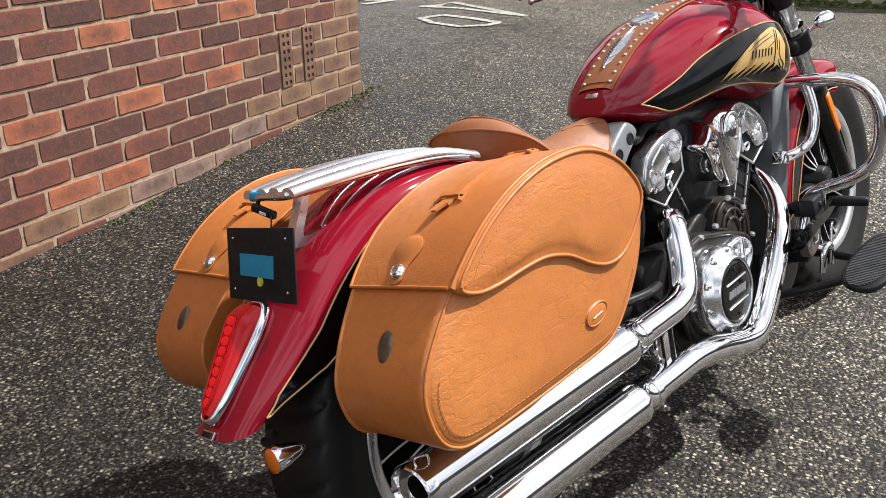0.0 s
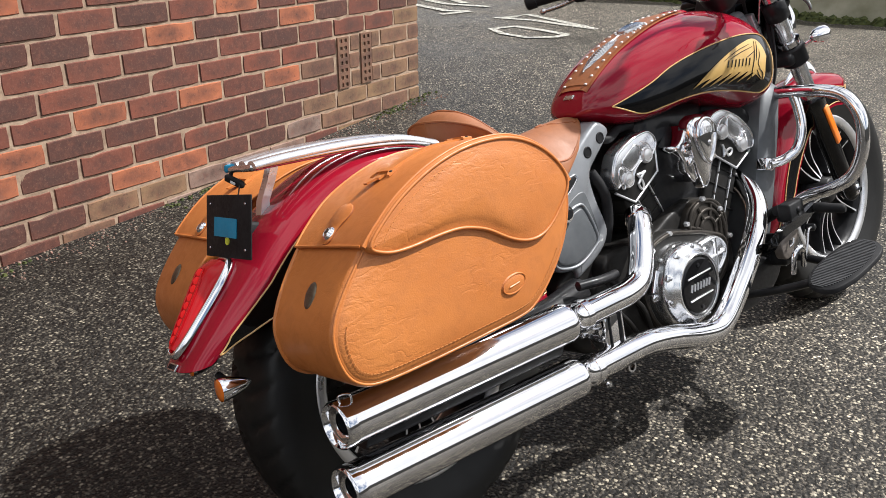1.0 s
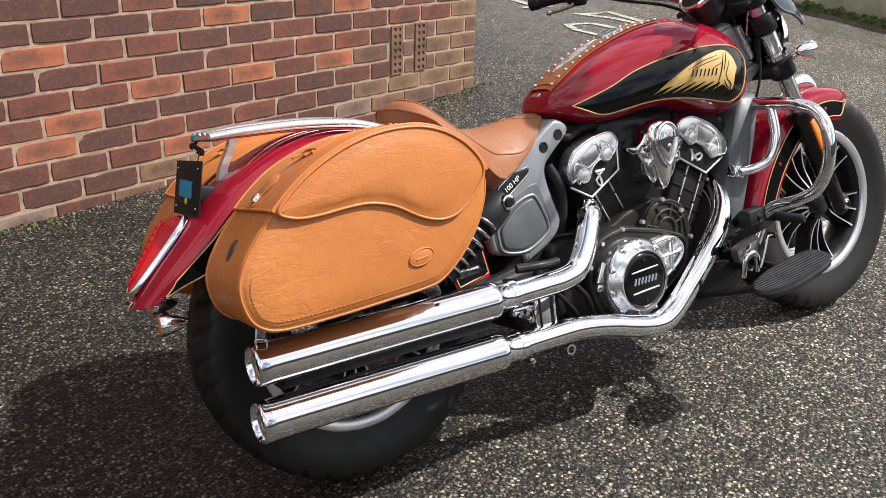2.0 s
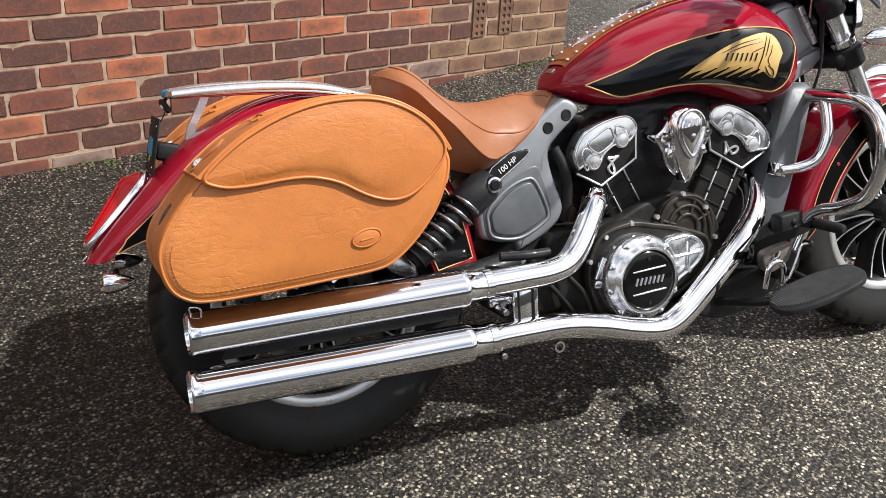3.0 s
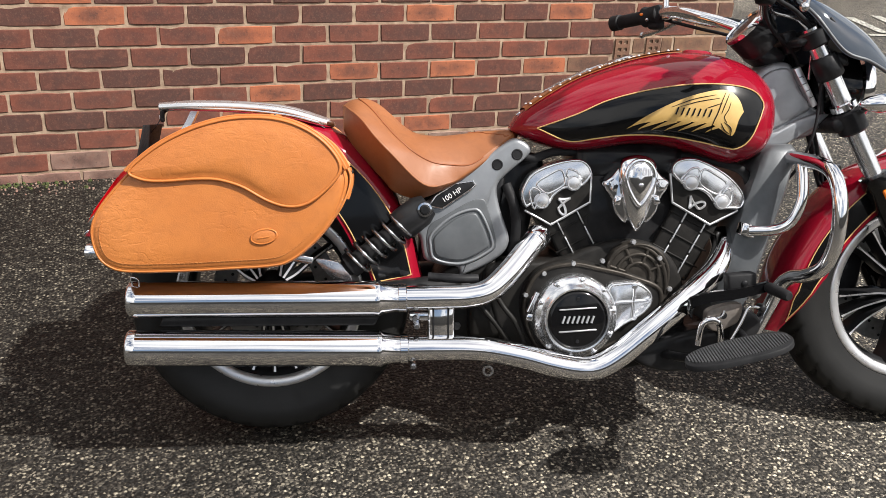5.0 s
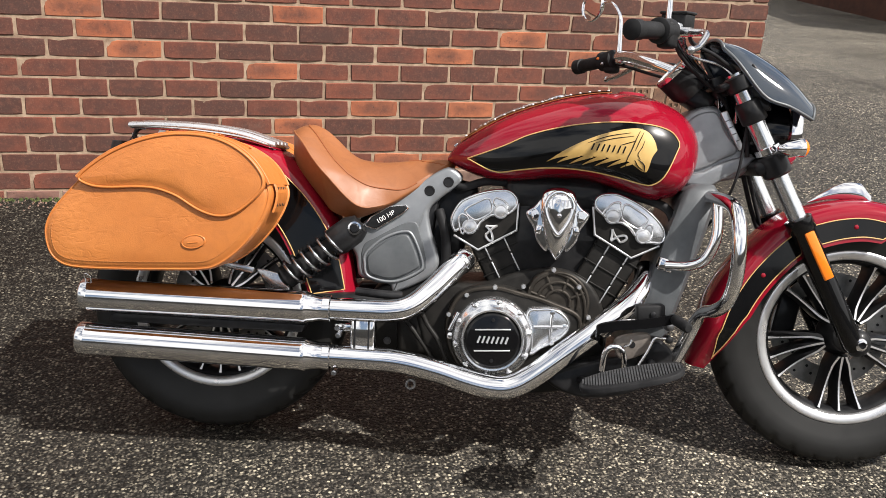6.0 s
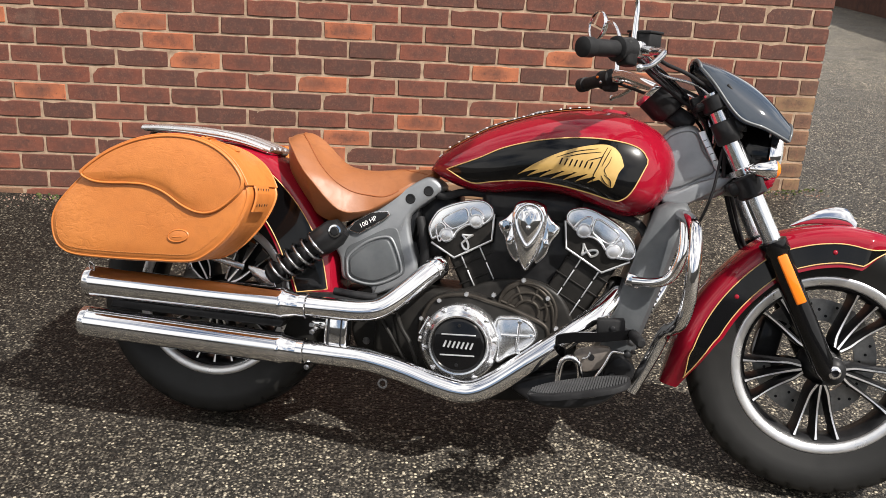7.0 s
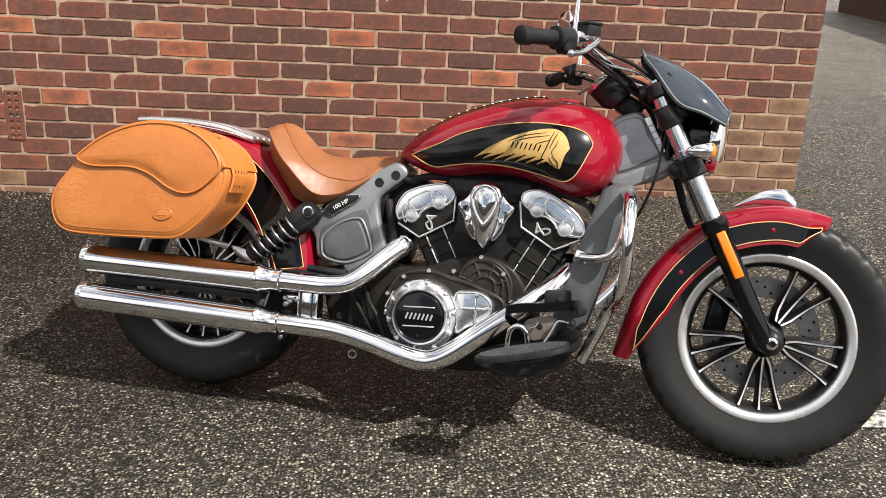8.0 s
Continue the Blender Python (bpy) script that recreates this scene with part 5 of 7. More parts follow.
tube(bm, [(0.285, -0.208, 0.236), (0.38, -0.207, 0.235), (0.47, -0.205, 0.231), (0.56, -0.203, 0.213), (0.63, -0.203, 0.193), (0.69, -0.203, 0.181), (0.735, -0.203, 0.184), (0.785, -0.200, 0.211), (0.86, -0.194, 0.270), (0.94, -0.180, 0.332), (1.01, -0.150, 0.388), (1.045, -0.11, 0.43), (1.055, -0.07, 0.46)], 0.0275, 24, 90)
part("front_header_pipe", bm, CHROME, bike, "chrome header pipe swept under the engine")
# clamps, bolts and bracket between the pipes
bm = fresh()
lathe(bm, [(0.028, -0.01), (0.031, -0.008), (0.031, 0.008), (0.028, 0.01)], (0.300, -0.2045, 0.347), (1, 0, 0), 32)
part("pipe_clamp", bm, CHROME, bike)
bm = fresh()
lathe(bm, [(0.029, -0.01), (0.032, -0.008), (0.032, 0.008), (0.029, 0.01)], (0.303, -0.2078, 0.2355), (1, 0, 0), 32)
part("pipe_clamp", bm, CHROME, bike)
for x, z in ((0.323, 0.200), (0.331, 0.289)):
    bm = fresh()
    rod(bm, (x, -0.19, z), (x, -0.226, z), 0.007, 6)
    rod(bm, (x, -0.21, z), (x, -0.232, z), 0.0045, 8)
    part("clamp_bolt", bm, DULL, bike)
    bm = fresh()
    rod(bm, (x - 0.004, -0.212, z + 0.016), (x - 0.004, -0.222, z + 0.016), 0.006, 6)
    part("clamp_nut", bm, DULL, bike)
bm = fresh()
box(bm, (0.058, 0.05, 0.085), pose(0.385, -0.185, 0.292), 0.006)
box(bm, (0.07, 0.02, 0.02), pose(0.35, -0.175, 0.30), 0.004)
part("pipe_bracket", bm, CHROME, bike, "chrome bracket joining the pipes")
for x in (0.367, 0.400):
    bm = fresh()
    box(bm, (0.004, 0.054, 0.08), pose(x, -0.187, 0.292), 0.001)
    part("bracket_rib", bm, SATIN, bike)
bm = fresh()
lathe(bm, [(0.008, -0.004), (0.013, -0.004), (0.013, 0.004), (0.008, 0.004)], (0.497, -0.135, 0.160), (0, 1, 0), 20, 0, True)
part("spring_eye", bm, DULL, bike)
bm = fresh()
slab(bm, [(-0.22, 0.290), (0.24, 0.286), (0.25, 0.305), (-0.21, 0.312)], -0.15, -0.20, 0.004)
part("muffler_hanger", bm, SATIN, bike)

# ---- engine ----
CASE = [(0.50, 0.392), (0.515, 0.27), (0.55, 0.185), (0.62, 0.150), (0.82, 0.145), (0.92, 0.185), (0.965, 0.26), (0.955, 0.36), (0.91, 0.43), (0.83, 0.455), (0.74, 0.44), (0.66, 0.41)]
case = plate_part("crankcase", rounded(CASE, 80), 0.12, -0.105, ENGINE, bike, "black engine crankcase", 0.012)
plate_part("clutch_housing", rounded([(0.572, 0.30), (0.60, 0.385), (0.68, 0.412), (0.755, 0.40), (0.83, 0.38), (0.90, 0.345), (0.89, 0.27), (0.80, 0.215), (0.70, 0.185), (0.61, 0.205)], 70), -0.08, -0.132, ENGINE, case, "black engine cover", 0.010)
plate_part("gear_cover", rounded([(0.765, 0.385), (0.785, 0.435), (0.833, 0.452), (0.885, 0.428), (0.912, 0.375), (0.905, 0.315), (0.83, 0.315), (0.78, 0.33)], 60), -0.08, -0.126, ENGINE_BROWN, case, "dark bronze gear cover", 0.010)
bm = fresh()
loop = inset(rounded([(0.572, 0.30), (0.60, 0.385), (0.68, 0.412), (0.755, 0.40), (0.83, 0.38), (0.90, 0.345), (0.89, 0.27), (0.80, 0.215), (0.70, 0.185), (0.61, 0.205)], 70), 0.008)
tube(bm, [(x, -0.131, z) for x, z in loop + loop[:1]], 0.0055, 8)
part("cover_rim", bm, ENGINE_BROWN, case, "dark bronze raised cover rim")
bm = fresh()
loop = inset(rounded([(0.765, 0.385), (0.785, 0.435), (0.833, 0.452), (0.885, 0.428), (0.912, 0.375), (0.905, 0.315), (0.83, 0.315), (0.78, 0.33)], 60), 0.006)
tube(bm, [(x, -0.126, z) for x, z in loop + loop[:1]], 0.0055, 8)
part("cover_rim", bm, ENGINE_BROWN, case)
bm = fresh()
for r in (0.072, 0.050, 0.030):
    tube(bm, [(0.840 + r * math.cos(a), -0.1275, 0.375 + r * math.sin(a)) for a in np.linspace(-0.3, 3.6, 28)], 0.0045, 8)
for a in (0.4, 1.2, 2.0, 2.8):
    rod(bm, (0.840 + 0.03 * math.cos(a), -0.128, 0.375 + 0.03 * math.sin(a)), (0.840 + 0.07 * math.cos(a), -0.127, 0.375 + 0.07 * math.sin(a)), 0.004, 8)
part("cover_rib", bm, ENGINE_BROWN, case)
# clutch cover
C = (0.688, -0.010, 0.290)
bm = fresh()
lathe(bm, [(0.095, -0.12), (0.0965, -0.156), (0.0945, -0.164), (0.090, -0.169), (0.084, -0.1735), (0.0775, -0.1800), (0.0745, -0.1860), (0.0715, -0.1890), (0.068, -0.1885), (0.0665, -0.186), (0.066, -0.17)], C, (0, 1, 0), 64)
derby = part("clutch_cover", bm, POLISHED, bike, "round chrome clutch cover with a black centre")
for k in range(10):
    a = 2 * math.pi * (k + 0.3) / 10
    bm = fresh()
    p = Vector((C[0] + 0.087 * math.cos(a), C[1] - 0.160, C[2] + 0.087 * math.sin(a)))
    box(bm, (0.015, 0.018, 0.019), Matrix.Translation(p + Vector((0, -0.003, 0))) @ pose(0, 0, 0, 0, -math.degrees(a), 0), 0.005)
    boss = part("boss", bm, POLISHED, derby)
    bm = fresh()
    lathe(bm, [(0, 0.0155), (0.0035, 0.0155), (0.0045, 0.0145), (0.005, 0.010)], p, (0, -1, 0), 6)
    part("boss_bolt", bm, DULL, boss)
bm = fresh()
lathe(bm, [(0, -0.1885), (0.058, -0.1885), (0.062, -0.1875), (0.0662, -0.183)], C, (0, 1, 0), 48)
part("cover_disc", bm, BLACK, derby, "gloss black disc")
for dz in (0.026, -0.024):
    bm = fresh()
    box(bm, (0.084, 0.003, 0.0035), pose(C[0], C[1] - 0.1900, C[2] + dz, 0, -3, 0), 0.001)
    part("cover_bar", bm, SILVER, derby)
for k in range(7):
    h, w = 0.016, 0.0026
    bm = fresh()
    x, z = C[0] - 0.0345 + 0.0108 * k, C[2] - 0.0065
    tube(bm, [(x, C[1] - 0.1893, z), (x + 0.35 * h, C[1] - 0.1893, z + h)], w, 6)
    part("script_bar", bm, SILVER, derby)
for dz in (0.048, -0.048):
    bm = fresh()
    lathe(bm, [(0, 0.003), (0.004, 0.003), (0.0045, 0.0)], (C[0], C[1] - 0.1880, C[2] + dz), (0, -1, 0), 10)
    part("screw", bm, SATIN, derby)
plate_part("pump_cover", rounded([(0.765, 0.35), (0.80, 0.366), (0.84, 0.364), (0.868, 0.342), (0.872, 0.315), (0.85, 0.288), (0.81, 0.265), (0.775, 0.25)], 50), -0.12, -0.150, POLISHED, bike, "polished ribbed pump cover", 0.008)
bm = fresh()
loop = inset(rounded([(0.765, 0.35), (0.80, 0.366), (0.84, 0.364), (0.868, 0.342), (0.872, 0.315), (0.85, 0.288), (0.81, 0.265), (0.775, 0.25)], 50), 0.006)
tube(bm, [(x, -0.1495, z) for x, z in loop + loop[:1]], 0.0040, 8)
part("pump_cover_lip", bm, POLISHED, bike)
bm = fresh()
rod(bm, (0.785, -0.151, 0.318), (0.862, -0.151, 0.322), 0.004, 8)
rod(bm, (0.828, -0.151, 0.355), (0.825, -0.151, 0.284), 0.004, 8)
for x, z in ((0.858, 0.322), (0.829, 0.282), (0.828, 0.355)):
    lathe(bm, [(0, 0.006), (0.006, 0.005), (0.007, 0)], (x, -0.149, z), (0, -1, 0), 10)
part("pump_cover_rib", bm, POLISHED, bike)
for x, z in ((0.623, 0.384), (0.690, 0.406), (0.757, 0.411), (0.827, 0.454), (0.889, 0.416), (0.915, 0.344), (0.582, 0.335)):
    bm = fresh()
    lathe(bm, [(0, 0.010), (0.005, 0.010), (0.0062, 0.008), (0.0068, 0.0)], (x, -0.128, z), (0, -1, 0), 6)
    part("case_bolt", bm, SILVER, bike, "bright hexagon bolt")
bm = fresh()
box(bm, (0.04, 0.03, 0.018), pose(0.60, -0.14, 0.285, 0, 10, 0), 0.004)
rod(bm, (0.585, -0.15, 0.30), (0.605, -0.15, 0.345), 0.006, 8)
part("cable_lug", bm, CHROME, bike)

# cylinders and heads
def build_cylinder(base, tip, name):
    base, tip = Vector(base), Vector(tip)
    d = (tip - base).normalized()
    n = (tip - base).length
    x = Vector((d.z, 0, -d.x))
    m = Matrix((x, Vector((0, 1, 0)), d)).transposed().to_4x4()
    bm = fresh()
    box(bm, (0.115, 0.15, n), Matrix.Translation(base.lerp(tip, 0.5)) @ m, 0.008)
    cyl = part(name, bm, ENGINE, bike, "black engine cylinder with bright fin edges")
    for k in range(3):
        bm = fresh()
        box(bm, (0.122, 0.156, 0.004), Matrix.Translation(base.lerp(tip, 0.25 + 0.25 * k)) @ m, 0.001)
        part("fin", bm, ENGINE, cyl)
    for s in (-0.026, 0.026):
        bm = fresh()
        for q in range(3):
            a, b = 0.06 + 0.31 * q, 0.34 + 0.31 * q
            box(bm, (0.0035, 0.006, n * (b - a)), Matrix.Translation(base.lerp(tip, (a + b) / 2) + x * s + Vector((0, -0.078, 0))) @ m, 0.001)
        part("fin_edge", bm, SILVER, cyl, "machined bright edge")
    return cyl


build_cylinder((0.755, 0.0, 0.375), (0.675, 0.0, 0.525), "rear_cylinder")
build_cylinder((0.915, -0.022, 0.378), (0.996, -0.022, 0.530), "front_cylinder")


def build_head(name, dark, cap, screws, edge, mark, dy=0.0):
    """dy: how far the head stands out to the bike's right."""
    head = plate_part(name, dark, 0.09, dy - 0.083, ENGINE, bike, "black cylinder head with chrome rocker cover", 0.004)
    bm = fresh()
    tube(bm, [(x, dy - 0.082, z) for x, z in edge], 0.0032, 8)
    part("head_edge", bm, SILVER, head, "machined bright edge")
    c = plate_part("rocker_cover", rounded(cap, 60), -0.06, dy - 0.090, POLISHED, head, "polished alloy rocker cover", 0.004)
    (ax, az), (bx, bz) = screws
    e = Vector((bx - ax, 0, bz - az)).normalized()
    h = Vector((-e.z, 0, e.x))
    o = Vector((ax, 0, az)).lerp(Vector((bx, 0, bz)), 0.5)
    for pad in (((-0.066, -0.006), (-0.055, -0.002), (-0.036, 0.020), (-0.046, 0.036), (-0.060, 0.024)), ((-0.026, 0.012), (-0.014, 0.006), (0.014, 0.006), (0.026, 0.012), (0.030, 0.040), (0.0, 0.044), (-0.034, 0.040)), ((0.036, 0.018), (0.052, 0.000), (0.062, -0.002), (0.060, 0.018), (0.044, 0.034))):
        pts = [o + e * p + h * q for p, q in pad]
        pts = [(v.x, v.z) for v in pts]
        loop = rounded(pts, 28)
        bm = fresh()
        tube(bm, [(x, dy - 0.0897, z) for x, z in loop + loop[:1]], 0.0027, 8)
        part("cover_rib", bm, POLISHED, c)
    bm = fresh()
    loop = inset(rounded(cap, 60), 0.004)
    tube(bm, [(x, dy - 0.0890, z) for x, z in loop + loop[:1]], 0.0030, 8)
    part("cover_lip", bm, POLISHED, c)
    for x, z in screws:
        bm = fresh()
        lathe(bm, [(0, 0.0062), (0.0120, 0.0062), (0.0138, 0.0054), (0.0150, 0.0058), (0.0158, 0.0046), (0.0160, 0.001), (0.0182, 0.0008), (0.0188, -0.004)], (x, dy - 0.0905, z), (0, -1, 0), 28)
        part("cap_screw", bm, SILVER, c)
    bm = fresh()
    x, z, a = mark
    g = 1.3
    P = []
    for k in range(60):
        t = k / 59 * 2 * math.pi
        P.append(Vector((0.008 * math.sin(2 * t + 0.4) + 0.003 * math.cos(3 * t), 0, 0.014 * math.cos(t) + 0.003 * math.sin(3 * t))))
    P.append(P[0])
    r = Matrix.Rotation(a, 4, "Y")
    tube(bm, [r @ (p * g) + Vector((x, dy - 0.0850, z)) for p in P], 0.0030, 6)
    part("script_mark", bm, SILVER, head)


build_head("rear_head", [(0.584, 0.524), (0.645, 0.490), (0.735, 0.541), (0.736, 0.605), (0.70, 0.63), (0.62, 0.61), (0.578, 0.57)],
           [(0.584, 0.530), (0.574, 0.563), (0.592, 0.601), (0.618, 0.619), (0.66, 0.634), (0.704, 0.640), (0.728, 0.629), (0.738, 0.606), (0.722, 0.582), (0.697, 0.570), (0.676, 0.572), (0.652, 0.556), (0.642, 0.537), (0.624, 0.530), (0.602, 0.536)],
           [(0.622, 0.545), (0.695, 0.586)], [(0.584, 0.523), (0.645, 0.489), (0.736, 0.541), (0.737, 0.607)], (0.672, 0.535, 0.35), -0.005)
build_head("front_head", [(0.915, 0.607), (0.922, 0.541), (1.011, 0.490), (1.074, 0.521), (1.089, 0.546), (1.05, 0.594), (0.98, 0.634), (0.93, 0.634)],
           [(0.915, 0.608), (0.920, 0.632), (0.944, 0.642), (0.978, 0.640), (1.034, 0.613), (1.075, 0.577), (1.090, 0.547), (1.081, 0.526), (1.058, 0.525), (1.035, 0.526), (1.014, 0.540), (1.003, 0.556), (0.982, 0.569), (0.960, 0.570), (0.938, 0.584)],
           [(0.960, 0.587), (1.034, 0.543)], [(0.914, 0.607), (0.921, 0.541), (1.011, 0.489), (1.076, 0.521)], (0.975, 0.537, -1.1), -0.027)
# chrome crest between the cylinders
def pillow(bm, outline, y0, y1, bulge, centre, steps=7):
    """An xz outline as a plate with a domed front: its rim at y1, its middle further out by bulge."""
    rings = [[(x, y0, z) for x, z in outline], [(x, y1 + 0.003, z) for x, z in outline]]
    cx, cz = centre
    for k in range(steps):
        f = math.cos(math.pi / 2 * k / steps) * 0.985
        rings.append([(cx + (x - cx) * f, y1 - bulge * math.sin(math.pi / 2 * k / steps), cz + (z - cz) * f) for x, z in outline])
    skin(bm, rings)


# side flanges, a domed shield with its point down, and a teardrop with a thick rim
bm = fresh()
for side in (-1, 1):
    slab(bm, rounded([(0.829 + side * 0.030, 0.632), (0.829 + side * 0.045, 0.618), (0.829 + side * 0.056, 0.604), (0.829 + side * 0.074, 0.590), (0.829 + side * 0.070, 0.574), (0.829 + side * 0.056, 0.552), (0.829 + side * 0.046, 0.520), (0.829 + side * 0.020, 0.500), (0.829 + side * 0.018, 0.58)], 50), -0.08, -0.138, 0.006)
crest = part("engine_crest", bm, CHROME, bike, "chrome shield-shaped engine crest")
bm = fresh()
pillow(bm, rounded([(0.786, 0.612), (0.793, 0.638), (0.812, 0.648), (0.829, 0.650), (0.846, 0.648), (0.866, 0.638), (0.872, 0.612), (0.867, 0.570), (0.856, 0.525), (0.842, 0.492), (0.829, 0.479), (0.816, 0.492), (0.802, 0.525), (0.791, 0.570)], 70), -0.12, -0.144, 0.018, (0.829, 0.575))
part("crest_shield", bm, CHROME, crest)
bm = fresh()
OV = [(0.8295 + 0.036 * math.cos(a) * (1 - 0.45 * max(0, -math.sin(a)) ** 1.4), 0.602 + 0.041 * math.sin(a) * (1 if math.sin(a) > 0 else 1.58)) for a in np.linspace(0, 2 * math.pi, 40, endpoint=False)]
pillow(bm, inset(OV, 0.005), -0.14, -0.161, 0.009, (0.8295, 0.606))
part("crest_dome", bm, CHROME, crest)
bm = fresh()
tube(bm, [(x, -0.1625, z) for x, z in inset(OV, 0.003) + inset(OV, 0.003)[:1]], 0.0052, 10)
part("crest_rim", bm, CHROME, crest)
bm = fresh()
ball(bm, (0.8295, -0.1695, 0.586), (0.006, 0.003, 0.005), 14, 8)
part("crest_stud", bm, CHROME, crest)
for side in (-1, 1):
    for dz in (0.0, -0.030):
        bm = fresh()
        box(bm, (0.014, 0.012, 0.020), pose(0.829 + side * (0.0525 + dz * 0.28), -0.142, 0.580 + dz, 0, side * -14, 0), 0.003)
        part("crest_lug", bm, CHROME, crest)
lettering("1901", 0.0245, Matrix.Translation((0.8295, -0.1716, 0.614)) @ RIGHT, SILVER, crest)
for s in (-1, 1):
    bm = fresh()
    lathe(bm, [(0, 0.004), (0.0035, 0.004), (0.004, 0.001), (0.0085, 0.001), (0.0095, -0.004)], (0.829 + s * 0.055, -0.151, 0.588), (0, -1, 0), 20)
    part("crest_wing", bm, CHROME, crest)
bm = fresh()
lathe(bm, [(0, 0.003), (0.005, 0.002), (0.006, 0)], (0.826, -0.1535, 0.511), (0, -1, 0), 12)
part("crest_screw", bm, SATIN, crest)
bm = fresh()
lathe(bm, [(0, 0.003), (0.005, 0.002), (0.006, 0)], (0.777, -0.1505, 0.582), (0, -1, 0), 12)
part("crest_screw", bm, SATIN, crest)
# dark intake behind the crest and hoses
bm = fresh()
box(bm, (0.26, 0.16, 0.10), pose(0.83, 0.0, 0.63), 0.03)
box(bm, (0.24, 0.2, 0.2), pose(0.835, 0.02, 0.52), 0.03)
part("intake_box", bm, SATIN, bike)
# added black block stands for the dark hoses and engine behind this gap
bm = fresh()
box(bm, (0.13, 0.11, 0.25), pose(0.555, 0.03, 0.535, 0, 12, 0), 0.02)
part("air_box", bm, SATIN, bike, "dark filler block added behind the rear cylinder")
for pts, r in (([(0.56, -0.05, 0.66), (0.60, -0.07, 0.64), (0.66, -0.06, 0.655), (0.75, -0.05, 0.65)], 0.010), ([(0.545, -0.06, 0.58), (0.562, -0.075, 0.53), (0.567, -0.07, 0.47), (0.56, -0.06, 0.42)], 0.012), ([(0.95, -0.06, 0.645), (1.04, -0.09, 0.63), (1.10, -0.09, 0.60), (1.12, -0.08, 0.52)], 0.011)):
    bm = fresh()
    tube(bm, pts, r, 10, 20)
    part("hose", bm, PLASTIC, bike, "black rubber hose")
bm = fresh()
for pts in ([(0.50, -0.09, 0.36), (0.53, -0.13, 0.31), (0.56, -0.14, 0.27), (0.58, -0.135, 0.22)], [(0.46, -0.1, 0.33), (0.52, -0.12, 0.26), (0.56, -0.12, 0.20)]):
    tube(bm, pts, 0.006, 8, 16)
box(bm, (0.09, 0.1, 0.13), pose(0.50, -0.05, 0.29), 0.015)
part("gear_linkage", bm, ENGINE, bike)
bm = fresh()
slab(bm, rounded([(0.39, 0.375), (0.53, 0.40), (0.56, 0.22), (0.50, 0.185), (0.42, 0.21), (0.385, 0.28)], 40), 0.08, -0.07, 0.012)
pivot = part("swing_arm_pivot", bm, ENGINE, bike, "black casting round the swing arm pivot")
for x, z, r in ((0.455, 0.335, 0.020), (0.49, 0.24, 0.012), (0.43, 0.25, 0.009)):
    bm = fresh()
    lathe(bm, [(0, 0.006), (r * 0.6, 0.006), (r * 0.7, 0.004), (r, 0.004), (r * 1.1, -0.002)], (x, -0.070, z), (0, -1, 0), 20)
    part("pivot_boss", bm, DARK_STEEL, pivot)
bm = fresh()
tube(bm, [(0.36, -0.15, 0.383), (0.42, -0.16, 0.380), (0.47, -0.155, 0.378)], 0.010, 10, 10)
part("brake_cylinder", bm, SATIN, bike)
bm = fresh()
slab(bm, rounded([(0.82, 0.20), (0.90, 0.155), (1.02, 0.17), (1.08, 0.22), (1.05, 0.26), (0.95, 0.25)], 40), 0.08, -0.16, 0.01)
part("lower_frame", bm, SATIN, bike)

# ---- radiator, neck and engine guard ----
bm = fresh()


def ring4(z, x0, x1, w):
    return [(x0, -w, z), (x0 + 0.012, -w - 0.008, z), (x1 - 0.012, -w - 0.008, z), (x1, -w + 0.01, z), (x1, w - 0.01, z), (x1 - 0.012, w + 0.008, z), (x0 + 0.012, w + 0.008, z), (x0, w, z)]


skin(bm, [ring4(0.672, 1.150, 1.195, 0.115), ring4(0.655, 1.122, 1.205, 0.128), ring4(0.56, 1.092, 1.180, 0.130), ring4(0.42, 1.052, 1.140, 0.126), ring4(0.30, 1.020, 1.105, 0.12), ring4(0.25, 1.008, 1.085, 0.110), ring4(0.185, 1.000, 1.055, 0.10)])
rad = part("radiator", bm, CAST_DARK, bike, "grey plastic radiator shroud")
bm = fresh()
for k in range(26):
    z = 0.30 + 0.013 * k
    x = 1.108 + (z - 0.30) * 0.285
    box(bm, (0.006, 0.21, 0.003), pose(x, 0, z))
part("radiator_fins", bm, SATIN, rad)
neck = plate_part("steering_neck", rounded([(1.10, 0.780), (1.130, 0.834), (1.152, 0.851), (1.190, 0.860), (1.213, 0.849), (1.233, 0.808), (1.270, 0.757), (1.300, 0.744), (1.279, 0.700), (1.228, 0.680), (1.150, 0.668), (1.10, 0.70)], 80), 0.06, -0.058, CAST, bike, "grey cast steering neck", 0.012)
plate_part("neck_panel", rounded([(1.112, 0.770), (1.142, 0.828), (1.186, 0.846), (1.207, 0.836), (1.224, 0.800), (1.255, 0.755), (1.222, 0.733), (1.176, 0.709), (1.135, 0.700), (1.112, 0.72)], 60), -0.05, -0.066, CAST, neck, "smooth grey side of the neck", 0.006)
plate_part("neck_web", [(1.130, 0.690), (1.178, 0.702), (1.224, 0.727), (1.276, 0.746), (1.300, 0.740), (1.273, 0.712), (1.228, 0.686), (1.200, 0.669), (1.140, 0.668)], -0.05, -0.071, CAST, neck, "", 0.006)
name = plate_part("neck_plate", [(1.207, 0.843), (1.222, 0.849), (1.269, 0.762), (1.257, 0.755)], -0.05, -0.073, SILVER, neck, "bright data plate", 0.002)
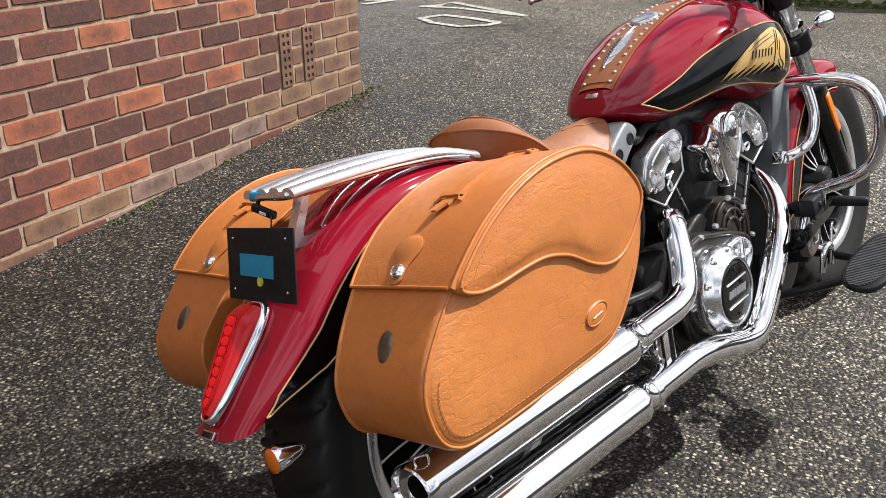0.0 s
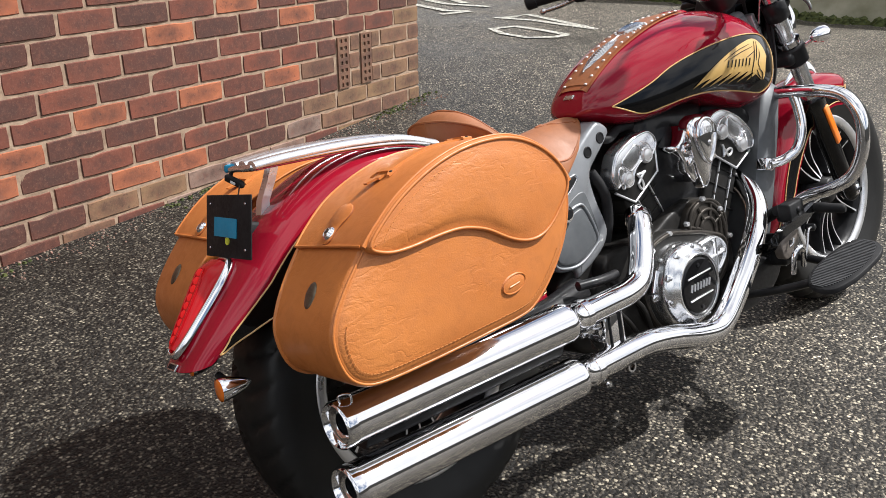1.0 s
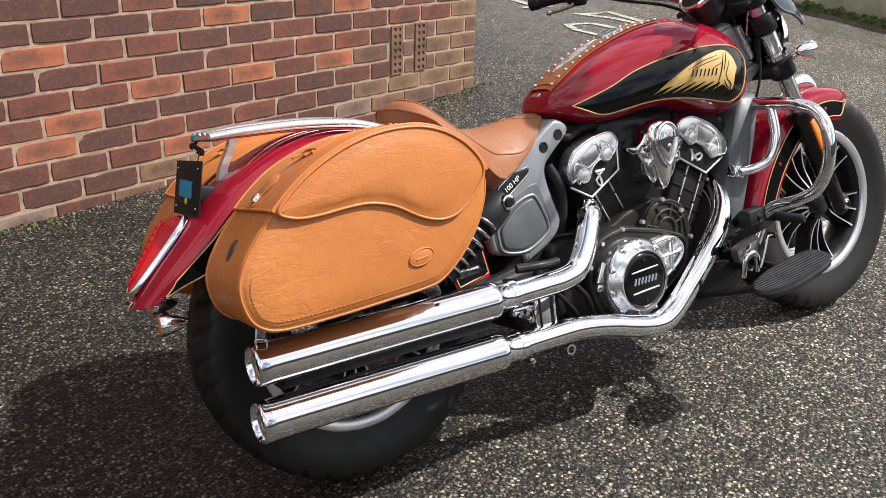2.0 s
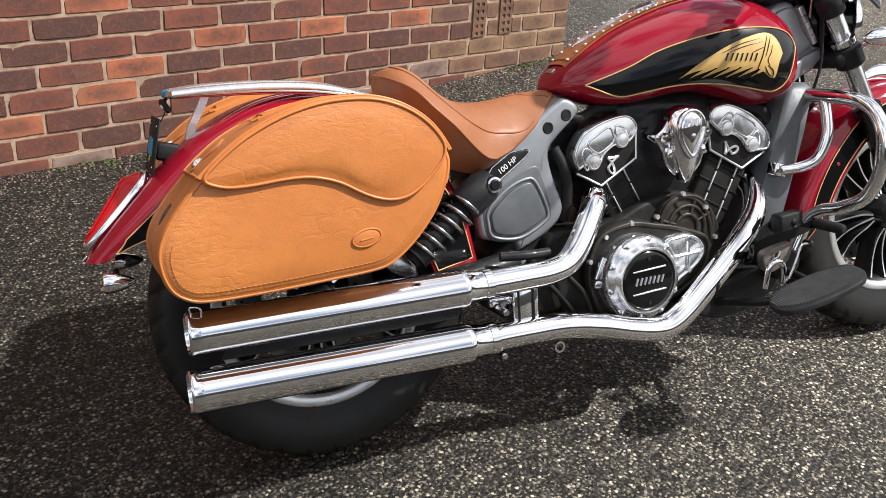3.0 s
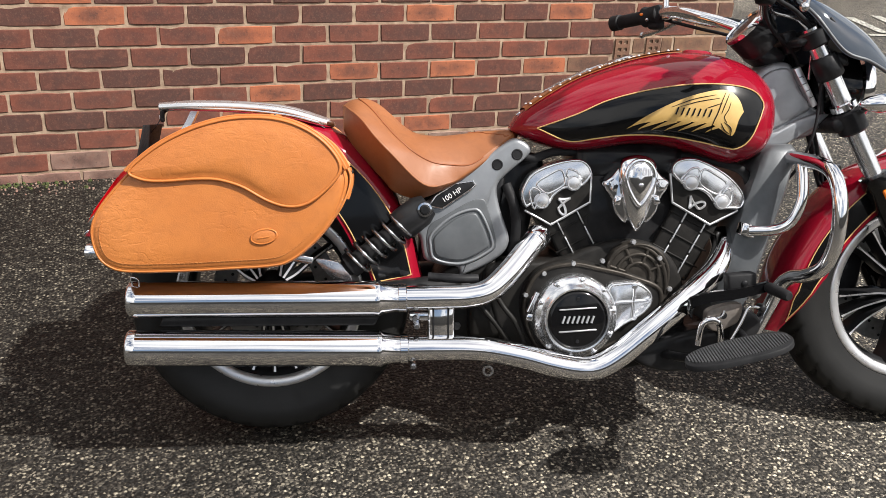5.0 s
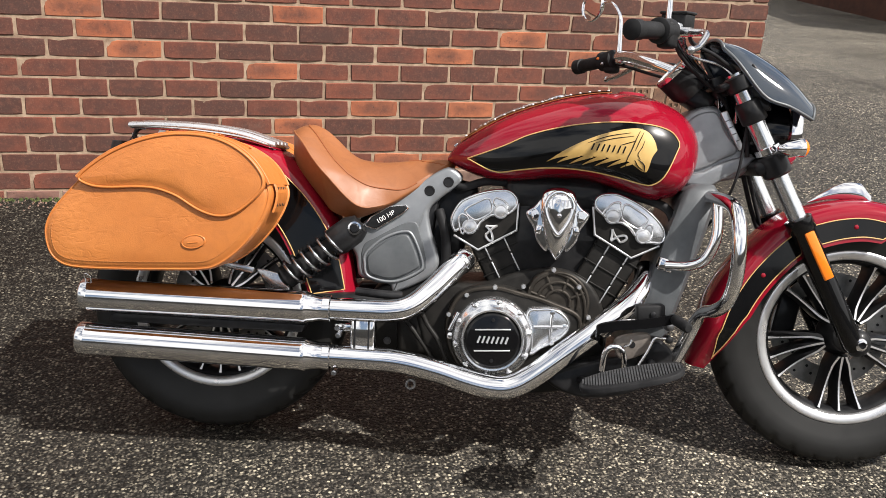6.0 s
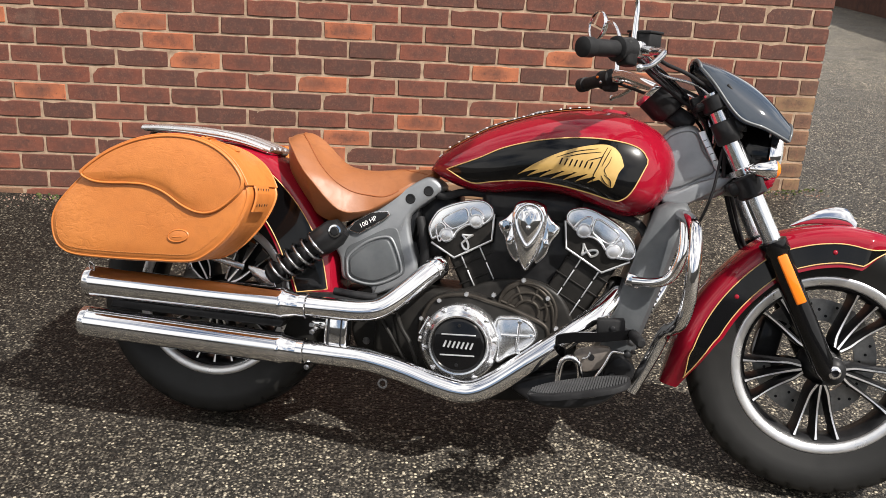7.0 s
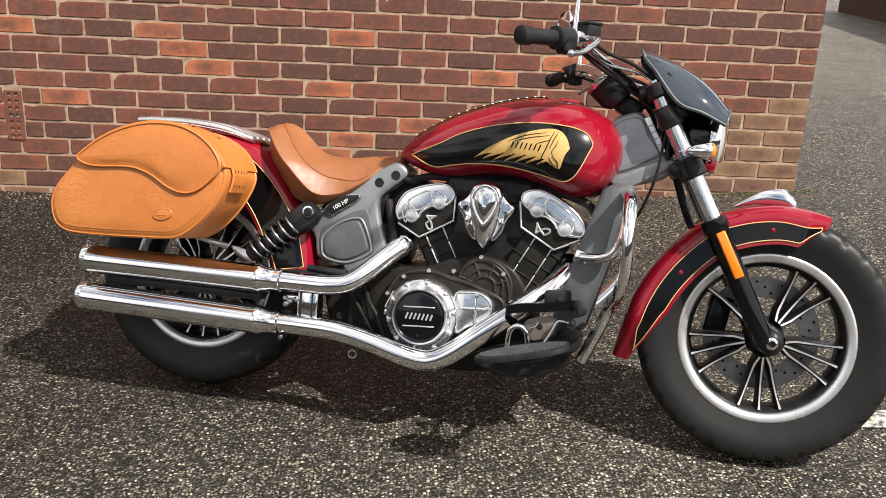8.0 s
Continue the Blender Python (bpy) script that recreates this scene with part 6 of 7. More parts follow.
for q in (0.2, 0.4, 0.6, 0.8):
    a, b = Vector((1.210, 0, 0.838)).lerp(Vector((1.257, 0, 0.762)), q), Vector((1.2195, 0, 0.8425)).lerp(Vector((1.2655, 0, 0.766)), q)
    bm = fresh()
    rod(bm, (a.x, -0.0732, a.z), (b.x, -0.0732, b.z), 0.0011, 6)
    part("plate_line", bm, CAST_DARK, name)
bm = fresh()
tube(bm, [(1.175, -0.10, 0.643), (1.185, -0.16, 0.643), (1.193, -0.25, 0.636), (1.197, -0.300, 0.618), (1.198, -0.328, 0.58), (1.198, -0.336, 0.53), (1.197, -0.326, 0.470), (1.190, -0.298, 0.420), (1.180, -0.245, 0.393), (1.172, -0.195, 0.380), (1.163, -0.163, 0.356), (1.145, -0.150, 0.305), (1.106, -0.140, 0.215)], 0.0155, 20, 90)
guard = part("engine_guard", bm, CHROME, bike, "chrome highway bar round the radiator")
bm = fresh()
tube(bm, [(1.185, -0.175, 0.643), (1.188, -0.185, 0.60), (1.186, -0.19, 0.55), (1.168, -0.182, 0.503), (1.135, -0.168, 0.484), (1.085, -0.153, 0.480)], 0.0125, 16, 40)
part("guard_stay", bm, CHROME, guard)
bm = fresh()
box(bm, (0.035, 0.03, 0.03), pose(1.085, -0.142, 0.481, 0, 15, 0), 0.004)
part("guard_clamp", bm, CHROME, guard)
bm = fresh()
tube(bm, [(1.185, 0.175, 0.655), (1.197, 0.305, 0.635), (1.198, 0.345, 0.535), (1.192, 0.30, 0.425), (1.12, 0.15, 0.335), (1.09, 0.11, 0.33)], 0.0155, 16, 50)
part("guard_loop", bm, CHROME, guard)
# foot board, peg and controls
BOARD = Matrix.Translation((0.981, -0.373, 0.268)) @ pose(0, 0, 0, 7, -14.2, -7.3) @ Matrix.Diagonal((1.01, 1.15, 1, 1))
OUT = [(-0.106, -0.024), (-0.09, -0.036), (-0.04, -0.046), (0.035, -0.045), (0.08, -0.037), (0.104, -0.018), (0.108, 0.008), (0.095, 0.032), (0.04, 0.044), (-0.04, 0.042), (-0.09, 0.026), (-0.108, 0.0)]
def board(bm, grow, z0, z1):
    pts = inset(rounded(OUT, 48), -grow)
    skin(bm, [[BOARD @ Vector((x, y, z0)) for x, y in pts], [BOARD @ Vector((x, y, z1 - 0.002)) for x, y in pts], [BOARD @ Vector((x, y, z1)) for x, y in inset(pts, 0.002)]])
bm = fresh()
board(bm, 0.001, -0.012, 0.0)
fb = part("foot_board", bm, PLASTIC, bike, "black ribbed rider foot board")
for k in range(36):
    x = -0.101 + 0.202 * k / 35
    lim = 0.0385 * math.sqrt(max(0.03, 1 - (x / 0.106) ** 2))
    bm = fresh()
    box(bm, (0.0032, 2 * lim, 0.0024), BOARD @ Matrix.Translation((x, 0, 0.0008)))
    part("board_rib", bm, BOARD_RUBBER, fb)
bm = fresh()
P = smooth_path([(0.945, -0.20, 0.300), (0.926, -0.235, 0.318), (0.922, -0.252, 0.338), (0.965, -0.256, 0.351), (1.025, -0.256, 0.358), (1.092, -0.250, 0.371)], 26)
skin(bm, [[p + Vector((0.003 * b, a, c)) for a, b, c in ((-0.006, 0, -0.011), (0.006, 0, -0.011), (0.006, 0, 0.011), (-0.006, 0, 0.011))] for p in P])
pedal = part("brake_pedal", bm, BLACK, bike, "gloss black brake pedal arm")
bm = fresh()
tube(bm, [(1.090, -0.248, 0.371), (1.093, -0.262, 0.370), (1.106, -0.318, 0.364), (1.107, -0.324, 0.3635)], [0.009, 0.0125, 0.0115, 0.008], 14)
part("pedal_rubber", bm, PLASTIC, pedal)
bm = fresh()
box(bm, (0.064, 0.034, 0.042), pose(1.042, -0.222, 0.376, 0, -4, 0), 0.005)
rod(bm, (1.046, -0.185, 0.372), (1.10, -0.12, 0.34), 0.014, 10)
clamp = part("pedal_clamp", bm, PLASTIC, bike, "black clamp block")
bm = fresh()
lathe(bm, [(0, 0.003), (0.005, 0.003), (0.007, 0.0015), (0.008, -0.002)], (1.046, -0.2395, 0.376), (0, -1, 0), 16)
part("clamp_screw", bm, SATIN, clamp)
bm = fresh()
tube(bm, [(0.933, -0.275, 0.250), (0.939, -0.281, 0.295), (0.958, -0.285, 0.308), (0.977, -0.281, 0.295), (0.983, -0.275, 0.256)], 0.0068, 10, 24)
link = part("board_hinge", bm, CHROME, bike, "chrome hinge bracket of the foot board")
linkage = plate_part("pedal_linkage", rounded([(0.966, 0.311), (0.999, 0.326), (1.044, 0.329), (1.040, 0.293), (1.02, 0.278), (0.991, 0.268), (0.971, 0.278)], 40), -0.215, -0.235, CAST_WORN, bike, "worn grey pedal bracket", 0.004)
bm = fresh()
lathe(bm, [(0, 0.001), (0.0075, 0.001), (0.0085, -0.002)], (1.004, -0.2350, 0.304), (0, -1, 0), 18)
part("bracket_hole", bm, SATIN, linkage)
bm = fresh()
tube(bm, [(0.985, -0.243, 0.300), (0.996, -0.246, 0.306), (1.001, -0.246, 0.318)], 0.0028, 8, 12)
part("return_spring", bm, DULL, linkage)
bm = fresh()
tube(bm, [(1.012, -0.262, 0.256), (1.034, -0.260, 0.295), (1.047, -0.258, 0.323), (1.057, -0.256, 0.327), (1.080, -0.250, 0.324)], 0.0034, 8, 24)
part("push_rod", bm, DULL, linkage, "thin bright push rod")
bm = fresh()
lathe(bm, [(0, 0.012), (0.005, 0.012), (0.0085, 0.009), (0.0085, -0.01)], (1.083, -0.245, 0.323), (0, -1, 0), 16)
part("rod_end", bm, SATIN, linkage)
lug = plate_part("board_mount", rounded([(1.044, 0.288), (1.073, 0.308), (1.106, 0.281), (1.093, 0.245), (1.036, 0.236)], 40), -0.12, -0.200, SATIN, bike, "black foot board mount", 0.008)
bm = fresh()
lathe(bm, [(0, 0.010), (0.006, 0.010), (0.009, 0.007), (0.0095, 0.001), (0.013, 0.0), (0.013, -0.03)], (1.094, -0.190, 0.344), (0, -1, 0), 18)
part("mount_bolt", bm, DARK_STEEL, lug)
bm = fresh()
tube(bm, [(0.88, -0.10, 0.19), (0.93, -0.24, 0.21), (0.97, -0.34, 0.238), (1.03, -0.32, 0.250), (1.07, -0.12, 0.26)], 0.010, 10, 20)
part("board_bracket", bm, SATIN, fb)

# ---- fork, bars and lamps ----
RAKE = Vector((-0.462, 0, 0.887))
fork_foot = Vector((1.546, 0.0, 0.312))
for s in (1, -1):
    y = Vector((0, -0.106 * s, 0))
    at = lambda d: fork_foot + y + RAKE * d
    bm = fresh()
    tube(bm, [at(-0.02), at(0.0), at(0.10), at(0.20), at(0.292), at(0.297), at(0.325), at(0.328)], [0.020, 0.026, 0.026, 0.027, 0.0285, 0.033, 0.033, 0.026], 24)
    leg = part("fork_slider", bm, BLACK, bike, "gloss black fork slider")
    bm = fresh()
    rod(bm, at(0.30), at(0.70), 0.0215, 24)
    part("fork_tube", bm, POLISHED, leg, "bright steel fork tube")
    bm = fresh()
    lathe(bm, [(0.028, 0.438), (0.034, 0.443), (0.034, 0.488), (0.028, 0.493)], fork_foot + y, RAKE, 28)
    part("fork_clamp", bm, SATIN, leg)
    bm = fresh()
    lathe(bm, [(0.026, 0.575), (0.031, 0.58), (0.031, 0.625), (0.026, 0.63)], fork_foot + y, RAKE, 28)
    part("fork_clamp", bm, SATIN, leg)
    bm = fresh()
    lathe(bm, [(0.026, 0.655), (0.032, 0.66), (0.032, 0.69), (0.024, 0.694)], fork_foot + y, RAKE, 28)
    part("fork_clamp", bm, SATIN, leg)
    bm = fresh()
    lathe(bm, [(0.0, 0.70), (0.012, 0.70), (0.018, 0.695), (0.0225, 0.688)], fork_foot + y, RAKE, 24)
    part("fork_cap", bm, CHROME, leg)
    bm = fresh()
    lathe(bm, [(0.024, 0.495), (0.030, 0.497), (0.030, 0.511), (0.023, 0.513)], fork_foot + y, RAKE, 28)
    part("fork_collar", bm, CHROME, leg)
    bm = fresh()
    ball(bm, fork_foot + y + Vector((0.015, 0, -0.002)), (0.031, 0.024, 0.034), 20, 12)
    part("axle_clamp", bm, SATIN, leg)
    bm = fresh()
    lathe(bm, [(0.008, 0.036), (0.008, 0.03), (0.013, 0.03), (0.016, 0.027), (0.017, 0.0)], (1.561, -0.1 * s, 0.310), (0, -s, 0), 24)
    part("axle_end", bm, CHROME, leg)
    # amber reflector
    bm = fresh()
    m = Matrix.Translation(at(0.232) + Vector((0.004, -0.028 * s, 0))) @ Matrix.Rotation(math.atan2(RAKE.x, RAKE.z), 4, "Y")
    box(bm, (0.024, 0.008, 0.122), m, 0.0035)
    part("reflector", bm, ORANGE, leg, "amber reflector")
for d0, name, w in ((0.466, "lower_yoke", 0.034), (0.675, "upper_yoke", 0.018)):
    bm = fresh()
    m = Matrix.Translation(fork_foot + RAKE * d0 + Vector((-0.012, 0, 0))) @ Matrix.Rotation(math.atan2(RAKE.x, RAKE.z), 4, "Y")
    box(bm, (0.075, 0.25, w), m, 0.01)
    part(name, bm, SATIN, bike, "black fork yoke")
# handlebar
bm = fresh()
tube(bm, [(0.926, -0.436, 0.975), (0.991, -0.354, 0.987), (1.036, -0.282, 0.991), (1.082, -0.18, 0.974), (1.125, -0.10, 0.952), (1.165, -0.04, 0.926), (1.170, 0.0, 0.922), (1.165, 0.04, 0.926), (1.118, 0.09, 0.955), (1.068, 0.15, 0.982), (1.022, 0.225, 1.004), (0.978, 0.305, 0.998), (0.908, 0.407, 0.988)], 0.0135, 16, 90)
bar = part("handlebar", bm, CHROME, bike, "wide chrome handlebar with black grips")
for s in (1, -1):
    a, b = (Vector((0.926, -0.436, 0.975)), Vector((0.991, -0.354, 0.987))) if s > 0 else (Vector((0.908, 0.407, 0.988)), Vector((0.968, 0.318, 0.996)))
    d = (b - a).normalized()
    bm = fresh()
    tube(bm, [a - d * 0.004, a, a + d * 0.026, a + d * 0.028, a + d * 0.034, b], [0.014, 0.021, 0.021, 0.017, 0.0178, 0.0178], 24)
    part("grip", bm, PLASTIC, bar, "black rubber grip")
    bm = fresh()
    tube(bm, [b, b + d * 0.004, b + d * 0.010, b + d * 0.014, b + d * 0.052, b + d * 0.058], [0.020, 0.027, 0.027, 0.024, 0.026, 0.017], 22)
    box(bm, (0.036, 0.036, 0.056), Matrix.Translation(b + d * 0.034 + Vector((0.006, 0, -0.008))) @ pose(0, 0, 0, 0, 0, -40 * s), 0.008)
    housing = part("switch_housing", bm, PLASTIC, bar)
    for k in range(2):
        bm = fresh()
        ball(bm, b + d * (0.024 + 0.018 * k) + Vector((-0.026, 0, 0.004 - 0.016 * k)), (0.006, 0.007, 0.005), 12, 8)
        part("switch", bm, DULL if k else ORANGE, housing)
    perch = b + d * 0.078
    bm = fresh()
    box(bm, (0.030, 0.026, 0.036), Matrix.Translation(perch) @ pose(0, 0, 0, 0, 0, -40 * s), 0.006)
    tube(bm, [perch, perch + Vector((0.034, -0.02 * s, -0.004))], [0.012, 0.010], 12)
    part("lever_perch", bm, DULL, bar, "silver lever clamp")
    if s > 0:
        bm = fresh()
        m = Matrix.Translation((1.054, -0.248, 1.020)) @ pose(0, 0, 0, 4, 4, -38)
        box(bm, (0.060, 0.046, 0.040), m, 0.005)
        tank_ = part("reservoir", bm, PLASTIC, bar, "black brake fluid reservoir")
        bm = fresh()
        box(bm, (0.064, 0.050, 0.006), m @ Matrix.Translation((0, 0, 0.021)), 0.002)
        part("reservoir_lid", bm, SATIN, tank_)
    tip = Vector((1.042, -0.445, 0.938)) if s > 0 else Vector((1.000, 0.440, 0.960))
    bm = fresh()
    tube(bm, [perch + Vector((0.030, -0.02 * s, -0.004)), perch + Vector((0.052, -0.06 * s, -0.012)), perch.lerp(tip, 0.7) + Vector((0.026, 0, -0.004)), tip], [0.009, 0.0075, 0.0065, 0.006], 10, 24)
    ball(bm, tip, (0.009, 0.009, 0.009), 12, 8)
    part("lever", bm, DULL, bar, "polished lever")
    foot = Vector((1.031, -0.266, 1.000)) if s > 0 else Vector((1.005, 0.252, 1.008))
    c = Vector((0.940, -0.368 * s, 1.157))
    bm = fresh()
    tube(bm, [foot, foot + Vector((0, 0, 0.05)), foot + Vector((-0.002, -0.006 * s, 0.105)), foot.lerp(c, 0.35) + Vector((0, 0, 0.095)), c + Vector((0.02, 0.02 * s, 0.004))], [0.0085, 0.007, 0.0055, 0.005, 0.005], 10, 30)
    part("mirror_stalk", bm, CHROME, bar)
    axis = Vector((0.80, -0.50 * s, -0.05)).normalized()
    bm = fresh()
    lathe(bm, [(0, 0.026), (0.02, 0.024), (0.037, 0.013), (0.044, 0.003), (0.0455, -0.002), (0.043, -0.006), (0.0395, -0.005), (0.039, -0.001)], c, axis, 36)
    mirror = part("mirror", bm, CHROME, bar, "small round chrome mirror")
    bm = fresh()
    lathe(bm, [(0, -0.002), (0.0395, -0.002)], c, axis, 36)
    part("mirror_glass", bm, MIRROR, mirror)
    for pts, r, mat in (([b + d * 0.05 + Vector((0.01, 0.0, -0.012)), Vector((1.075, -0.20 * s, 0.958)), Vector((1.14, -0.10 * s, 0.925)), Vector((1.22, -0.05 * s, 0.87)), Vector((1.25, -0.045 * s, 0.78))], 0.0042, PLASTIC),
                        ([perch + Vector((0.03, 0.0, 0.0)), Vector((1.105, -0.19 * s, 0.985)), Vector((1.18, -0.13 * s, 0.962)), Vector((1.26, -0.08 * s, 0.90)), Vector((1.275, -0.08 * s, 0.74))], 0.0048, PLASTIC),
                        ([perch + Vector((0.02, 0.0, -0.012)), Vector((1.10, -0.17 * s, 0.962)), Vector((1.19, -0.11 * s, 0.948)), Vector((1.235, -0.09 * s, 0.91)), Vector((1.245, -0.07 * s, 0.82))], 0.0036, DULL)):
        bm = fresh()
        tube(bm, pts, r, 8, 30)
        part("cable", bm, mat, bar)
for y in (-0.045, 0.045):
    bm = fresh()
    box(bm, (0.035, 0.03, 0.05), pose(1.205, y, 0.905, 0, -20, 0), 0.006)
    part("bar_clamp", bm, SATIN, bar)
# gauge
bm = fresh()
GA = Vector((-0.72, 0, 0.69)).normalized()
GC = Vector((1.112, -0.046, 0.921))
lathe(bm, [(0.0, -0.05), (0.035, -0.048), (0.048, -0.03), (0.050, 0.02)], GC, GA, 32)
box(bm, (0.07, 0.08, 0.05), pose(1.165, 0.0, 0.875, 0, 30, 0), 0.01)
gauge = part("gauge", bm, SATIN, bike, "round instrument in a chrome ring")
bm = fresh()
lathe(bm, [(0.049, 0.016), (0.052, 0.020), (0.052, 0.028), (0.046, 0.031), (0.044, 0.027)], GC, GA, 40)
part("gauge_ring", bm, CHROME, gauge)
bm = fresh()
lathe(bm, [(0, 0.026), (0.046, 0.026)], GC, GA, 32)
part("gauge_face", bm, BLACK, gauge)
# headlamp
bm = fresh()
HA = Vector((0.97, 0, -0.05)).normalized()
HC = Vector((1.338, 0, 0.806))
lathe(bm, [(0.0, -0.085), (0.04, -0.078), (0.068, -0.045), (0.080, 0.0), (0.083, 0.04)], HC, HA, 40)
lampbody = part("headlamp", bm, BLACK, bike, "round black headlamp with chrome ring")
bm = fresh()
lathe(bm, [(0.082, 0.030), (0.090, 0.034), (0.091, 0.050), (0.086, 0.060), (0.078, 0.058)], HC, HA, 48)
part("headlamp_ring", bm, CHROME, lampbody)
bm = fresh()
lathe(bm, [(0.079, 0.056), (0.06, 0.068), (0.03, 0.075), (0, 0.077)], HC, HA, 40)
part("headlamp_lens", bm, LAMP_GLASS, lampbody, "clear headlamp lens")
# fly screen
bm = fresh()
mid = smooth_path([(1.186, 0, 1.018), (1.250, 0, 1.003), (1.32, 0, 0.970), (1.372, 0, 0.928), (1.416, 0, 0.880)], 24)
sid = smooth_path([(1.196, 0, 0.992), (1.225, 0, 0.955), (1.285, 0, 0.880), (1.345, 0, 0.858), (1.404, 0, 0.832)], 24)
rings = []
for k in range(24):
    w = 0.078 + 0.070 * math.sin(math.pi * (0.10 + 0.66 * k / 23))
    a = []
    for off in (0, 0.004):
        row = []
        for j in range(21):
            v = -1 + j / 10
            q = mid[k].lerp(sid[k], abs(v) ** 2.2)
            row.append(Vector((q.x - off, w * math.sin(v * math.pi / 2), q.z - off)))
        a.append(row)
    rings.append(a[0] + a[1][::-1])
skin(bm, rings)
screen = part("fly_screen", bm, SMOKE, bike, "small dark tinted fly screen over the headlamp", 70)
bm = fresh()
edge = [r[20] for r in rings]
tube(bm, edge, 0.0035, 8)
tube(bm, [r[0] for r in rings], 0.0035, 8)
tube(bm, rings[0][:21], 0.004, 8)
tube(bm, rings[-1][:21], 0.0035, 8)
part("screen_edge", bm, CAST_DARK, screen)
bm = fresh()
box(bm, (0.045, 0.012, 0.008), pose(1.270, -0.128, 0.937, 0, 45, 0), 0.003)
part("screen_clip", bm, SATIN, screen)
bm = fresh()
box(bm, (0.03, 0.02, 0.02), pose(1.29, -0.118, 0.862, 0, 30, 0), 0.004)
rod(bm, (1.255, -0.11, 0.855), (1.31, -0.115, 0.855), 0.006, 8)
part("screen_mount", bm, SATIN, screen)
# front indicators
for s in (1, -1):
    bm = fresh()
    p = Vector((1.313, -0.170 * s, 0.762))
    lathe(bm, [(0.0, 0.0), (0.007, 0.003), (0.016, 0.02), (0.021, 0.045), (0.022, 0.058), (0.019, 0.062)], p, (1, 0, 0.05), 24)
    rod(bm, p + Vector((0.03, 0, 0)), (1.335, -0.115 * s, 0.735), 0.006, 8)
    ind = part("indicator", bm, CHROME, bike, "chrome bullet indicator with amber lens")
    bm = fresh()
    lathe(bm, [(0.0205, 0.057), (0.019, 0.064), (0.012, 0.070), (0, 0.072)], p, (1, 0, 0.05), 24)
    part("lens", bm, ORANGE, ind)
# cables down the neck
bm = fresh()
tube(bm, [(1.275, -0.085, 0.86), (1.262, -0.095, 0.79), (1.25, -0.10, 0.70), (1.225, -0.085, 0.62), (1.20, -0.05, 0.57)], 0.0035, 8, 30)
tube(bm, [(1.30, 0.03, 0.70), (1.33, 0.05, 0.62), (1.36, 0.07, 0.56), (1.40, 0.09, 0.50), (1.44, 0.085, 0.45)], 0.006, 8, 30)
tube(bm, [(1.31, 0.02, 0.70), (1.345, 0.045, 0.61), (1.375, 0.08, 0.55), (1.41, 0.10, 0.48)], 0.005, 8, 30)
part("cable", bm, PLASTIC, bike)
# caliper on the far side of the front disc
bm = fresh()
box(bm, (0.06, 0.05, 0.11), pose(1.445, 0.075, 0.345, 0, 10, 0), 0.01)
part("brake_caliper", bm, SATIN, bike, "black brake caliper")
# side stand
bm = fresh()
tube(bm, [(0.80, 0.10, 0.19), (0.81, 0.20, 0.145), (0.82, 0.29, 0.105)], 0.011, 10)
box(bm, (0.06, 0.03, 0.012), pose(0.825, 0.300, 0.092, 14, 0, 0), 0.003)
part("side_stand", bm, SATIN, bike, "lowered side stand")

# ---- saddlebags ----
BAGLINE = [(-0.312, 0.510), (-0.303, 0.466), (-0.280, 0.441), (-0.240, 0.430), (-0.14, 0.430), (-0.04, 0.434), (0.035, 0.438), (0.073, 0.447), (0.114, 0.476), (0.152, 0.517), (0.176, 0.557), (0.190, 0.600), (0.187, 0.630), (0.157, 0.678), (0.115, 0.711), (0.066, 0.730), (0.015, 0.735), (-0.040, 0.731), (-0.10, 0.715), (-0.160, 0.687), (-0.205, 0.655), (-0.236, 0.627), (-0.274, 0.586), (-0.302, 0.547)]
FLAPLINE = [(-0.233, 0.629), (-0.212, 0.619), (-0.188, 0.613), (-0.15, 0.613), (-0.115, 0.616), (-0.07, 0.617), (-0.04, 0.611), (-0.009, 0.600), (0.021, 0.581), (0.051, 0.567), (0.082, 0.561), (0.115, 0.568), (0.150, 0.595), (0.181, 0.629)]


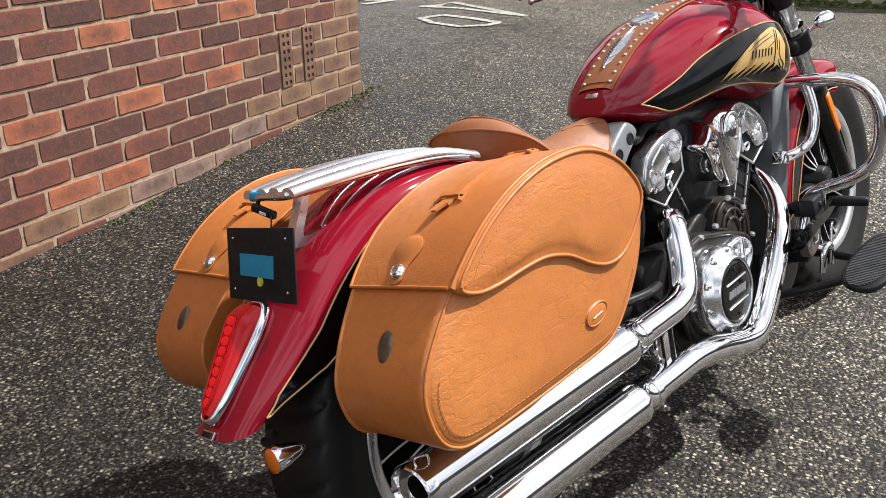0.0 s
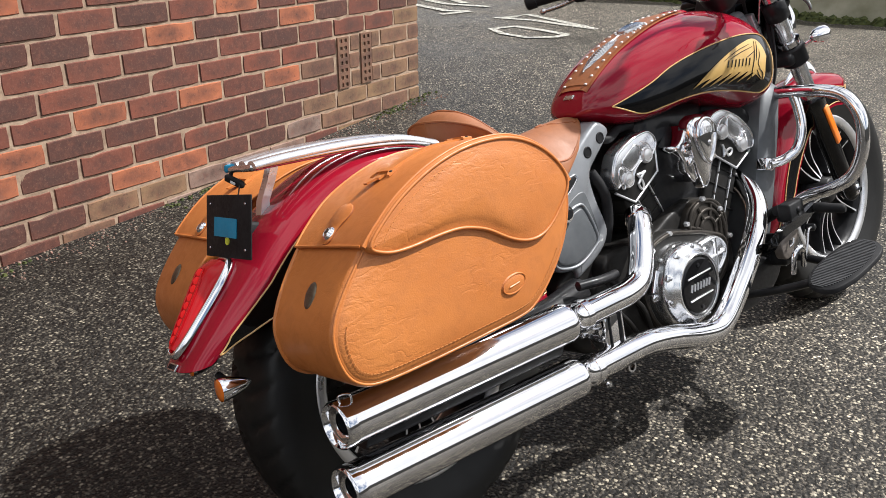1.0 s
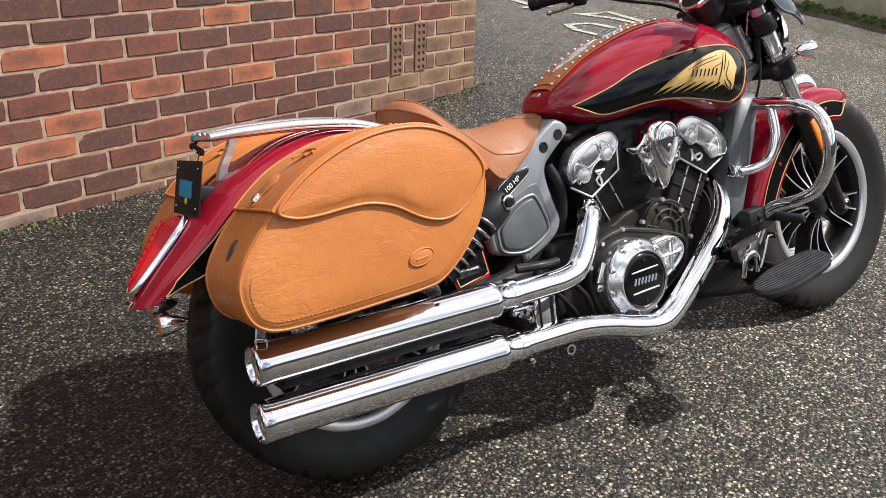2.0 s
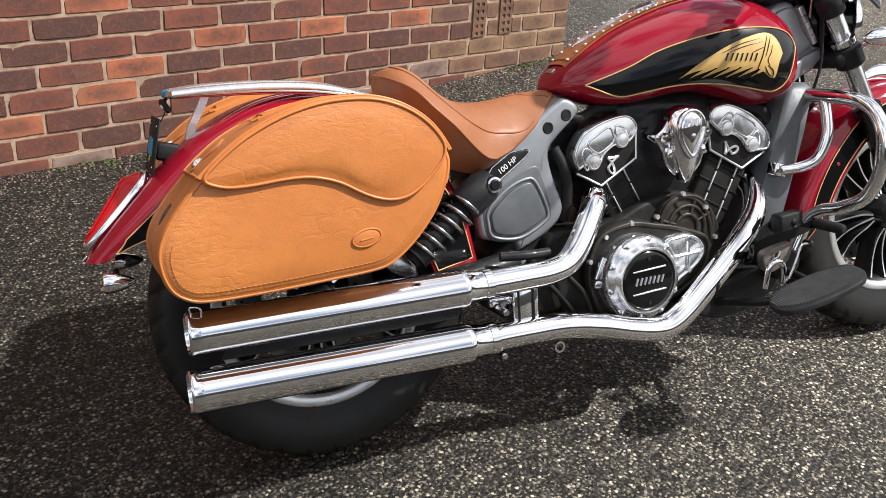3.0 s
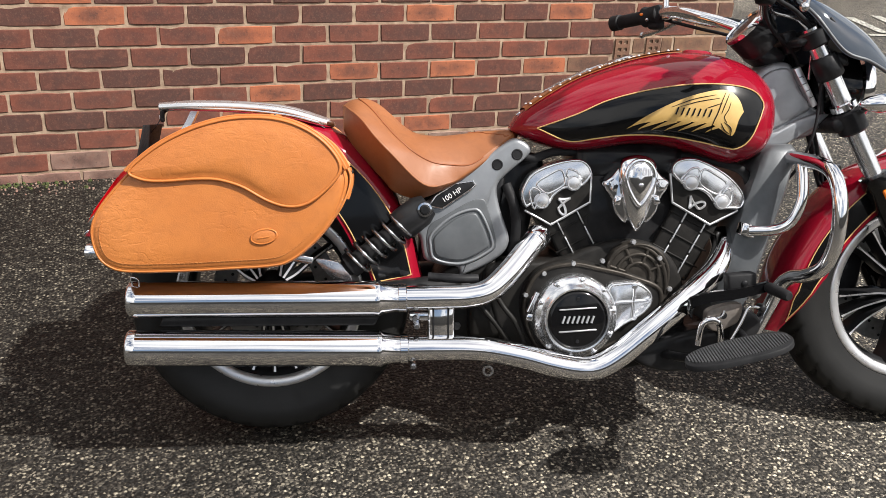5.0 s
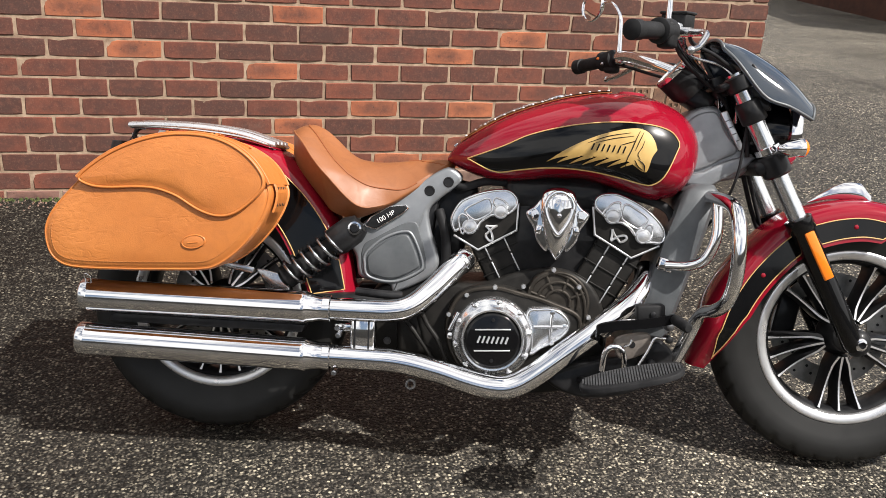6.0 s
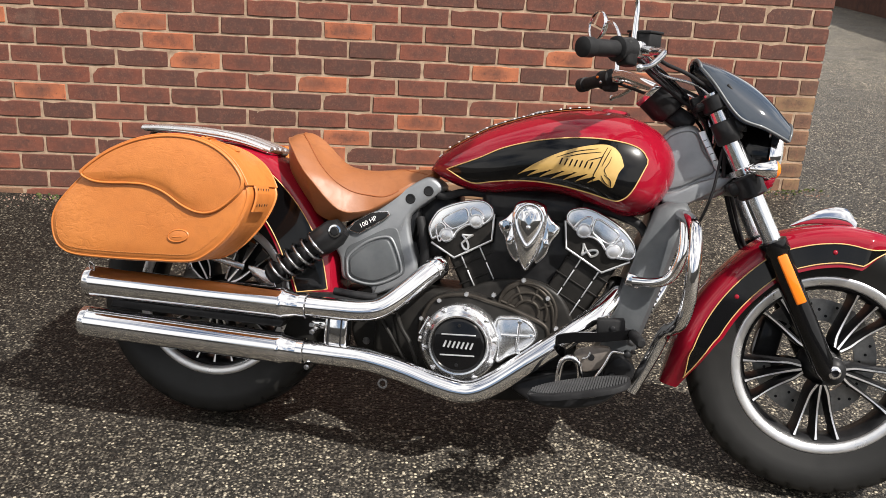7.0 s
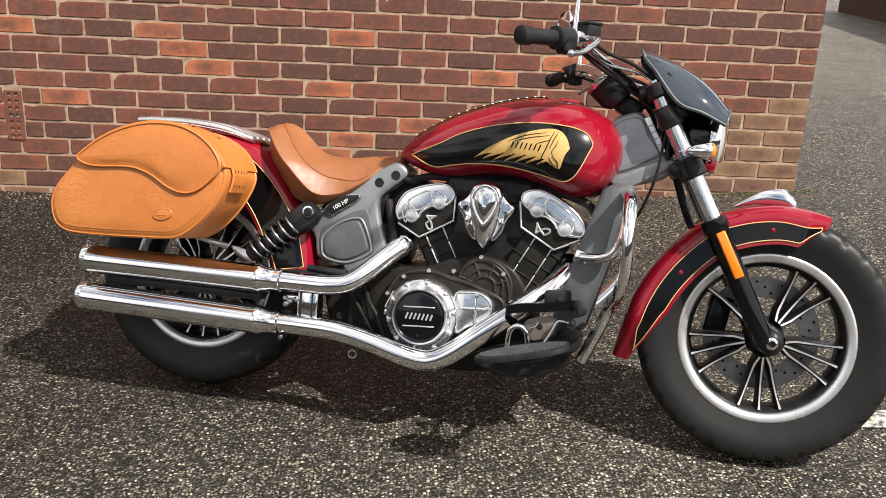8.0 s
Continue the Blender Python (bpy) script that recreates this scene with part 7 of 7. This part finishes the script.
def build_bag(side, label):
    """side: -1 on the bike's right."""
    bag = thing("saddlebag", STAND, label, "saddlebag", "pair of saddlebags")
    Y0, Y1 = side * 0.130, side * 0.330

    def sag(bm):
        """The top falls away a little towards the wheel, and the bag narrows downwards."""
        for v in bm.verts:
            u = max(0, min(1, (0.330 - abs(v.co.y)) / 0.200))
            low = max(0, min(1, (0.70 - v.co.z) / 0.15))
            v.co.z -= 0.012 * u ** 1.25 * max(0, min(1, (v.co.z - 0.52) / 0.2))
            v.co.y += side * 0.035 * u * low
        return bm

    line = rounded(BAGLINE, 150)
    bm = fresh()
    slab(bm, line, Y0, Y1, 0.014, 0, 5)
    body = part("bag_body", sag(bm), BAG_SMOOTH, bag, "smooth tan leather side panel and gusset", 60)
    # grained side panel, slightly domed
    bm = fresh()
    rings = []
    for d, y in ((0.0075, -0.001), (0.010, 0.0015), (0.015, 0.0038), (0.024, 0.0060), (0.06, 0.009), (0.12, 0.010)):
        rings.append([(x, Y1 + side * (y - 0.002), z) for x, z in (inset(line, d) if d < 0.05 else [(-0.05 + (x + 0.05) * (1 - d * 5.5), 0.58 + (z - 0.58) * (1 - d * 5.5)) for x, z in line])])
    skin(bm, rings)
    part("side_face", bm, BAG, body, "grained tan leather face", 70)
    bm = fresh()
    tube(bm, [(x, Y1 - side * 0.0035, z) for x, z in inset(line, 0.005) + inset(line, 0.005)[:1]], 0.0024, 8)
    tube(bm, [(x, Y0 + side * 0.004, z) for x, z in line + line[:1]], 0.004, 8)
    part("piping", sag(bm), BAG_SMOOTH, body)
    bm = fresh()
    hem = [(x, z) for x, z in inset(line, 0.021) if z < 0.535]
    cut = max(range(len(hem)), key=lambda k: (hem[k][0] - hem[k - 1][0]) ** 2 + (hem[k][1] - hem[k - 1][1]) ** 2)
    hem = hem[cut:] + hem[:cut]
    for p, q in zip(hem, hem[1:]):
        p, q = Vector(p), Vector(q)
        n = max(1, int((q - p).length / 0.006))
        for j in range(n):
            a, b = p.lerp(q, j / n), p.lerp(q, (j + 0.7) / n)
            tube(bm, [(a.x, Y1 + side * 0.0045, a.y), (b.x, Y1 + side * 0.0045, b.y)], 0.0006, 4)
    part("hem_stitching", bm, HEM_THREAD, body, "pale stitching along the hem")
    # flap: outer leaf with a wavy lower edge and a strap of leather over the top
    P = smooth_path([(x, 0, z) for x, z in FLAPLINE], 60)
    upper = [(x, z) for x, z in line]
    a = min(range(150), key=lambda i: (upper[i][0] - FLAPLINE[0][0]) ** 2 + (upper[i][1] - FLAPLINE[0][1]) ** 2)
    b = min(range(150), key=lambda i: (upper[i][0] - FLAPLINE[-1][0]) ** 2 + (upper[i][1] - FLAPLINE[-1][1]) ** 2)
    arc = []
    i = b
    while i != a:
        arc.append(upper[i])
        i = (i + 1) % 150
    arc.append(upper[a])
    leaf_line = [(p.x, p.z) for p in P] + arc[1:-1]
    n_ = len(leaf_line)
    for _ in range(4):
        leaf_line = [tuple(0.25 * leaf_line[i - 1][q] + 0.5 * leaf_line[i][q] + 0.25 * leaf_line[(i + 1) % n_][q] for q in (0, 1)) for i in range(n_)]
    grown = inset(leaf_line, -0.0035)
    bm = fresh()
    cx, cz = -0.02, 0.66
    rings = [[(x, Y1 - side * 0.012, z) for x, z in grown]]
    for d, y in ((0.0, 0.008), (0.0015, 0.011), (0.004, 0.0125), (0.012, 0.0125)):
        rings.append([(x, Y1 + side * y, z) for x, z in inset(grown, d)])
    for f, y in ((0.86, 0.0155), (0.6, 0.0175), (0.3, 0.0185), (0.05, 0.019)):
        rings.append([(cx + (x - cx) * f, Y1 + side * y, cz + (z - cz) * f) for x, z in inset(grown, 0.012)])
    skin(bm, rings)
    flap = part("flap", bm, BAG, bag, "tan leather flap with a wavy edge", 70)
    bm = fresh()
    tube(bm, [(x, Y1 + side * 0.0125, z) for x, z in inset(grown, 0.004) + inset(grown, 0.004)[:1]], 0.0028, 8)
    part("flap_piping", bm, BAG_SMOOTH, flap)
    bm = fresh()
    soft_line = list(grown)
    for _ in range(25):
        soft_line = [tuple(0.25 * soft_line[i - 1][q] + 0.5 * soft_line[i][q] + 0.25 * soft_line[(i + 1) % n_][q] for q in (0, 1)) for i in range(n_)]
    seam = inset(soft_line, 0.015)
    for k in range(0, len(seam), 1):
        near = min((seam[k][0] - g[0]) ** 2 + (seam[k][1] - g[1]) ** 2 for g in grown)
        if near < 0.0118 ** 2 or seam[k][0] > -0.04 or seam[k][1] < 0.634 or (Vector(seam[k]) - Vector(seam[(k + 1) % len(seam)])).length > 0.02:
            continue
        p, q = Vector(seam[k]), Vector(seam[(k + 1) % len(seam)])
        n = max(1, int((q - p).length / 0.0042))
        for j in range(n):
            s, e = p.lerp(q, j / n), p.lerp(q, (j + 0.72) / n)
            tube(bm, [(s.x, Y1 + side * 0.0140, s.y), (e.x, Y1 + side * 0.0140, e.y)], 0.0006, 4)
    part("stitching", bm, THREAD, flap, "pale stitching")
    # flap top
    big = inset(line, -0.0045)
    idx = []
    i = b
    while i != a:
        idx.append(i)
        i = (i + 1) % 150
    idx.append(a)
    bm = fresh()
    rings = []
    for i in idx:
        x, z = big[i]
        x2, z2 = line[i]
        ys = [Y0 + (Y1 - side * -0.008 - Y0) * j / 8 for j in range(9)]
        rings.append([(x, y, z) for y in ys] + [(x2, y, z2) for y in reversed(ys)])
    skin(bm, rings)
    part("flap_top", sag(bm), BAG_SMOOTH, flap, "smooth leather top of the flap", 60)
    bm = fresh()
    for y in (Y0, Y1 + side * 0.006):
        tube(bm, [(big[i][0], y, big[i][1]) for i in idx], 0.0022, 8)
    tube(bm, [(big[idx[-1]][0], Y0 + (Y1 - Y0) * j / 6, big[idx[-1]][1]) for j in range(7)], 0.0026, 8)
    part("top_piping", sag(bm), BAG_SMOOTH, flap)
    # rear closing tab with lock
    rear_x = curve1([p[1] for p in sorted((q for q in big if q[0] < -0.12), key=lambda q: q[1])][::3], [p[0] for p in sorted((q for q in big if q[0] < -0.12), key=lambda q: q[1])][::3])

    def on_rear(z, y, off):
        t = Vector((rear_x(z + 0.008) - rear_x(z - 0.008), 0, 0.016)).normalized()
        return Vector((rear_x(z), y, z)) + Vector((-t.z, 0, t.x)) * off
    yt = side * 0.225
    bm = fresh()
    rings = []
    half = curve1([0.0, 0.08, 0.2, 0.36, 0.5, 0.65, 0.8, 0.93, 1.0], [0.004, 0.0105, 0.0125, 0.0135, 0.018, 0.0235, 0.024, 0.017, 0.004])
    edge_a, edge_b = [], []
    for k in range(25):
        u = k / 24
        z = 0.6355 + 0.0485 * u
        w = half(u)
        rings.append([on_rear(z, yt + w, -0.001), on_rear(z, yt + w, 0.0022), on_rear(z, yt + w * 0.9, 0.0030), on_rear(z, yt - w * 0.9, 0.0030), on_rear(z, yt - w, 0.0022), on_rear(z, yt - w, -0.001)])
        edge_a.append(on_rear(z, yt + w, 0.0008))
        edge_b.append(on_rear(z, yt - w, 0.0008))
    skin(bm, rings)
    tab = part("lock_tab", sag(bm), BAG_SMOOTH, flap, "leather locking tab")
    bm = fresh()
    c = on_rear(0.648, yt, 0.0025)
    nrm = (on_rear(0.648, yt, 0.02) - on_rear(0.648, yt, 0.0)).normalized()
    lathe(bm, [(0, 0.006), (0.006, 0.006), (0.0075, 0.004), (0.009, 0.005), (0.011, 0.003), (0.012, 0.0)], c, nrm, 24)
    part("lock", sag(bm), CHROME, tab, "chrome key lock")
    bm = fresh()
    tube(bm, edge_a + edge_b[::-1] + edge_a[:1], 0.0010, 5)
    part("tab_edge", sag(bm), EDGE, tab)
    # rear oval
    bm = fresh()
    i = min(range(150), key=lambda k: abs(line[k][1] - 0.572) + (0 if line[k][0] < -0.1 else 9))
    x, z = line[i]
    x2, z2 = line[(i + 2) % 150]
    t = Vector((x2 - x, 0, z2 - z)).normalized()
    n = Vector((-t.z, 0, t.x))
    n = -n if n.x > 0 else n
    m = Matrix((t, Vector((0, 1, 0)), n)).transposed().to_4x4()
    m.translation = Vector((x, side * 0.236, z))
    ball(bm, (0, 0, 0), (0.021, 0.015, 0.003), 28, 8)
    bm.transform(m)
    part("rear_medallion", sag(bm), BADGE, body, "dark oval metal medallion")
    bm = fresh()
    ball(bm, (0, 0, 0), (0.0275, 0.0035, 0.0160), 32, 8)
    bm.transform(pose(0.026, Y1 + side * 0.0075, 0.503, 0, -8, 0))
    oval = part("side_medallion", bm, BAG, body, "embossed oval leather patch")
    bm = fresh()
    tube(bm, [(0.026 + 0.025 * math.cos(a), Y1 + side * 0.0095, 0.503 + 0.0140 * math.sin(a) + 0.0035 * math.cos(a)) for a in np.linspace(0, 2 * math.pi, 32)], 0.0013, 6)
    tube(bm, [(0.014, Y1 + side * 0.0105, 0.4995), (0.036, Y1 + side * 0.0105, 0.5025)], 0.0016, 6)
    part("patch_rim", bm, BAG_SMOOTH, oval)
    # belt and buckle over the top
    def on_top(s, y, off):
        """s from 0 at the rear to 1 at the front, along the top of the flap."""
        i = idx[int((1 - s) * (len(idx) - 1))]
        x, z = big[i]
        c = Vector((x + 0.05, 0, z - 0.55)).normalized()
        return Vector((x, y, z)) + c * off
    y = side * 0.241
    bm = fresh()
    rings = []
    for k in range(40):
        s = 0.222 + 0.55 * k / 39
        h = 0.0034 + (0.008 * ((5 - k) / 5) ** 1.3 if k < 5 else 0)
        w = 0.0105 * (1 if k > 2 else 0.45 + 0.2 * k)
        rings.append([on_top(s, y + w, h - 0.0036), on_top(s, y + w, h), on_top(s, y - w, h), on_top(s, y - w, h - 0.0036)])
    skin(bm, rings)
    belt = part("belt", sag(bm), BAG_SMOOTH, flap, "leather belt held by leather loops")
    for s0 in (0.30, 0.62):
        bm = fresh()
        rings = []
        for k in range(13):
            v = -1 + k / 6
            h = 0.0036 * (1 - abs(v) ** 4) + 0.0014
            rings.append([on_top(s0 + q, y + side * 0.026 * v, h + o) for q, o in ((-0.011 - 0.010 * abs(v) ** 3, -0.001), (0.011 + 0.010 * abs(v) ** 3, -0.001), (0.011 + 0.010 * abs(v) ** 3, 0.0020), (-0.011 - 0.010 * abs(v) ** 3, 0.0020))])
        skin(bm, rings)
        keeper = part("belt_loop", sag(bm), BAG_SMOOTH, belt)
        bm = fresh()
        p = on_top(s0, y + side * 0.0215, 0.0040)
        ball(bm, p, (0.0032, 0.0032, 0.0022), 10, 6)
        part("loop_hole", sag(bm), SATIN, keeper)
    # front closing strap with punched holes
    def on_front(z, y, off):
        i = min(range(150), key=lambda k: abs(big[k][1] - z) + (0 if big[k][0] > 0.1 else 9))
        x, zz = big[i]
        return Vector((x + off * 0.9, y, zz - off * 0.15))
    bm = fresh()
    ya, yb = side * 0.300, side * 0.205
    rings = [[on_front(0.575 + 0.062 * k / 8, y, o) for y, o in ((ya, 0.001), (ya - side * 0.002, 0.006), (yb + side * 0.002, 0.006), (yb, 0.001))] for k in range(9)]
    skin(bm, rings)
    strap = part("front_strap", sag(bm), BAG_SMOOTH, flap, "punched leather closing strap")
    for z in (0.590, 0.625):
        for k in range(5):
            bm = fresh()
            ball(bm, on_front(z, ya + (yb - ya) * (k + 0.6) / 5.2, 0.0062), (0.0015, 0.0016, 0.004), 8, 6)
            part("strap_hole", sag(bm), SATIN, strap)
    return bag


build_bag(-1, "tan leather saddlebag hung over the exhaust side of the motorcycle")
build_bag(1, "tan leather saddlebag on the wall side of the motorcycle")
